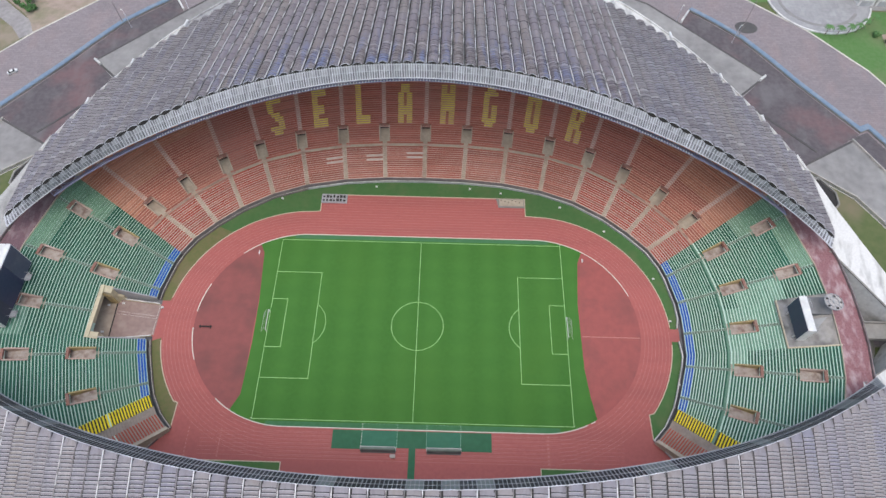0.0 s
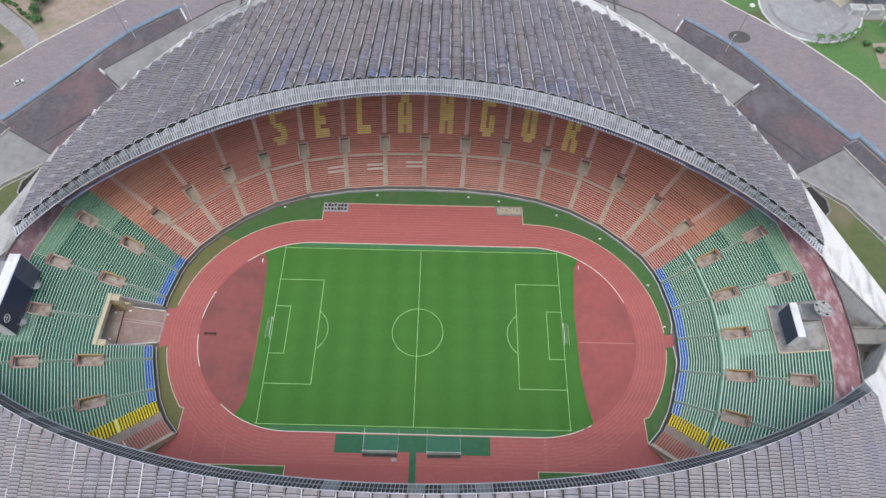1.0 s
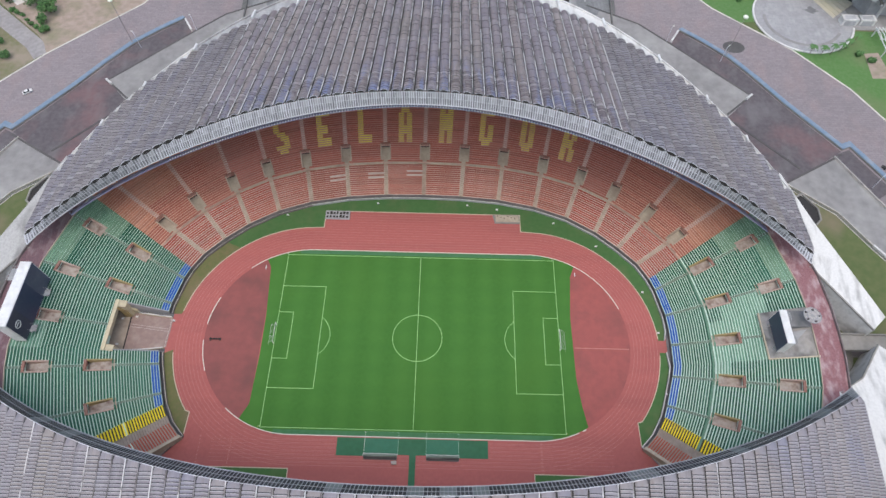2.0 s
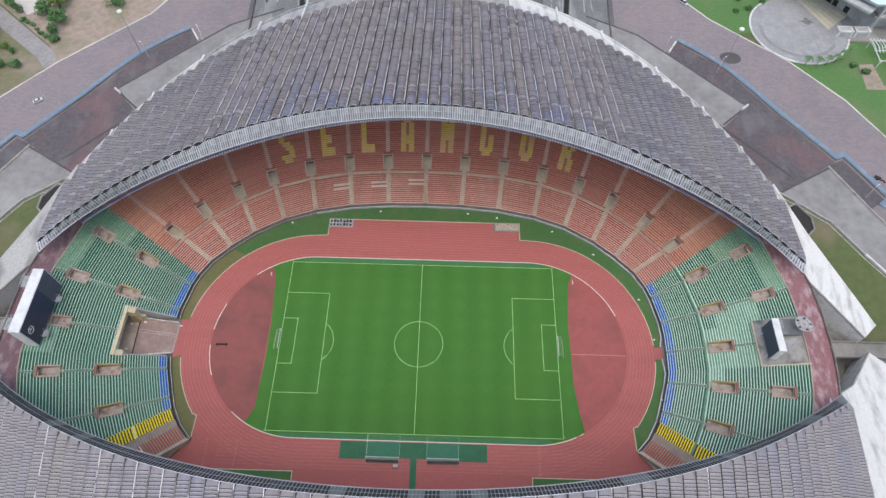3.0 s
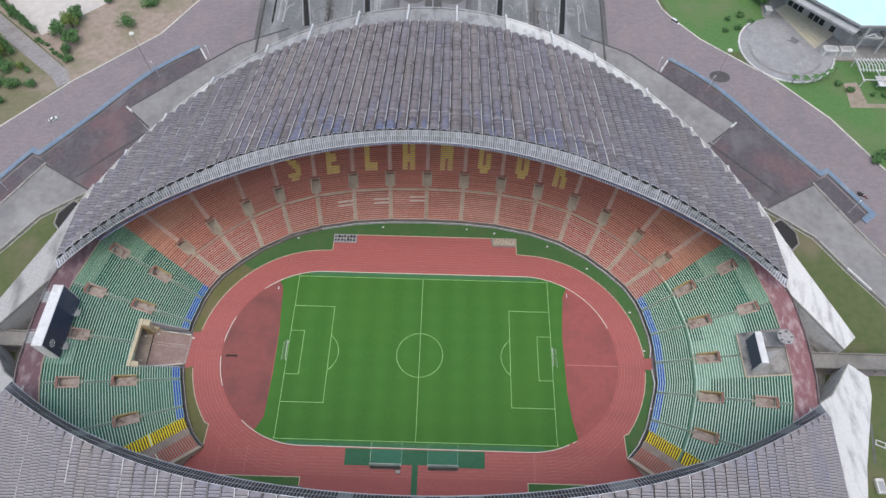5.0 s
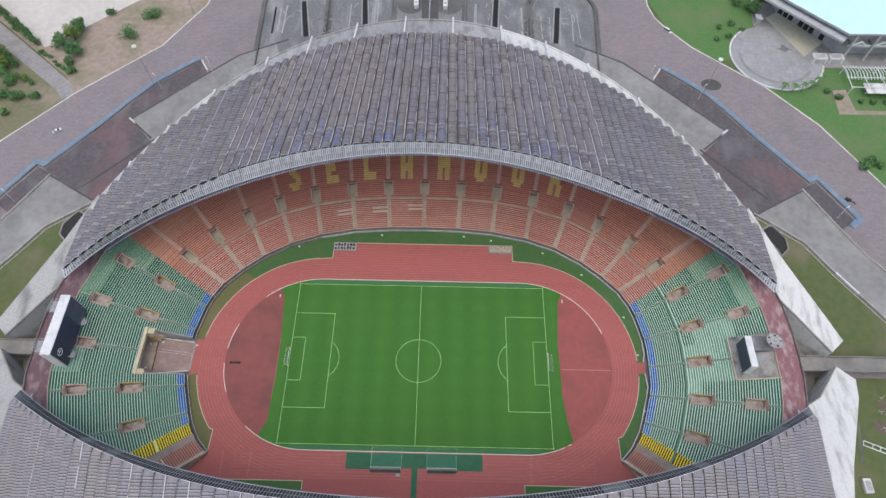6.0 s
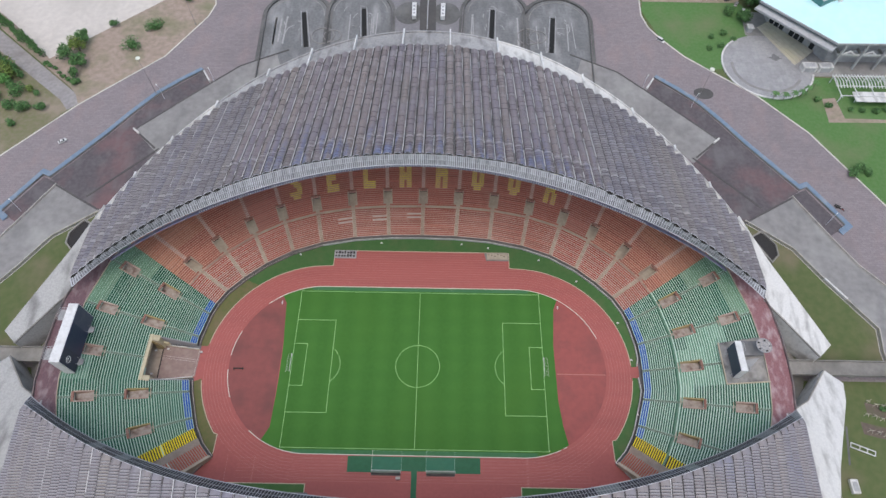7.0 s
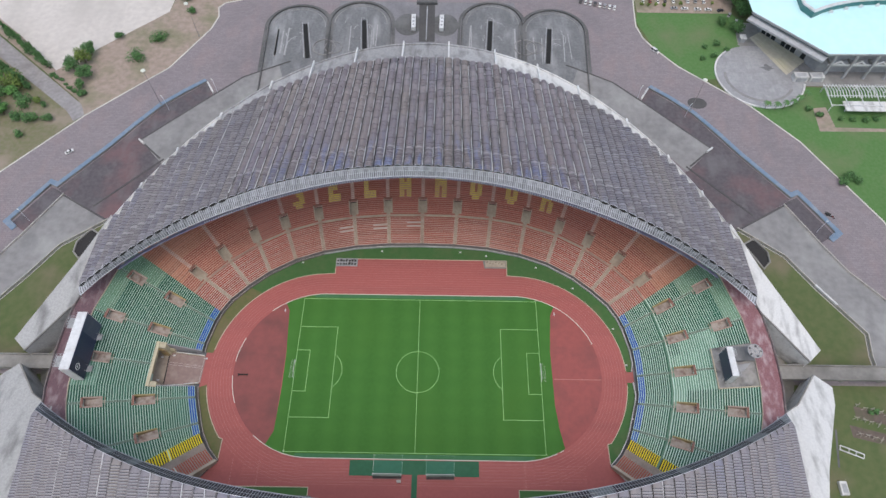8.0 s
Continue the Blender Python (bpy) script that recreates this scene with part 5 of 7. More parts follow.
def roof_strip(k, side, parent):
    """One barrel-vaulted run of lapped sheets over a shade-dark sheet, from the inner edge to the eave."""
    x0 = k * PITCH
    far_middle = side == 1 and -76 < x0 < 70
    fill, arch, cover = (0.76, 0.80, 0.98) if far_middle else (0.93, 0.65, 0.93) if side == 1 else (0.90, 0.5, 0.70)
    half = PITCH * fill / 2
    up = 0.35 if side == 1 else 0.0
    a, b = inner_edge(x0, side), eave(x0, side)
    rng = random.Random(k * 7 + side)
    b = b + (b - a).normalized() * random.Random(k * 13 + side).uniform(-0.9, 1.1)
    # the regular rows begin where the slanting edge lies wholly inside
    y_first = inner_edge(max(0, abs(x0) - half), side).y + 0.35
    first = a.lerp(b, min(0.5, (y_first - a.y) / (b.y - a.y)))
    span = (b - first).length
    cuts = [0.0]
    while cuts[-1] < span - 1.0:
        # long sheets on the smooth middle of the far roof, short ones elsewhere
        cuts.append(cuts[-1] + (rng.uniform(1.1, 2.0) if far_middle and cuts[-1] < 14 else rng.uniform(2.6, 7.0) if far_middle else rng.uniform(1.2, 2.1) if side == 1 else 0.9))
    cuts = [c / cuts[-1] for c in cuts]
    humps = [(u / 6, math.sin(math.pi * u / 6)) for u in range(7)]
    v, f = [], []

    def ring(e, lift, wide=half):
        for u, h in humps:
            v.append((e.x + (2 * u - 1) * wide, across_y(e.y, side), e.z + arch * h + lift + up))

    # the cut row along the edge, its mouth closed by a shade-black face
    for u, h in humps:
        e = inner_edge(x0 + (2 * u - 1) * half, side)
        v.append((e.x, across_y(e.y, side), e.z + arch * h + 0.1 + up))
    ring(first, 0.0)
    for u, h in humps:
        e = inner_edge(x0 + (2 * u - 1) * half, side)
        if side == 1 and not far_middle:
            # these faces reach down over the glazing, painting the mouths' shade larger
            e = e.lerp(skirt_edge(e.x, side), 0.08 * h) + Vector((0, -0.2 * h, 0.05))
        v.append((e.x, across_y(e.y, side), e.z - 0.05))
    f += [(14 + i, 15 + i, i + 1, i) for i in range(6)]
    f += [(i, i + 1, 8 + i, 7 + i) for i in range(6)]
    for c0, c1 in zip(cuts[:-1], cuts[1:]):
        p, q = first.lerp(b, c0), first.lerp(b, c0 + cover * (c1 - c0))
        base = len(v)
        slip = rng.uniform(-0.05, 0.05)
        ring(p, rng.uniform(0.10, 0.24), half + slip)
        ring(q, rng.uniform(0.0, 0.05), half + slip)
        f += [(base + i, base + i + 1, base + 8 + i, base + 7 + i) for i in range(6)]
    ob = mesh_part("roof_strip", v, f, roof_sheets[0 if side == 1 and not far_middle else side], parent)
    ob.data.materials.append(black_and_shade)
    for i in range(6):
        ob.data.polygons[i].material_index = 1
    if side == 1:
        tube("end_arch", [(e.x, e.y - 0.05, e.z + arch * math.sin(math.pi * i / 8) + 0.14 + up) for i, e in ((i, inner_edge(x0 + (i / 4 - 1) * half, side)) for i in range(9))], 0.08, rib_metal, ob, 4)
    else:
        tube("edge_trim", [(e.x, across_y(e.y - 0.1, side), e.z + arch * math.sin(math.pi * i / 4) + 0.16) for i, e in ((i, inner_edge(x0 + (i / 2 - 1) * PITCH / 2, side)) for i in range(5))], 0.10, rib_metal, ob, 4)
    # dark sheet under the gaps stands in for the shade below the laps
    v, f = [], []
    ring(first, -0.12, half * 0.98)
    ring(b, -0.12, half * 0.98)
    mesh_part("shade_sheet", v, [(i, i + 1, 8 + i, 7 + i) for i in range(6)], lap_shade, ob)
    v, f = [], []
    for c0 in cuts[1:-1]:
        p = first.lerp(b, c0)
        base = len(v)
        if side == 1 and rng.random() < 0.6:
            continue
        for dy, lift in ((-0.02, 0.08), (-0.02, 0.25), (0.16, 0.22)):
            ring(p + Vector((0, dy, 0)), lift, half + 0.01)
        f += [(base + t + i, base + t + i + 1, base + t + 8 + i, base + t + 7 + i) for i in range(6) for t in (0, 7)]
    mesh_part("sheet_laps", v, f, seam_dull if side == 1 else seam_metal, ob)["kind"] = "stuff"
    return ob


def bar_between(name, pts, w, h, side, material, parent):
    """A square bar along points, mirrored to a side."""
    v, f = [], []
    for p in pts:
        v += [(p.x - w, across_y(p.y, side), p.z), (p.x + w, across_y(p.y, side), p.z), (p.x + w, across_y(p.y, side), p.z + h), (p.x - w, across_y(p.y, side), p.z + h)]
    for i in range(len(pts) - 1):
        for s in range(4):
            s2 = (s + 1) % 4
            f.append((4 * i + s, 4 * i + s2, 4 * i + 4 + s2, 4 * i + 4 + s))
    m = 4 * (len(pts) - 1)
    f += [(3, 2, 1, 0), (m, m + 1, m + 2, m + 3)]
    return mesh_part(name, v, f, material, parent)


FINS = [11.5, 34.8, 56.0, 75.5, 97.4, 114.6, 127.5]


def stand_roof(side):
    roof = new("stand_roof")

    def glazed_edge(x):
        return skirt_edge(x, side)

    tagged(roof, "weathered grey barrel-vaulted sheet roof over the stand", "roof")
    for k in range(-STRIPS, STRIPS + 1):
        roof_strip(k, side, roof)
    for k in range(-STRIPS, STRIPS):
        x = (k + 0.5) * PITCH
        up = Vector((0, 0, 0.12))
        # near-black bars colour in the shaded gaps between the strips
        bar_between("gutter", [inner_edge(x, side) + up, eave(x, side) + up], 0.40, 0.14, side, black_and_shade, roof)
        rise = Vector((-0.12, 0, 0.6 if side == 1 else 0.25))
        tone = 1 if side == 1 and -78 < x < 72 else 0 if side == -1 and abs(x) < 70 else -1
        bar_between("flashing", [inner_edge(x, side) + rise, eave(x, side) + rise], 0.14 if side == 1 and tone == 1 else 0.12, 0.3, side, flashings[tone], roof)
    # glazed edge with white ribs
    for k in range(-STRIPS, STRIPS + 1):
        v, f = [], []
        for j in range(4):
            for half in range(2):
                x0, x1 = (k - 0.5 + j / 4) * PITCH, (k - 0.5 + (j + 1) / 4) * PITCH
                q = []
                for x in (x0, x1):
                    for u in (half / 2, half / 2 + 0.5):
                        q.append(inner_edge(x, side).lerp(glazed_edge(x), u))
                base = len(v)
                v += [(p.x, across_y(p.y, side), p.z - 0.05) for p in q]
                f.append((base, base + 2, base + 3, base + 1))
        mesh_part("edge_glazing", v, f, glazings[side], roof).visible_shadow = False
        ribs = (4 if abs(k) > 22 else 5) if side == 1 else 4
        for j in range(ribs):
            x = (k - 0.5 + j / ribs) * PITCH
            bar_between("rib", [inner_edge(x, side), glazed_edge(x)], (0.24 if abs(k) > 22 else 0.15) if side == 1 else 0.09, 0.28, side, rib_metal if side == 1 else near_rib, roof)
    xs = [(-STRIPS - 0.5 + i) * PITCH for i in range(2 * STRIPS + 2)]
    for name, u, lift, w in (("purlin", 0.03, -0.05, 0.12), ("purlin", 0.5, 0.28, 0.07), ("edge_beam", 1.0, 0.0, 0.22)):
        tube(name, [(p.x, across_y(p.y, side), p.z + lift) for p in (inner_edge(x, side).lerp(glazed_edge(x), u) for x in xs)], w, rib_metal if side == 1 else near_rib, roof, 5)
    # lattice truss under the glazed edge
    inside = [x for x in xs if abs(x) < 127]
    low = [glazed_edge(x) + Vector((0, 0.4, -1.5 - 0.012 * abs(x))) for x in inside]
    tube("bottom_chord", [(p.x, across_y(p.y, side), p.z) for p in low], 0.3, truss_metal, roof, 5)
    back_low = [inner_edge(x, side) + Vector((0, 0.5, -2.2)) for x in inside]
    tube("rear_chord", [(p.x, across_y(p.y, side), p.z) for p in back_low], 0.22, truss_metal, roof, 5)
    for i in range(len(inside) - 1):
        a, b = glazed_edge(inside[i]), low[i + 1]
        tube("lattice", [(a.x, across_y(a.y, side), a.z), (b.x, across_y(b.y, side), b.z)], 0.11, truss_metal, roof, 4)
        a, b = low[i], back_low[i]
        tube("lattice", [(a.x, across_y(a.y, side), a.z), (b.x, across_y(b.y, side), b.z)], 0.11, truss_metal, roof, 4)
    # catwalk between the chords, with a row of small pale brackets on its front
    for i in range(len(inside) - 1):
        v = []
        for p in (low[i], low[i + 1]):
            v += [(p.x, across_y(p.y + dy, side), p.z + dz) for dy, dz in ((0.2, 0.1), (1.5, 0.15), (1.5, 0.05), (0.2, 0.0))]
        mesh_part("catwalk", v, [(0, 1, 5, 4), (1, 2, 6, 5), (2, 3, 7, 6), (3, 0, 4, 7)], truss_metal, roof)
    v, f = [], []
    for i in range(len(inside) - 1):
        for j in range(4 if abs(inside[i]) < 88 else 0):
            p = low[i].lerp(low[i + 1], j / 4)
            bv, bf = box_mesh(p.x - 0.16, p.x + 0.16, across_y(p.y - 0.1, side) - 0.25, across_y(p.y - 0.1, side) + 0.25, p.z + 0.25, p.z + 0.6)
            f += [tuple(len(v) + t for t in face) for face in bf]
            v += bv
    mesh_part("brackets", v, f, rib_metal, roof)["kind"] = "stuff"
    # unseen white sheet under the roof, added to bounce light onto the stand
    v, f = [], []
    for x in xs:
        for u in (0.02, 0.35, 0.7, 1.0):
            p = inner_edge(x, side).lerp(eave(x, side), u)
            v.append((x, across_y(p.y, side), p.z - 0.55))
    for i in range(len(xs) - 1):
        f += [(4 * i + j, 4 * i + j + 1, 4 * i + j + 5, 4 * i + j + 4) for j in range(3)]
    mesh_part("bounce_sheet", v, f, white_paint_metal, roof)
    # concrete eave with fins
    marks = [-x for x in FINS[::-1]] + FINS
    for x0, x1 in zip([-139.5] + marks, marks + [139.5]):
        v, f = [], []
        n = 4
        for i in range(n + 1):
            x = x0 + (x1 - x0) * i / n
            o, e = outer_edge(x), eave(x, side)
            e = e + (e - inner_edge(x, side)).normalized() * -0.6
            rows = [(e.y, e.z - 0.25), ((o.y + e.y) / 2, (o.z + e.z) / 2 - 0.9), (o.y - 0.7, o.z - 0.3), (o.y - 0.7, o.z + 0.35), (o.y, o.z + 0.35), (o.y, o.z - 1.4)]
            v += [(x, across_y(y, side), z) for y, z in rows]
        for i in range(n):
            f += [(6 * i + j, 6 * i + j + 1, 6 * i + 7 + j, 6 * i + 6 + j) for j in range(5)]
        mesh_part("eave_slab", v, f, pale_concrete if x0 > 30 or x1 < -90 else eave_concrete, roof)
    for x in marks:
        o, e = outer_edge(x), eave(x, side)
        e = e + (e - inner_edge(x, side)).normalized() * -1.6 if abs(x) < 60 else e.lerp(o, 0.45)
        v = []
        for w in (-0.35, 0.35):
            v += [(x + w, across_y(e.y, side), e.z - 0.4), (x + w, across_y(e.y, side), e.z + 0.8), (x + w, across_y(o.y + 0.6, side), o.z + (1.6 if abs(x) < 60 else 0.9)), (x + w, across_y(o.y + 0.6, side), o.z - 1.0)]
        f = [(0, 1, 2, 3), (7, 6, 5, 4), (0, 4, 5, 1), (1, 5, 6, 2), (2, 6, 7, 3), (3, 7, 4, 0)]
        mesh_part("fin", v, f, white_paint_metal, roof)
        if abs(x) < 120:
            tube("column", [(x, across_y(o.y - 4.5, side), -0.3), (x, across_y(o.y - 4.5, side), o.z - 1.2)], 1.1, concrete, roof, 8, r2=0.8)


def buttress(sx, side):
    """The sloping concrete slab that carries the roof's end down to the ground."""
    ob = new("buttress")
    tagged(ob, "whitewashed sloping concrete buttress, stained in streaks", "buttress", "buttresses of the roofs")
    top = [(168.8, 8.0, 11), (162.6, 2.6, 11), (150.5, 16.5, 14.5), (139.0, 22.5, 18.5), (133.0, 62, 22.0), (138.8, 63, 22.8), (147.8, 42, 20.0), (164.4, 15.6, 12.8)]
    if side == -1:
        # the near pair is broader
        top[5:] = [(146.0, 63, 20.5), (154.0, 42, 17.0), (167.0, 15.6, 12.0)]
    else:
        top[3:5] = [(141.8, 24.6, 18.0), (137.5, 62, 22.0)]
    v = [(sx * x, side * y, z) for x, y, z in top]
    low = [(sx * x, side * y, -0.3) for x, y, z in top]
    n = len(top)
    f = [(0, 1, 2, 7), (2, 3, 6, 7), (3, 4, 5, 6)]
    f += [(i, (i + 1) % n, n + (i + 1) % n, n + i) for i in range(n)]
    bm = bmesh.new()
    vs = [bm.verts.new(p) for p in v + low]
    for q in f:
        bm.faces.new([vs[i] for i in q])
    bmesh.ops.recalc_face_normals(bm, faces=bm.faces[:])
    part("slab", bm, pale_concrete if sx > 0 else stained_white, ob)
    rim_pts = [Vector((sx * x, side * y, z)) for x, y, z in ((162.6, 2.6, 11.1), (150.5, 16.5, 14.6), (142.0 if side == 1 else 139.5, 24.0 if side == 1 else 22.8, 18.2))]
    bar_between("upstand", rim_pts, 0.35, 0.5, 1, concrete, ob)


for side in (1, -1):
    stand_roof(side)
    for sx in (1, -1):
        buttress(sx, side)


# ---------------------------------------------------------------- bridges and scoreboards
for s in (1, -1):
    bridge = new("footbridge")
    tagged(bridge, "grey concrete footbridge from the road to the end stand", "footbridge")
    xa, xb = sorted((s * 141, s * 204))
    box("deck", xa, xb, -3.2, 3.2, 5.2, 5.9, concrete, bridge)
    for y in (-3.2, 2.8):
        box("parapet", xa, xb, y, y + 0.4, 5.9, 7.0, concrete, bridge)
    for x in (152, 166, 180, 196):
        box("pier", s * x - 0.6, s * x + 0.6, -2, 2, -0.3, 5.2, concrete, bridge)
    for nm, w0, w1, z in (("approach_slab", -3.2, 3.2, 5.9), ("approach_wall", -3.2, -2.8, 7.0), ("approach_wall", 2.8, 3.2, 7.0)):
        v = [(s * x, w, zz) for w in (w0, w1) for x, zz in ((204, -0.3), (204, z), (246, z - 5.9), (246, -0.3))]
        mesh_part(nm, v, [(0, 1, 2, 3), (7, 6, 5, 4), (0, 4, 5, 1), (1, 5, 6, 2), (2, 6, 7, 3), (3, 7, 4, 0)], concrete, bridge)


cage_wire = worn("dull_cage_wire", (0.42, 0.43, 0.44), (0.34, 0.35, 0.36), (0.22, 0.22, 0.22), 0.4, 0.9, 0.6)


def scoreboard(x0, x1, y0, y1, z0, z1, zb, face, big):
    ob = new("scoreboard")
    tagged(ob, "large white boxed scoreboard with a dark blank screen", "scoreboard")
    box("casing", x0, x1, y0, y1, z0, z1, white_paint_metal, ob, bevel=0.12)
    fx = x1 if face > 0 else x0
    a, b = sorted((fx, fx + face * 0.12))
    box("screen", a, b, y0 + 0.35, y1 - 0.35, z0 + 0.3, z1 - 0.3, dark_screen, ob)
    c, d = sorted((fx + face * 0.12, fx + face * 0.15))
    if big:
        # paler panel paints in the sky's reflection on the screen
        box("sheen_panel", c, d, y1 - 7.6, y1 - 0.4, z0 + 0.4, z1 - 0.4, worn("sheen_grey_panel", (0.085, 0.10, 0.155), (0.07, 0.085, 0.135), (0.12, 0.135, 0.18), 0.3, rough=0.5), ob)
        box("side_panel", c, d, y0 + 0.4, y0 + 6.5, z0 + 0.4, z1 - 0.4, worn("dull_panel", (0.045, 0.05, 0.085), (0.055, 0.06, 0.095), rough=0.5), ob)
        tube("ring_mark", [(d + 0.05, y0 + 3.0 + 1.3 * math.cos(t * math.pi / 10), z1 - 5.0 + 1.3 * math.sin(t * math.pi / 10)) for t in range(21)], 0.14, white_paint_metal, ob, 5)
        box("bar_mark", d, d + 0.06, y0 + 2.2, y0 + 3.8, z1 - 5.15, z1 - 4.85, white_paint_metal, ob)
        box("bar_mark", d, d + 0.06, y0 + 2.85, y0 + 3.15, z1 - 4.8, z1 - 4.1, white_paint_metal, ob)
    n = 2
    bx = x0 if face > 0 else x1
    for i in range(n):
        y = y0 + (y1 - y0) * (0.17, 0.84)[i]
        for x in (x0 + 0.4, x1 - 0.4):
            tube("leg", [(x, y, zb), (x, y, z0 + 0.2)], 0.28, white_paint_metal, ob, 6)
        tube("brace", [(bx - face * 3.2, y, zb), (bx, y, z1 - 2.5)], 0.16, white_paint_metal, ob, 5)
        # cage platforms behind the casing
        out, half = (3.6, 2.2) if big else (1.6, 1.3)
        cx0, cx1 = sorted((bx, bx - face * out))
        box("service_deck", cx0, cx1, y - half, y + half, z1 - 2.6, z1 - 2.45, cage_wire, ob)
        for j in range(5):
            yy = y - half + half * j / 2
            tube("cage_bar", [(bx, yy, z1 - 0.5), (bx - face * out * 0.7, yy, z1 - 0.4), (bx - face * out, yy, z1 - 1.2), (bx - face * out, yy, z1 - 2.5)], 0.07, cage_wire, ob, 4)
        for u, z in ((0.35, -0.45), (0.7, -0.4), (1.0, -1.2)):
            tube("cage_rail", [(bx - face * out * u, y - half, z1 + z), (bx - face * out * u, y + half, z1 + z)], 0.07, cage_wire, ob, 4)
    if big:
        for y in (y0 + 4.5, y1 - 6):
            c0, c1 = sorted((fx, fx + face * 2.2))
            box("front_deck", c0, c1, y - 1.2, y + 1.2, z0 + 0.6, z0 + 0.75, cage_wire, ob)
            for yy in (y - 1.2, y + 1.2):
                tube("cage_bar", [(fx, yy, z0 + 2.0), (fx + face * 2.2, yy, z0 + 2.0), (fx + face * 2.2, yy, z0 + 0.6)], 0.09, cage_wire, ob, 4)


scoreboard(-134.0, -130.2, -12.0, 11.8, 18.0, 30.3, FOOT + SLOPE * 35.3, 1, True)
platform_floor = worn("stained_platform_concrete", (0.34, 0.335, 0.33), (0.27, 0.265, 0.26), (0.07, 0.07, 0.068), 0.22, 0.7, stain_amount=0.85, patch=(0.42, 0.38, 0.32))
plat = new("scoreboard_platform")
tagged(plat, "grey concrete platform behind the seats under the scoreboard", "platform", kind="structure")
deck = [(121.4, 7.0, 13.5), (136.6, 8.1, 18.4), (136.2, -10.5, 18.4), (121.4, -10.1, 13.5)]
mesh_part("platform_slab", deck + [(x, y, z - 3.5) for x, y, z in deck], [(0, 1, 2, 3), (0, 4, 5, 1), (1, 5, 6, 2), (2, 6, 7, 3), (3, 7, 4, 0)], platform_floor, plat)
for a, b in ((0, 3), (3, 2)):
    tube("platform_kerb", [Vector(deck[a]) + Vector((0, 0, 0.2)), Vector(deck[b]) + Vector((0, 0, 0.2))], 0.3, cream_paint, plat, 6)
mesh_part("stair_slab", [(126.5, -1.4, 15.45), (134.5, -0.6, 18.0), (131, -4.0, 16.95), (126.5, -3.6, 15.45)], [(0, 1, 2, 3)], wall_grey, plat)
scoreboard(123.0, 125.5, -8.6, 3.6, 16.4, 24.4, 14.4, -1, False)
hut = new("equipment_hut")
tagged(hut, "grey flat-roofed equipment hut behind the scoreboard", "hut")
box("hut_wall", 127.5, 135.5, 0.2, 5.6, 14.4, 18.9, bowl_concrete, hut)
box("hut_roof", 127.2, 135.8, -0.1, 5.9, 18.9, 19.1, bowl_concrete, hut)
dish = new("round_mast_head")
tagged(dish, "round white lattice ring with lamps on a short post", "lamp ring")
tube("post", [(135.0, 2.6, 18.8), (135.0, 2.6, 22.6)], 0.35, wall_grey, dish, 8)
for r in (2.9, 1.7):
    tube("ring", [(135.0 + x, 2.6 + y, 22.6) for x, y in arc(0, 0, r, 0, 360, 24)], 0.15, wall_grey, dish, 6)
for k in range(8):
    a = k * math.pi / 4
    tube("spoke", [(135.0, 2.6, 22.6), (135.0 + 2.9 * math.cos(a), 2.6 + 2.9 * math.sin(a), 22.6)], 0.09, wall_grey, dish, 4)
for k in range(5):
    a = k * 2 * math.pi / 5
    x, y = 135.0 + 2.2 * math.cos(a), 2.6 + 2.2 * math.sin(a)
    box("lamp_head", x - 0.4, x + 0.4, y - 0.3, y + 0.3, 22.1, 22.5, black_and_shade, dish)
flat("disc", [(135.0 + x, 2.6 + y) for x, y in arc(0, 0, 2.85, 0, 360, 24)[:-1]], worn("clouded_disc", (0.52, 0.50, 0.49), (0.44, 0.42, 0.41), (0.26, 0.24, 0.24), 0.6, 1.5), 22.35, dish, thick=0.1)


# ---------------------------------------------------------------- things on the field
def goal(s):
    ob = new("football_goal")
    tagged(ob, "white football goal with a pale net", "goal", "goals of the pitch")
    x0, x1 = s * 52.5, s * 54.6
    for y in (-3.66, 3.66):
        tube("goalpost", [(x0, y, 0.02), (x0, y, 2.44)], 0.10, white_paint_metal, ob, 8)
        tube("stay", [(x0, y, 2.44), (s * 53.4, y, 2.3), (x1, y, 0.05)], 0.03, net_string, ob, 5)
    tube("crossbar", [(x0, -3.66, 2.44), (x0, 3.66, 2.44)], 0.10, white_paint_metal, ob, 8)
    tube("ground_bar", [(x1, -3.66, 0.06), (x1, 3.66, 0.06)], 0.03, net_string, ob, 5)
    v, f = [], []

    def string(a, b):
        i = len(v)
        a, b = Vector(a), Vector(b)
        w = (b - a).cross(Vector((0.3, 0.2, 1))).normalized() * 0.007
        v.extend([a - w, a + w, b + w, b - w])
        f.append((i, i + 1, i + 2, i + 3))

    prof = [(x0, 2.44), (s * 53.4, 2.3), (s * 54.0, 1.2), (x1, 0.05)]
    for k in range(21):
        y = -3.66 + 7.32 * k / 20
        for (xa, za), (xb, zb) in zip(prof[:-1], prof[1:]):
            string((xa, y, za), (xb, y, zb))
    for i in range(3):
        for u in (0, 0.33, 0.66):
            x, z = prof[i][0] + (prof[i + 1][0] - prof[i][0]) * u, prof[i][1] + (prof[i + 1][1] - prof[i][1]) * u
            string((x, -3.66, z), (x, 3.66, z))
    mesh_part("net", v, f, net_string, ob)["kind"] = "stuff"


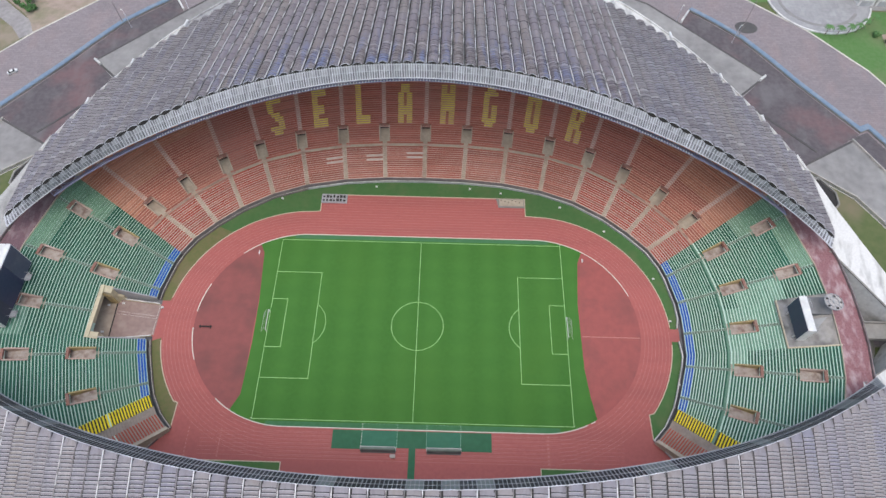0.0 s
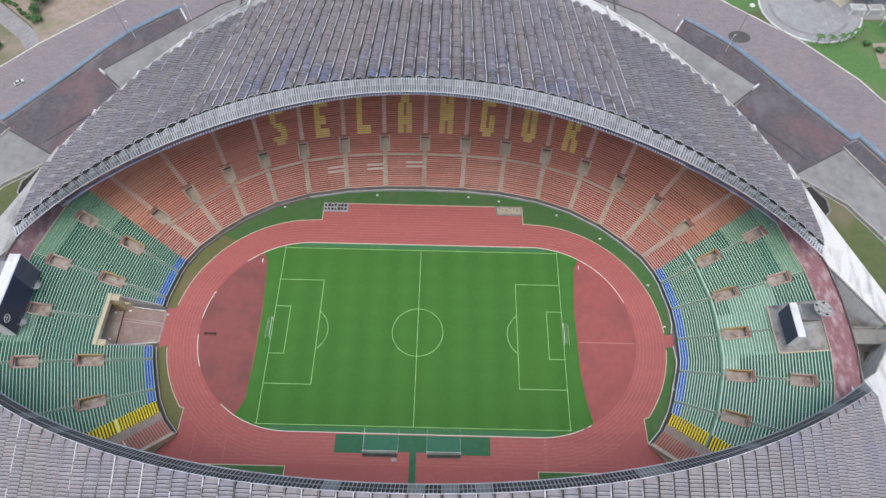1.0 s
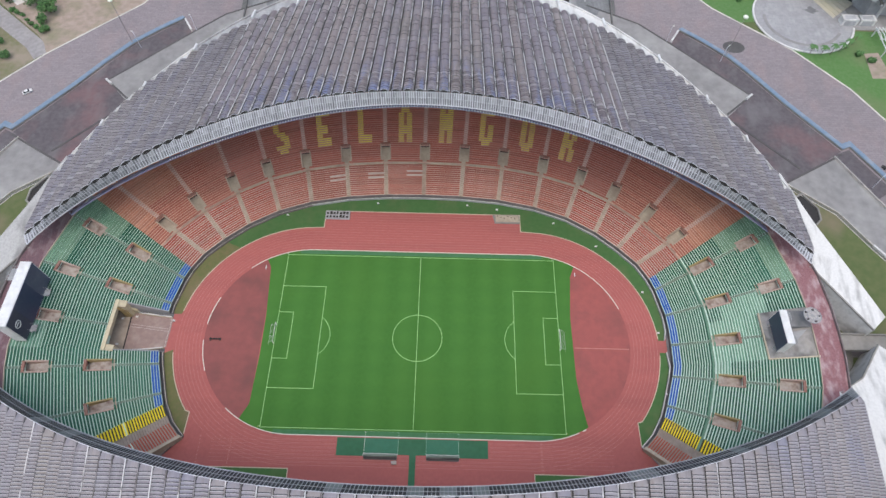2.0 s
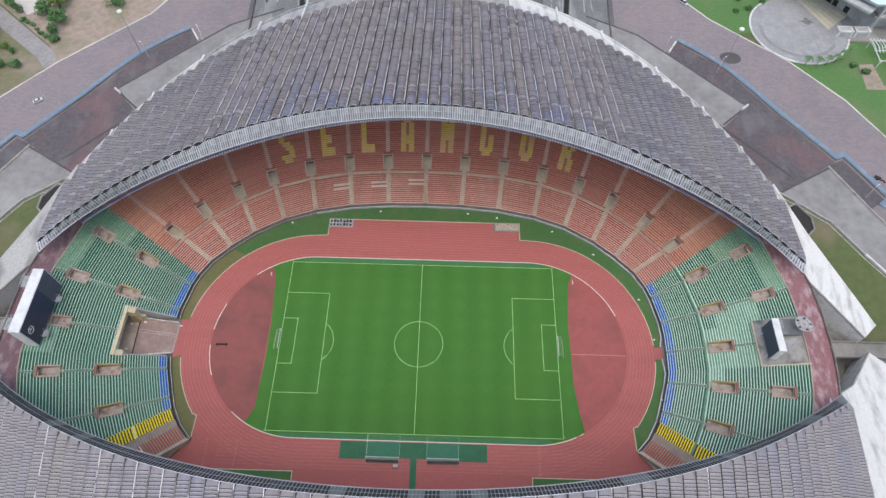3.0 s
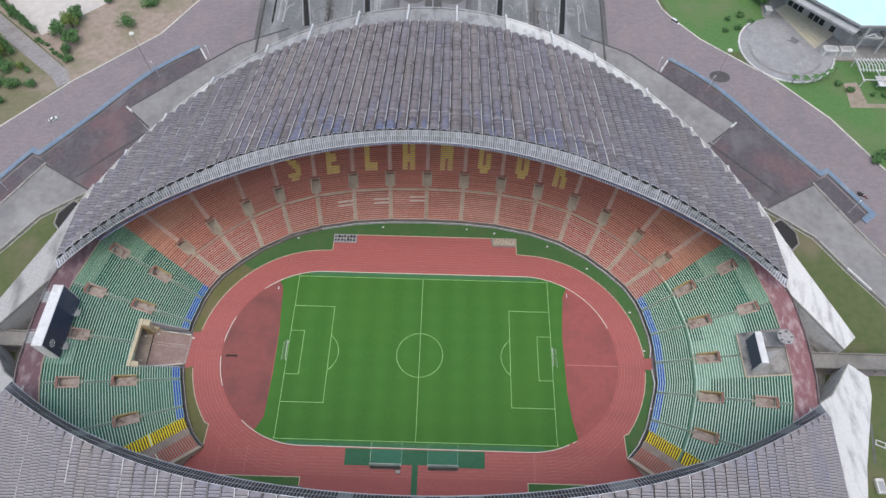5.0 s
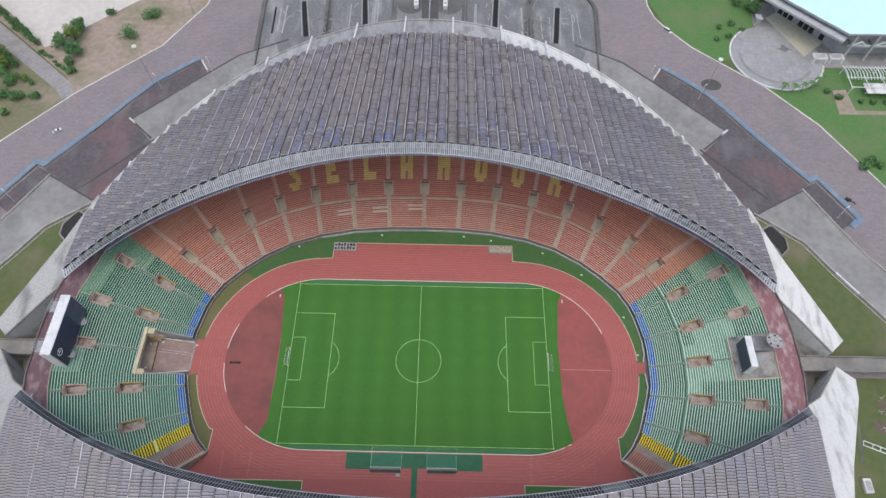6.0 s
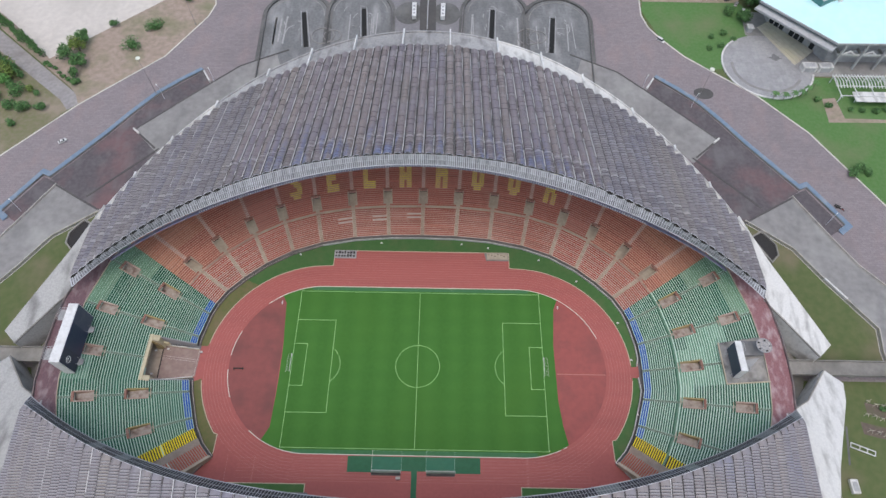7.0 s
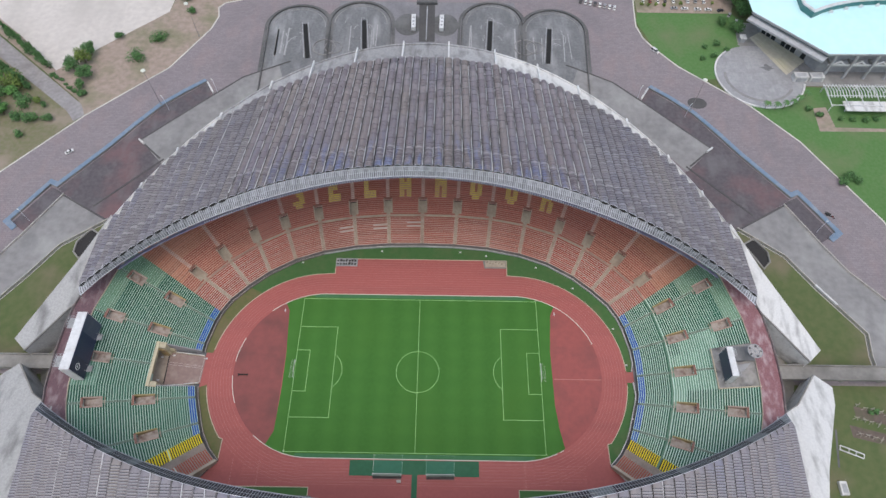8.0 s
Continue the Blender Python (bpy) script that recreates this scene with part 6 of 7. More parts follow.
def dugout(x0, x1):
    ob = new("dugout")
    tagged(ob, "long team shelter with a curved grey canopy", "dugout", "team shelters")
    v, f = [], []
    pts = [(-43.25, 0.05), (-43.25, 1.2), (-43.15, 1.6), (-42.95, 1.85), (-42.6, 1.9), (-42.25, 1.8)]
    for x in (x0, x1):
        v += [(x, y, z) for y, z in pts] + [(x, y + 0.05, z - 0.06) for y, z in pts]
    m = len(pts)
    for i in range(m - 1):
        f += [(i, i + 1, 2 * m + i + 1, 2 * m + i), (m + i, 3 * m + i, 3 * m + i + 1, m + i + 1)]
    f += [(m - 1, 2 * m - 1, 4 * m - 1, 3 * m - 1)]
    mesh_part("canopy", v, f, worn("grey_green_canopy", (0.20, 0.26, 0.225), (0.16, 0.21, 0.18), (0.11, 0.15, 0.13), 0.3, rough=0.6), ob)
    for x in (x0, x1):
        mesh_part("end_panel", [(x + dx, y, z) for dx in (-0.05, 0.05) for y, z in pts + [(-42.5, 0.05)]], [tuple(range(7)), tuple(range(13, 6, -1))] + [(i, (i + 1) % 7, 7 + (i + 1) % 7, 7 + i) for i in range(7)], white_paint_metal, ob)
    box("seat", x0 + 0.2, x1 - 0.2, -43.1, -42.7, 0.35, 0.5, black_and_shade, ob)
    # dark panel and base slab paint in the shadow behind the shelter
    box("rear_shade_panel", x0, x1, -43.4, -43.27, 0.02, 1.3, shade_face, ob)
    tube("front_rail", [(x0, -42.25, 1.8), (x1, -42.25, 1.8)], 0.08, white_paint_metal, ob, 6)
    box("base", x0, x1, -43.9, -42.3, 0.015, 0.06, dark_concrete, ob)


def landing_mat(x0, x1, y0, y1, open_frame):
    ob = new("landing_bed")
    tagged(ob, "covered pole-vault landing bed with a dark grid" if open_frame else "pale covered landing bed beside the track", "landing bed")
    box("bed", x0, x1, y0, y1, 0.01, 0.75, wall_grey if open_frame else concrete, ob, bevel=0.08)
    if open_frame:
        nx = 7
        w = (x1 - x0 - 0.8) / nx
        rng = random.Random(4)
        for i in range(nx):
            for j in range(2):
                a = x0 + 0.4 + i * w
                b = y0 + 0.45 + j * (y1 - y0 - 0.7) / 2
                box("dark_cell", a + 0.12, a + w * rng.uniform(0.6, 0.92), b + 0.1, b + (y1 - y0 - 0.7) / 2 * rng.uniform(0.55, 0.9), 0.74, 0.80, black_and_shade, ob)
    else:
        box("cover", x0 + 0.4, x1 - 0.4, y0 + 0.5, y1 - 0.4, 0.75, 0.86, aisle_concrete, ob)
        for k in range(6):
            box("weight", x0 + 1 + k * 1.4, x0 + 1.35 + k * 1.4, y1 - 1.0 - (k % 3) * 0.5, y1 - 0.7 - (k % 3) * 0.5, 0.86, 1.1, black_and_shade, ob)
        mesh_part("flap", [(x0 - 0.9, y1 + 0.4, 0.02), (x0, y0 + 0.2, 0.02), (x0, y1, 0.7)], [(0, 1, 2)], concrete, ob)
    return ob


goal(1)
goal(-1)
dugout(-16.2, -5.0)
dugout(4.9, 15.8)
landing_mat(-40.0, -30.0, 51.0, 55.0, True)
landing_mat(29.6, 39.8, 50.9, 54.8, False)
cart = new("field_cart")
tagged(cart, "small pale field cart beside the shelter", "cart")
box("cart_body", -6.6, -5.0, -45.4, -44.3, 0.35, 0.95, kerb_paint, cart, bevel=0.06)
box("cart_handle", -6.75, -6.6, -45.2, -44.5, 0.5, 1.2, wall_grey, cart)
for x in (-6.2, -5.4):
    for y in (-45.4, -44.3):
        tube("wheel", [(x, y - 0.06, 0.22), (x, y + 0.06, 0.22)], 0.22, rubber, cart, 10)
bar = new("steeple_barrier")
tagged(bar, "dark wooden barrier bar lying on the infield", "barrier")
box("beam", -76.3, -72.0, -2.75, -2.25, 0.35, 0.65, black_and_shade, bar, bevel=0.04)
for x in (-76.0, -72.4):
    box("foot", x - 0.12, x + 0.12, -3.1, -1.9, 0.0, 0.36, black_and_shade, bar)
for s in (1, -1):
    kit = new("equipment_box")
    tagged(kit, "dark flat equipment cover beside the grass strip", "cover", "covers at the stand front")
    box("cover", s * 45 - 5.5, s * 45 + 5.5, -53.6, -50.6, 0.02, 0.9, dark_concrete, kit, bevel=0.1)
    box("cover_rim", s * 45 - 5.6, s * 45 + 5.6, -53.7, -53.3, 0.02, 1.0, truss_metal, kit)
# plain white boxes round the track, with no lamp in them
for x, y in ((-18.9, 59.4), (18.3, 59.4), (30.6, 57.6), (-55.6, 52.6), (53.7, 51.6), (-91.0, 4.4), (89.6, 4.2), (89.0, -19), (86, 21), (70, 41)):
    cam_box = new("verge_box")
    tagged(cam_box, "small white box at the verge", "floor light", "floor lights round the track")
    box("case", x - 0.4, x + 0.4, y - 0.3, y + 0.3, 0.012, 0.55, white_paint_metal, cam_box, bevel=0.05)
    box("stand", x - 0.15, x + 0.15, y - 0.45, y - 0.3, 0.012, 0.4, black_and_shade, cam_box)
for sx in (1, -1):
    for sy in (1, -1):
        flag = new("corner_flag")
        tagged(flag, "thin white corner flag pole with a small flag", "corner flag", "corner flags")
        tube("pole", [(sx * 52.5, sy * 34, 0.03), (sx * 52.5, sy * 34, 1.6)], 0.06, white_paint_metal, flag, 5)
        mesh_part("cloth", [(sx * 52.5, sy * 34, 1.6), (sx * 52.5, sy * 34, 1.2), (sx * 52.9, sy * 34.2, 1.4)], [(0, 1, 2)], yellow_bench, flag)
for sx in (1, -1):
    board = new("leaning_board")
    tagged(board, "small white board leaning at the pitch corner", "board", "boards at the pitch corners")
    box("panel", sx * 60.4 - 0.12, sx * 60.4 + 0.12, 27.2, 28.6, 0.02, 0.6, white_paint_metal, board)
    box("strut", sx * 60.7 - 0.08, sx * 60.7 + 0.08, 27.6, 27.9, 0.01, 0.5, wall_grey, board)


# ---------------------------------------------------------------- masts and lamps
dull_pole = worn("dull_grey_pole", (0.30, 0.27, 0.275), (0.26, 0.235, 0.24), rough=0.6)


def mast(x, y, h):
    ob = new("high_mast")
    tagged(ob, "tall grey lamp mast with a round white head", "lamp mast", "lamp masts of the plaza")
    tube("pole", [(x, y, -0.12), (x, y, h)], 0.17, dull_pole, ob, 8, r2=0.09)
    bm = bmesh.new()
    bmesh.ops.create_uvsphere(bm, u_segments=16, v_segments=8, radius=1.25)
    bmesh.ops.scale(bm, verts=bm.verts[:], vec=(1, 1, 0.5))
    bmesh.ops.translate(bm, verts=bm.verts[:], vec=(x, y, h + 0.3))
    part("head", bm, white_paint, ob)
    tube("base", [(x, y, -0.12), (x, y, 0.6)], 0.55, concrete, ob, 8)


def street_lamp(x, y, h, ax, ay):
    ob = new("street_lamp")
    tagged(ob, "slim pale street lamp beside the blue rail", "street lamp", "street lamps along the rail")
    tube("pole", [(x, y, -0.1), (x, y, h - 0.6), (x + ax * 0.4, y + ay * 0.4, h)], 0.13, rib_metal, ob, 6)
    tube("arm", [(x + ax * 0.4, y + ay * 0.4, h), (x + ax * 1.8, y + ay * 1.8, h + 0.1)], 0.09, rib_metal, ob, 6)
    box("lantern", x + ax * 1.9 - 0.35, x + ax * 1.9 + 0.35, y + ay * 1.9 - 0.2, y + ay * 1.9 + 0.2, h, h + 0.2, white_paint, ob)


for x, y, h in ((145.4, 152.6, 22.5), (-146.6, 151.4, 24.5), (-137.5, 207, 22.5)):
    mast(x, y, h)
for s in (1, -1):
    street_lamp(s * 141.4, 147.8, 9, s * 0.7, 0.7)
    street_lamp(s * 117.5, 161.5, 8, s * 0.6, 0.8)
    street_lamp(s * 192, 74, 8, s * 0.8, 0.6)


# ---------------------------------------------------------------- vehicles
PAINTS = {}


def car_paint(rgb):
    if rgb not in PAINTS:
        PAINTS[rgb] = worn("car_paint", rgb, tuple(c * 0.92 for c in rgb), rough=0.3)
    return PAINTS[rgb]


def car(x, y, turn, rgb, word, van=False):
    ob = new("car")
    tagged(ob, f"{word} parked {'van' if van else 'saloon car'} on the paving", "van" if van else "car")
    L, W = (2.5, 0.95) if van else (2.15, 0.86)
    prof = [(-L, 0.35), (-L, 0.85), (-L + 0.25, 1.0), (L * 0.45, 1.0), (L - 0.15, 0.85), (L, 0.6), (L, 0.35)]
    v = [(px, w, pz) for w in (-W, W) for px, pz in prof]
    n = len(prof)
    f = [tuple(range(n)), tuple(range(2 * n - 1, n - 1, -1))] + [(i, (i + 1) % n, n + (i + 1) % n, n + i) for i in range(n)]
    mesh_part("body", v, f, car_paint(rgb), ob)
    a, b, c, d, h = (-L + 0.1, -L + 0.3, L * 0.35, L * 0.62, 1.95) if van else (-L * 0.75, -L * 0.45, L * 0.18, L * 0.5, 1.45)
    lo = [(a, -W + 0.06), (d, -W + 0.06), (d, W - 0.06), (a, W - 0.06)]
    hi = [(b, -W + 0.2), (c, -W + 0.2), (c, W - 0.2), (b, W - 0.2)]
    mesh_part("glazing", [(p, q, 1.0) for p, q in lo] + [(p, q, h - 0.08) for p, q in hi], [(0, 1, 5, 4), (1, 2, 6, 5), (2, 3, 7, 6), (3, 0, 4, 7)], window_glass, ob)
    box("roof_panel", b, c, -W + 0.18, W - 0.18, h - 0.09, h, car_paint(rgb), ob, bevel=0.03)
    for wx in (-L * 0.62, L * 0.62):
        for wy in (-W, W):
            wheel = tube("wheel", [(wx, wy - 0.1, 0.32), (wx, wy + 0.1, 0.32)], 0.32, rubber, ob, 10)
            tube("rim", [(wx, wy - 0.12, 0.32), (wx, wy + 0.12, 0.32)], 0.19, rib_metal, wheel, 10)
    for wy in (-W + 0.25, W - 0.25):
        box("headlight", L - 0.02, L + 0.03, wy - 0.15, wy + 0.15, 0.6, 0.75, white_paint, ob)
    ob.matrix_basis = pose(x, y, -0.12, 0, 0, turn)
    return ob


def coach(x, y, turn):
    ob = new("coach")
    tagged(ob, "long white parked coach with dark windows", "coach", "coaches by the gate")
    box("body", -6.0, 6.0, -1.3, 1.3, 0.5, 3.3, white_paint_metal, ob, bevel=0.18)
    box("window_band", -5.4, 5.6, -1.34, 1.34, 1.7, 2.6, window_glass, ob)
    box("windscreen", 5.9, 6.04, -1.1, 1.1, 1.4, 2.8, window_glass, ob)
    for px in (-3.5, -0.5, 2.6):
        box("roof_hatch", px - 0.6, px + 0.6, -0.55, 0.55, 3.3, 3.5, wall_grey, ob)
    for wx in (-3.8, 3.9):
        for wy in (-1.2, 1.2):
            wheel = tube("wheel", [(wx, wy - 0.15, 0.5), (wx, wy + 0.15, 0.5)], 0.5, rubber, ob, 12)
            tube("rim", [(wx, wy - 0.17, 0.5), (wx, wy + 0.17, 0.5)], 0.28, rib_metal, wheel, 12)
    ob.matrix_basis = pose(x, y, -0.12, 0, 0, turn)


coach(-9.8, 219.8, 91)
coach(7.2, 219.6, 89)
WHITE, DARK, GREY, RED = (0.72, 0.72, 0.72), (0.04, 0.04, 0.05), (0.32, 0.33, 0.35), (0.3, 0.05, 0.04)
for k, (rgb, word) in enumerate(((DARK, "black"), (WHITE, "white"), (WHITE, "white"), (DARK, "black"), (WHITE, "white"), (GREY, "grey"), (WHITE, "white"), (WHITE, "white"))):
    car(94 + k * 2.9, 243.5 - k * 0.85, 75, rgb, word)
car(133.5, 199.6, -48, WHITE, "white", True)
car(-186.0, 117.0, 38, WHITE, "white")
for x, y, rgb, word, tn in ((151.5, 238.2, GREY, "grey", 8), (158, 237.8, WHITE, "white", 5), (166, 237.4, WHITE, "white", 0), (172.5, 237.2, WHITE, "white", 4), (180, 236.6, DARK, "black", 12),
                           (133, 244.5, WHITE, "white", 82), (137.5, 245, RED, "red", 86), (142, 244.6, WHITE, "white", 90), (147, 245.4, DARK, "black", 84), (152, 245, WHITE, "white", 88), (161, 245.2, WHITE, "white", 90), (166, 245.5, GREY, "grey", 85), (171, 245, WHITE, "white", 92)):
    car(x, y, tn, rgb, word)
car(184.5, 232.5, 60, GREY, "grey")
car(187.5, 226.5, 70, WHITE, "white")
moto = new("motorcycle")
tagged(moto, "dark motorcycle parked on the paved road", "motorcycle")
for dx in (-0.7, 0.7):
    tube("wheel", [(dx, -0.07, 0.32), (dx, 0.07, 0.32)], 0.32, rubber, moto, 10)
box("frame_body", -0.6, 0.6, -0.16, 0.16, 0.4, 0.85, car_paint(RED), moto, bevel=0.06)
box("saddle", -0.6, 0.1, -0.18, 0.18, 0.85, 0.98, rubber, moto, bevel=0.04)
tube("handlebar", [(0.5, -0.4, 1.05), (0.55, 0, 0.95), (0.5, 0.4, 1.05)], 0.04, rib_metal, moto, 5)
moto.matrix_basis = pose(202.6, 82.8, -0.12, 0, 0, -50)
trailer = new("hand_trailer")
tagged(trailer, "dark hand trailer standing on the paved road", "trailer")
box("bed", -1.4, 1.4, -0.8, 0.8, 0.5, 0.8, black_and_shade, trailer, bevel=0.05)
for dy in (-0.85, 0.85):
    tube("wheel", [(0, dy - 0.08, 0.4), (0, dy + 0.08, 0.4)], 0.4, rubber, trailer, 10)
tube("drawbar", [(1.4, 0, 0.6), (2.6, 0, 0.3)], 0.06, rib_metal, trailer, 5)
trailer.matrix_basis = pose(200.6, 84.6, -0.12, 0, 0, -35)


# ---------------------------------------------------------------- plants
def leaves(rng, blobs, count, size):
    v, f = [], []
    for _ in range(count):
        cx, cy, cz, r = rng.choice(blobs)
        d = Vector((rng.gauss(0, 1), rng.gauss(0, 1), rng.gauss(0, 1))).normalized() * r * rng.uniform(0.55, 1.08)
        c = Vector((cx, cy, cz)) + d
        a = Vector((rng.uniform(-1, 1), rng.uniform(-1, 1), rng.uniform(-0.5, 0.5))).normalized() * size * rng.uniform(0.6, 1.3)
        b = a.cross(d.normalized() + Vector((rng.uniform(-0.5, 0.5), rng.uniform(-0.5, 0.5), 0.4)))
        b = b.normalized() * size * rng.uniform(0.4, 0.8)
        i = len(v)
        v += [c - a, c + b, c + a, c - b]
        f.append((i, i + 1, i + 2, i + 3))
    return v, f


def tree(x, y, h, r, material, word, seed, lobes=7, count=900, leaf=0.55):
    rng = random.Random(seed)
    ob = new("tree")
    tagged(ob, f"{word} tree with a dense uneven crown", "tree")
    tube("trunk", [(0, 0, -0.3), (0.1 * r, 0.05 * r, h * 0.35), (0.05 * r, 0.1 * r, h * 0.62)], 0.09 * r + 0.08, bark, ob, 7, r2=0.05 * r)
    blobs = []
    for k in range(lobes):
        a = 2 * math.pi * k / lobes + rng.uniform(-0.4, 0.4)
        q = rng.uniform(0.25, 0.7) * r
        z = h * rng.uniform(0.5, 0.85)
        blobs.append((q * math.cos(a), q * math.sin(a), z, r * rng.uniform(0.32, 0.55)))
        if k < 5:
            tube("limb", [(0.05 * r, 0.05 * r, h * 0.4), (q * math.cos(a) * 0.6, q * math.sin(a) * 0.6, z * 0.85), (q * math.cos(a), q * math.sin(a), z)], 0.05 * r, bark, ob, 5, r2=0.02 * r)
    blobs.append((0, 0, h * 0.82, r * 0.5))
    mesh_part("crown", *leaves(rng, blobs, count, leaf), material, ob)
    ob.location = (x, y, 0)


def shrub(x, y, h, r, material, word, seed):
    rng = random.Random(seed)
    ob = new("shrub")
    tagged(ob, f"{word} shrub with loose leafy clumps", "shrub")
    blobs = [(rng.uniform(-0.5, 0.5) * r, rng.uniform(-0.5, 0.5) * r, h * rng.uniform(0.4, 0.7), r * rng.uniform(0.35, 0.6)) for _ in range(6)]
    for bx, by, bz, br in blobs[:4]:
        tube("stem", [(0, 0, -0.3), (bx * 0.6, by * 0.6, bz * 0.6), (bx, by, bz)], 0.07, bark, ob, 5, r2=0.03)
    mesh_part("foliage", *leaves(rng, blobs, int(140 * r), 0.45), material, ob)
    ob.location = (x, y, 0)


def palm(x, y, h, seed):
    rng = random.Random(seed)
    ob = new("palm_tree")
    tagged(ob, "small palm with drooping green fronds", "palm", "palms by the forecourt")
    tube("trunk", [(0, 0, -0.3), (0.1, 0, h * 0.5), (0.15, 0.05, h)], 0.2, bark, ob, 7, r2=0.12)
    for k in range(11):
        a = 2 * math.pi * k / 11 + rng.uniform(-0.2, 0.2)
        ln = rng.uniform(2.0, 2.9)
        v, f = [], []
        for j in range(6):
            u = j / 5
            d, z, w = ln * u, h + 0.9 * math.sin(u * 2.2) - 1.3 * u * u, 0.38 * math.sin(math.pi * min(1, u * 0.9 + 0.1))
            c = Vector((0.15 + d * math.cos(a), 0.05 + d * math.sin(a), z))
            sv = Vector((-math.sin(a), math.cos(a), 0)) * w
            v += [c - sv - Vector((0, 0, 0.15)), c, c + sv - Vector((0, 0, 0.15))]
        for j in range(5):
            f += [(3 * j, 3 * j + 1, 3 * j + 4, 3 * j + 3), (3 * j + 1, 3 * j + 2, 3 * j + 5, 3 * j + 4)]
        mesh_part("frond", v, f, leaf_dark, ob)
    ob.location = (x, y, 0)


TREES = [(-198, 183, 9, 4.2, "l"), (-203, 178, 7, 3.6, "d"), (-196.5, 190, 7.5, 3.6, "d"), (-194, 172, 6.5, 3.8, "d"), (-193, 164, 5, 3, "d"), (-191, 157.5, 4, 2, "d"), (-160.5, 204, 4, 4.0, "d"), (-168.5, 188, 5, 4.4, "d"), (-184, 205, 4, 2.2, "d"),
         (-231, 164, 7, 6, "l"), (-222, 150, 5, 4, "d"), (-214, 138, 5, 3.5, "d"), (-205, 140, 4, 2.6, "d"), (-240, 150, 6, 5, "d"), (-228, 156, 5, 3.4, "d"), (-238, 135, 6, 5, "l"), (-152, 240, 5, 3, "d"), (-146, 228, 3.5, 2.4, "d"),
         (192, 232, 9, 5, "d"), (189, 243, 9, 5, "d"), (185, 218, 6, 3.6, "d"), (178, 224, 5, 3.2, "d"), (140, 250, 8, 4, "l"), (152, 252, 8, 4.5, "d"), (170, 252, 9, 5, "d"), (183, 250, 8, 4, "d")]
for i, (x, y, h, r, c) in enumerate(TREES):
    r *= 1.35
    if h > 5.5:
        tree(x, y, h, r, leaf_light if c == "l" else leaf_dark, "yellow-green" if c == "l" else "dark green", 40 + i)
    else:
        shrub(x, y, h, r, leaf_light if c == "l" else leaf_dark, "yellow-green" if c == "l" else "dark green", 40 + i)
for i, (x, y, h, r) in enumerate(((218, 109, 3.2, 4.2), (214, 104.5, 2.6, 3.2), (222, 105, 2.4, 2.6), (167, 196, 3, 2.2), (163.5, 203, 2.4, 1.8), (171, 206, 3, 2.4), (160, 193, 2.2, 1.8), (176, 201, 2.4, 2.0), (240, 147, 2.4, 2.4), (246, 148, 2.2, 2.6), (233, 147.5, 2, 2), (227, 148, 2, 1.8), (216, 150, 2.4, 2.6), (211, 155, 2, 2.2))):
    shrub(x, y, h, r, leaf_dark, "dark green", 90 + i)


def conifer(x, y, h, r, seed):
    """A narrow pointed tree: a trunk with tiers of small sprays."""
    rng = random.Random(seed)
    ob = new("conifer")
    tagged(ob, "narrow pointed dark green conifer beside the side road", "conifer", "conifers along the side road")
    tube("trunk", [(0, 0, -0.3), (0, 0, h * 0.9)], 0.16, bark, ob, 6, r2=0.04)
    blobs = []
    for k in range(12):
        u = k / 11
        w = r * (1 - u) ** 0.8 * rng.uniform(0.45, 0.8)
        a = rng.uniform(0, 6.28)
        blobs.append((w * 0.7 * math.cos(a), w * 0.7 * math.sin(a), h * (0.1 + 0.88 * u), max(0.2, w)))
    mesh_part("foliage", *leaves(rng, blobs, 560, 0.42), leaf_dark, ob)
    ob.location = (x, y, 0)


for i, (x, y) in enumerate(((135.5, 240.2), (140.5, 241), (145.5, 240.4), (156, 242), (176, 242.5), (131.5, 240.6))):
    shrub(x, y, 2.4, 1.3, leaf_light, "small yellowish", 500 + i)
rng = random.Random(77)
for i in range(12):
    x, y = -252 + i * 3.2 + rng.uniform(-0.7, 0.7), 207.5 - i * 2.65 + rng.uniform(-0.7, 0.7)
    conifer(x, y, rng.uniform(8.5, 13), rng.uniform(2.4, 3.2), 300 + i)
for i in range(9):
    conifer(-247 + i * 3.0 + rng.uniform(-0.8, 0.8), 180 - i * 2.3 + rng.uniform(-0.8, 0.8), rng.uniform(8, 12), rng.uniform(2.4, 3.3), 330 + i)
for i in range(7):
    shrub(-213 + i * 3.2, 173 - i * 2.6 + rng.uniform(-0.5, 0.8), rng.uniform(1.6, 3), rng.uniform(1.2, 2), leaf_dark, "low dark green", 120 + i)
for i, (x, y, h, r) in enumerate(((-215, 152, 4, 2.4), (-210, 149, 3.5, 2.0), (-236, 158, 5, 4), (-246, 163, 5, 5), (-222, 140, 4, 4), (-232, 146, 4, 4), (-243, 140, 5, 5), (-216, 128, 3, 3))):
    shrub(x, y, h, r, leaf_dark if i % 3 else leaf_light, "dark green" if i % 3 else "yellow-green", 140 + i)
for i, (x, y, h, r) in enumerate(((-240, 166, 7, 4.5), (-229, 156, 6.5, 4.0), (-230, 143, 6, 4.0), (-243, 151, 7, 5.0))):
    tree(x, y, h, r, leaf_fresh, "bright green leafy", 400 + i)
for i, (x, y) in enumerate(((187, 157.2), (192, 156.3), (197, 157), (202, 159), (206, 161.5), (210.5, 165))):
    palm(x, y - 2.2, 4.4 + 0.4 * (i % 3), 60 + i)


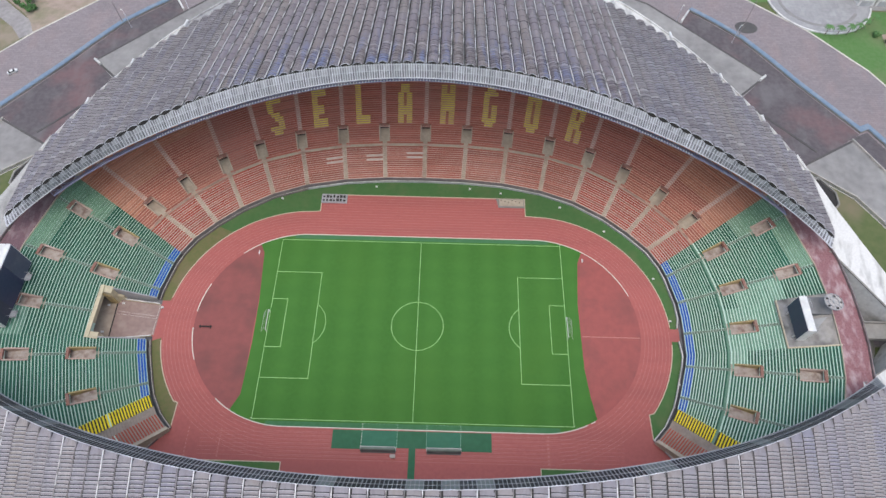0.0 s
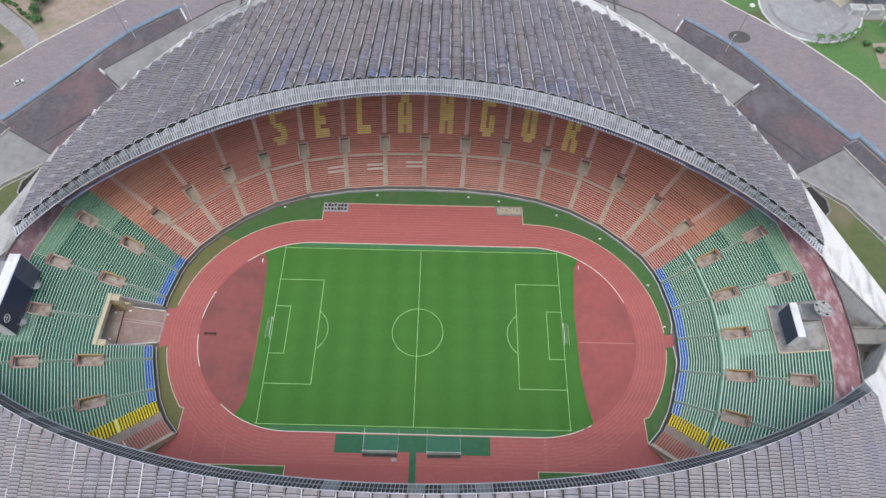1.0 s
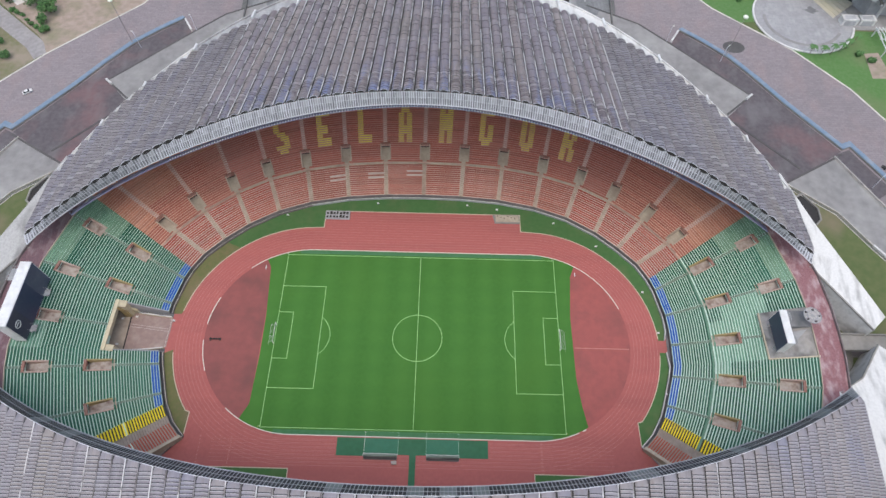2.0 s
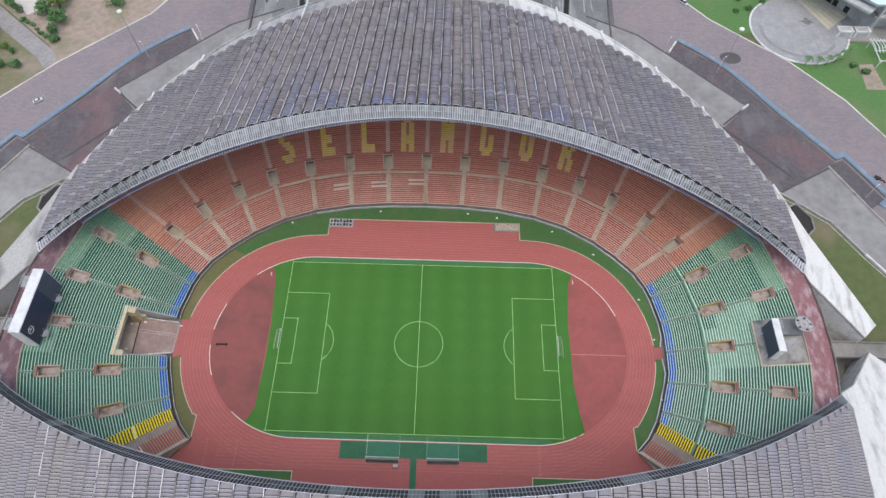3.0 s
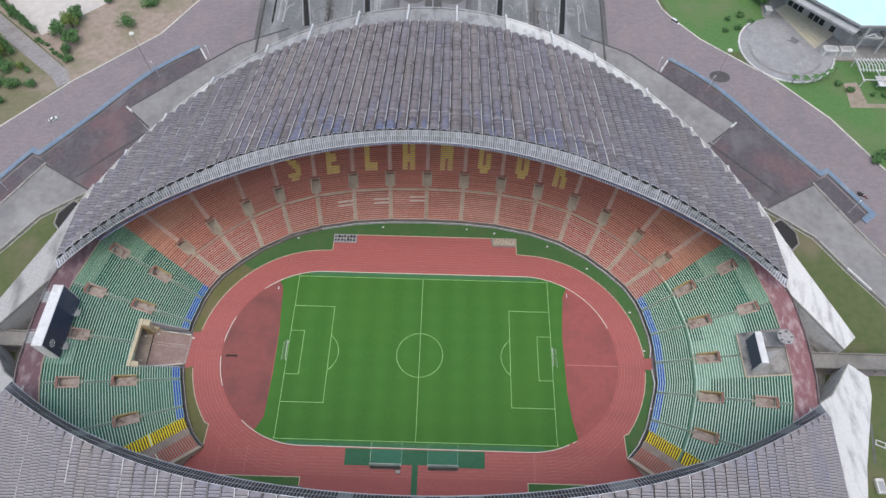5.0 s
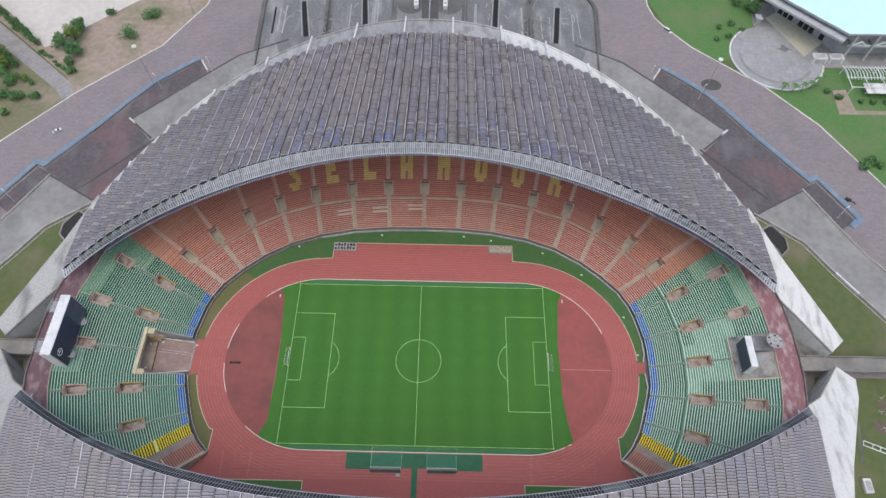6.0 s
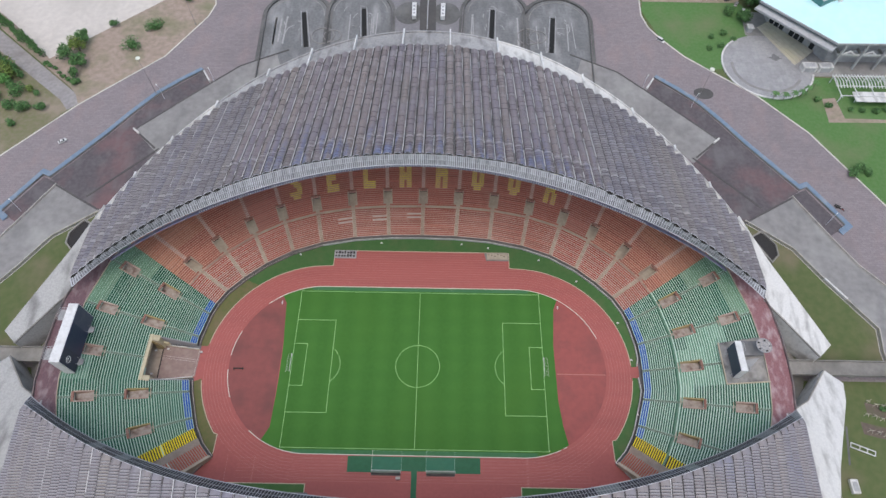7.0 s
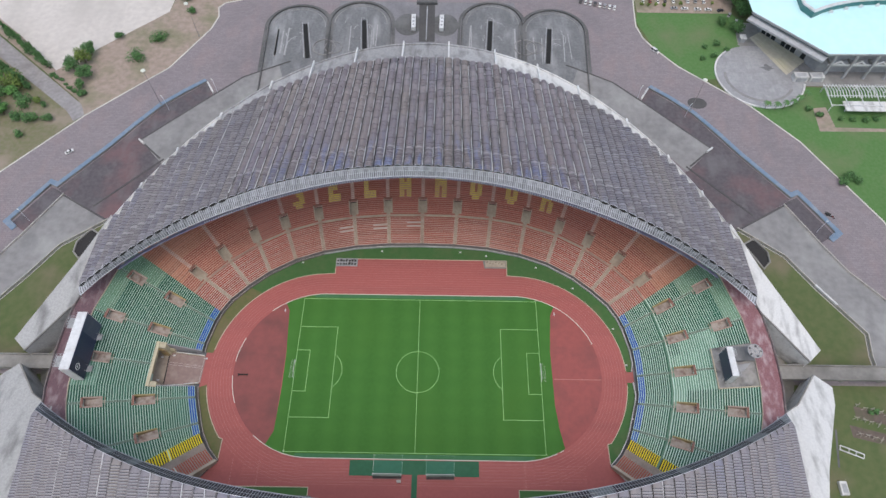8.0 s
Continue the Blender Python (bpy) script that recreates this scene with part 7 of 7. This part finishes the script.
# ---------------------------------------------------------------- the hall with the turquoise roof
canopy_grey = worn("light_grey_canopy", (0.46, 0.47, 0.49), (0.40, 0.41, 0.43), (0.30, 0.30, 0.31), 0.2, 0.7)
hall = new("sports_hall")
tagged(hall, "large hall with a turquoise sheet roof and grey walls", "hall")
EAVE = [(186.8, 213.2), (220.4, 178.8), (330, 180.5), (330, 420), (186.8, 420)]
CREST = [(206, 230), (226, 204), (330, 203), (330, 420), (206, 420)]
n = len(EAVE)
mesh_part("roof", [(x, y, 18) for x, y in EAVE] + [(x, y, 21.5) for x, y in CREST], [(i, (i + 1) % n, n + (i + 1) % n, n + i) for i in range(n)] + [(n, n + 1, n + 2, n + 3, n + 4)], turquoise_roof, hall)
wall_along("fascia", EAVE[:3], 17.0, 18.05, 0.5, wall_grey, hall)
for i in range(26):
    x = 228 + i * 4.0
    mesh_part("roof_seam", [(x - 0.06, 181.0, 18.16), (x + 0.06, 181.0, 18.16), (x + 0.06, 203.6, 21.58), (x - 0.06, 203.6, 21.58)], [(0, 1, 2, 3)], turquoise_roof, hall)
upper = [(211.5, 260), (212.8, 212), (217, 205.5), (224, 209), (230, 211.5), (242, 215), (256, 216.8), (275, 217.3), (330, 217)]
wall_along("clerestory", upper, 20.0, 24.2, 0.6, teal_dark, hall)
wall_along("upper_fascia", offset_line(upper, 0.7), 24.0, 25.0, 1.8, white_paint_metal, hall)
flat("upper_roof", offset_line(upper, 1.2) + [(330, 420), (211.5, 420)], turquoise_roof, 25.2, hall)
for x, y in ((228.4, 209.4), (238, 212.4), (247, 214.4), (257, 215.6), (268, 216)):
    tube("round_vent", [(x, y - 0.9, 22.2), (x, y - 0.2, 22.2)], 1.1, white_paint_metal, hall, 14)
wall_along("side_canopy", [(186.4, 212.6), (220.0, 178.2)], 14.4, 15.2, 6.0, canopy_grey, hall)
wall_along("canopy_edge", [(184.2, 210.4), (217.8, 176.0)], 14.2, 15.35, 0.25, canopy_grey, hall)
INNER = [(199.5, 420), (199.5, 217), (220.2, 191.5), (223.2, 185), (330, 185.5)]
wall_along("wall", INNER, -0.3, 17.6, 0.5, wall_grey, hall)
for k in range(9):
    u = (k + 0.6) / 9.6
    x, y = 199.5 + 20.7 * u, 217 - 25.5 * u
    if k not in (3, 7):
        wall_along("window", [(x - 0.85, y + 1.05), (x + 0.85, y - 1.05)], 0.8, 4.6, 0.7, window_glass, hall)
for k in range(10):
    x = 226 + k * 11.7
    box("column", x - 0.55, x + 0.55, 178.9, 180.0, -0.3, 17.4, canopy_grey, hall)
    box("beam", x - 0.4, x + 0.4, 180.0, 185.4, 9.0, 9.9, concrete, hall)
    tube("truss_arm", [(x + 0.4, 179, 10.5), (x + 3.6, 178.4, 13.4), (x + 6.8, 178.4, 11.0)], 0.42, white_paint_metal, hall, 5)
    box("bay_window", x + 1.4, x + 10.3, 185.0, 185.3, 1.2, 6.8, window_glass, hall)
    box("bay_window", x + 1.4, x + 10.3, 185.0, 185.3, 10.5, 14.5, teal_dark, hall)
box("balcony", 225, 330, 180.2, 185.0, 8.0, 8.8, canopy_grey, hall)
box("balcony_rail", 225, 330, 180.2, 180.4, 8.8, 9.8, white_paint_metal, hall)
for x in (208.6, 217.4):
    box("portal_box", x, x + 8.0, 176.2, 180.4, -0.3, 3.4, pale_concrete, hall)
    box("portal_door", x + 1.2, x + 6.8, 176.05, 176.25, -0.2, 2.7, canopy_grey, hall)
    # flat grey inset stands for the portal's open inside
    box("portal_inset", x + 1.2, x + 6.8, 176.9, 179.7, 3.4, 3.44, canopy_grey, hall)

pergola = new("pergola")
tagged(pergola, "white slatted pergola with zigzag bars on the lawn", "pergola")
for x in (222, 231, 240, 249, 258):
    for y in (154.0, 168.5):
        box("post", x - 0.2, x + 0.2, y - 0.2, y + 0.2, -0.3, 4.2, white_paint_metal, pergola)
    box("cross_beam", x - 0.18, x + 0.18, 153.0, 169.5, 4.2, 4.5, white_paint_metal, pergola)
for y in (154.0, 161.2, 168.5):
    box("long_beam", 221, 259, y - 0.18, y + 0.18, 4.5, 4.8, white_paint_metal, pergola)
for k in range(22):
    x = 221.5 + k * 1.7
    tube("slat", [(x, 159.5, 4.95), (x + 0.85, 164.5, 4.95), (x, 169.5, 4.95)], 0.24, white_paint_metal, pergola, 4)
box("canopy_slab", 229, 259, 150.5, 157.8, 3.6, 4.0, pale_concrete, pergola, bevel=0.08)
shed = new("shed")
tagged(shed, "small grey pump shed on the lawn edge", "shed")
box("shed_wall", 185.4, 188.4, 208.0, 211.6, -0.3, 2.8, wall_grey, shed)
box("shed_roof", 185.1, 188.7, 207.7, 211.9, 2.8, 3.1, pale_concrete, shed)


# ---------------------------------------------------------------- racks and goods on the side lawn
trestle_wood = worn("pale_weathered_timber", (0.52, 0.48, 0.41), (0.42, 0.38, 0.32))


def trestle(x, y, turn):
    ob = new("garden_trestle")
    tagged(ob, "pale weathered timber trestle standing in the garden bed", "trestle", "trestles in the garden bed")
    tube("leg", [(-0.9, -0.5, -0.1), (-0.2, 0, 1.6)], 0.11, trestle_wood, ob, 5)
    tube("leg", [(0.9, -0.5, -0.1), (0.2, 0, 1.6)], 0.11, trestle_wood, ob, 5)
    tube("leg", [(0, 0.9, -0.1), (0, 0, 1.6)], 0.11, trestle_wood, ob, 5)
    tube("arm", [(-1.0, 0.3, 1.3), (0, 0, 1.7), (1.1, 0.4, 1.4)], 0.11, trestle_wood, ob, 5)
    ob.matrix_basis = pose(x, y, 0, 0, 0, turn)
    return ob


for s in (1, -1):
    for dx, dy in ((191, -17), (187, -25)):
        bed = [(s * (dx - 9), dy + 5.0), (s * (dx + 9), dy + 0.5), (s * (dx + 9), dy - 4.5), (s * (dx - 9), dy)]
        tagged(flat("garden_bed", bed, dark_soil, 0.0), "brown earth garden bed in the lawn", "garden bed", kind="structure")
rng = random.Random(12)
for row, (x0, y0) in enumerate(((179.5, -9.0), (177.5, -14.5), (176.5, -20.5))):
    for k in range(6):
        trestle(x0 + 4.0 + k * 2.9 + rng.uniform(-0.4, 0.4), y0 - 3.0 - k * 0.95 + rng.uniform(-0.4, 0.4), rng.uniform(-40, 40))
for i, (x, y) in enumerate(((191, -14.5), (197, -15), (195, -23.5), (188, -15))):
    shrub(x, y, 1.4, 1.4, leaf_dark, "low dark green", 170 + i)
rack = new("white_rack")
tagged(rack, "long white metal rack lying on the lawn", "rack")
for y in (-0.9, 0.9):
    tube("rail", [(-4.6, y, 0.5), (4.6, y, 0.5)], 0.22, white_paint_metal, rack, 6)
for x in (-4.6, -1.2, 1.6, 4.6):
    tube("crossbar", [(x, -0.9, 0.5), (x, 0.9, 0.5)], 0.18, white_paint_metal, rack, 6)
    for y in (-0.9, 0.9):
        tube("foot", [(x, y, -0.1), (x, y, 0.5)], 0.12, white_paint_metal, rack, 5)
rack.matrix_basis = pose(175.3, -31.0, 0, 0, 0, -22)
tank = new("water_tank")
tagged(tank, "pale rectangular water tank on the lawn", "tank")
box("tank_body", 165.8, 168.8, -47.6, -42.4, -0.05, 1.6, pale_concrete, tank, bevel=0.2)
box("tank_lid", 166.4, 168.2, -46.8, -43.4, 1.6, 1.8, wall_grey, tank)
tagged(wall_along("lawn_path", [(171.8, -22), (168.5, -37)], -0.1, 0.03, 0.8, dark_concrete), "narrow dark drain across the lawn", "drain", kind="structure")
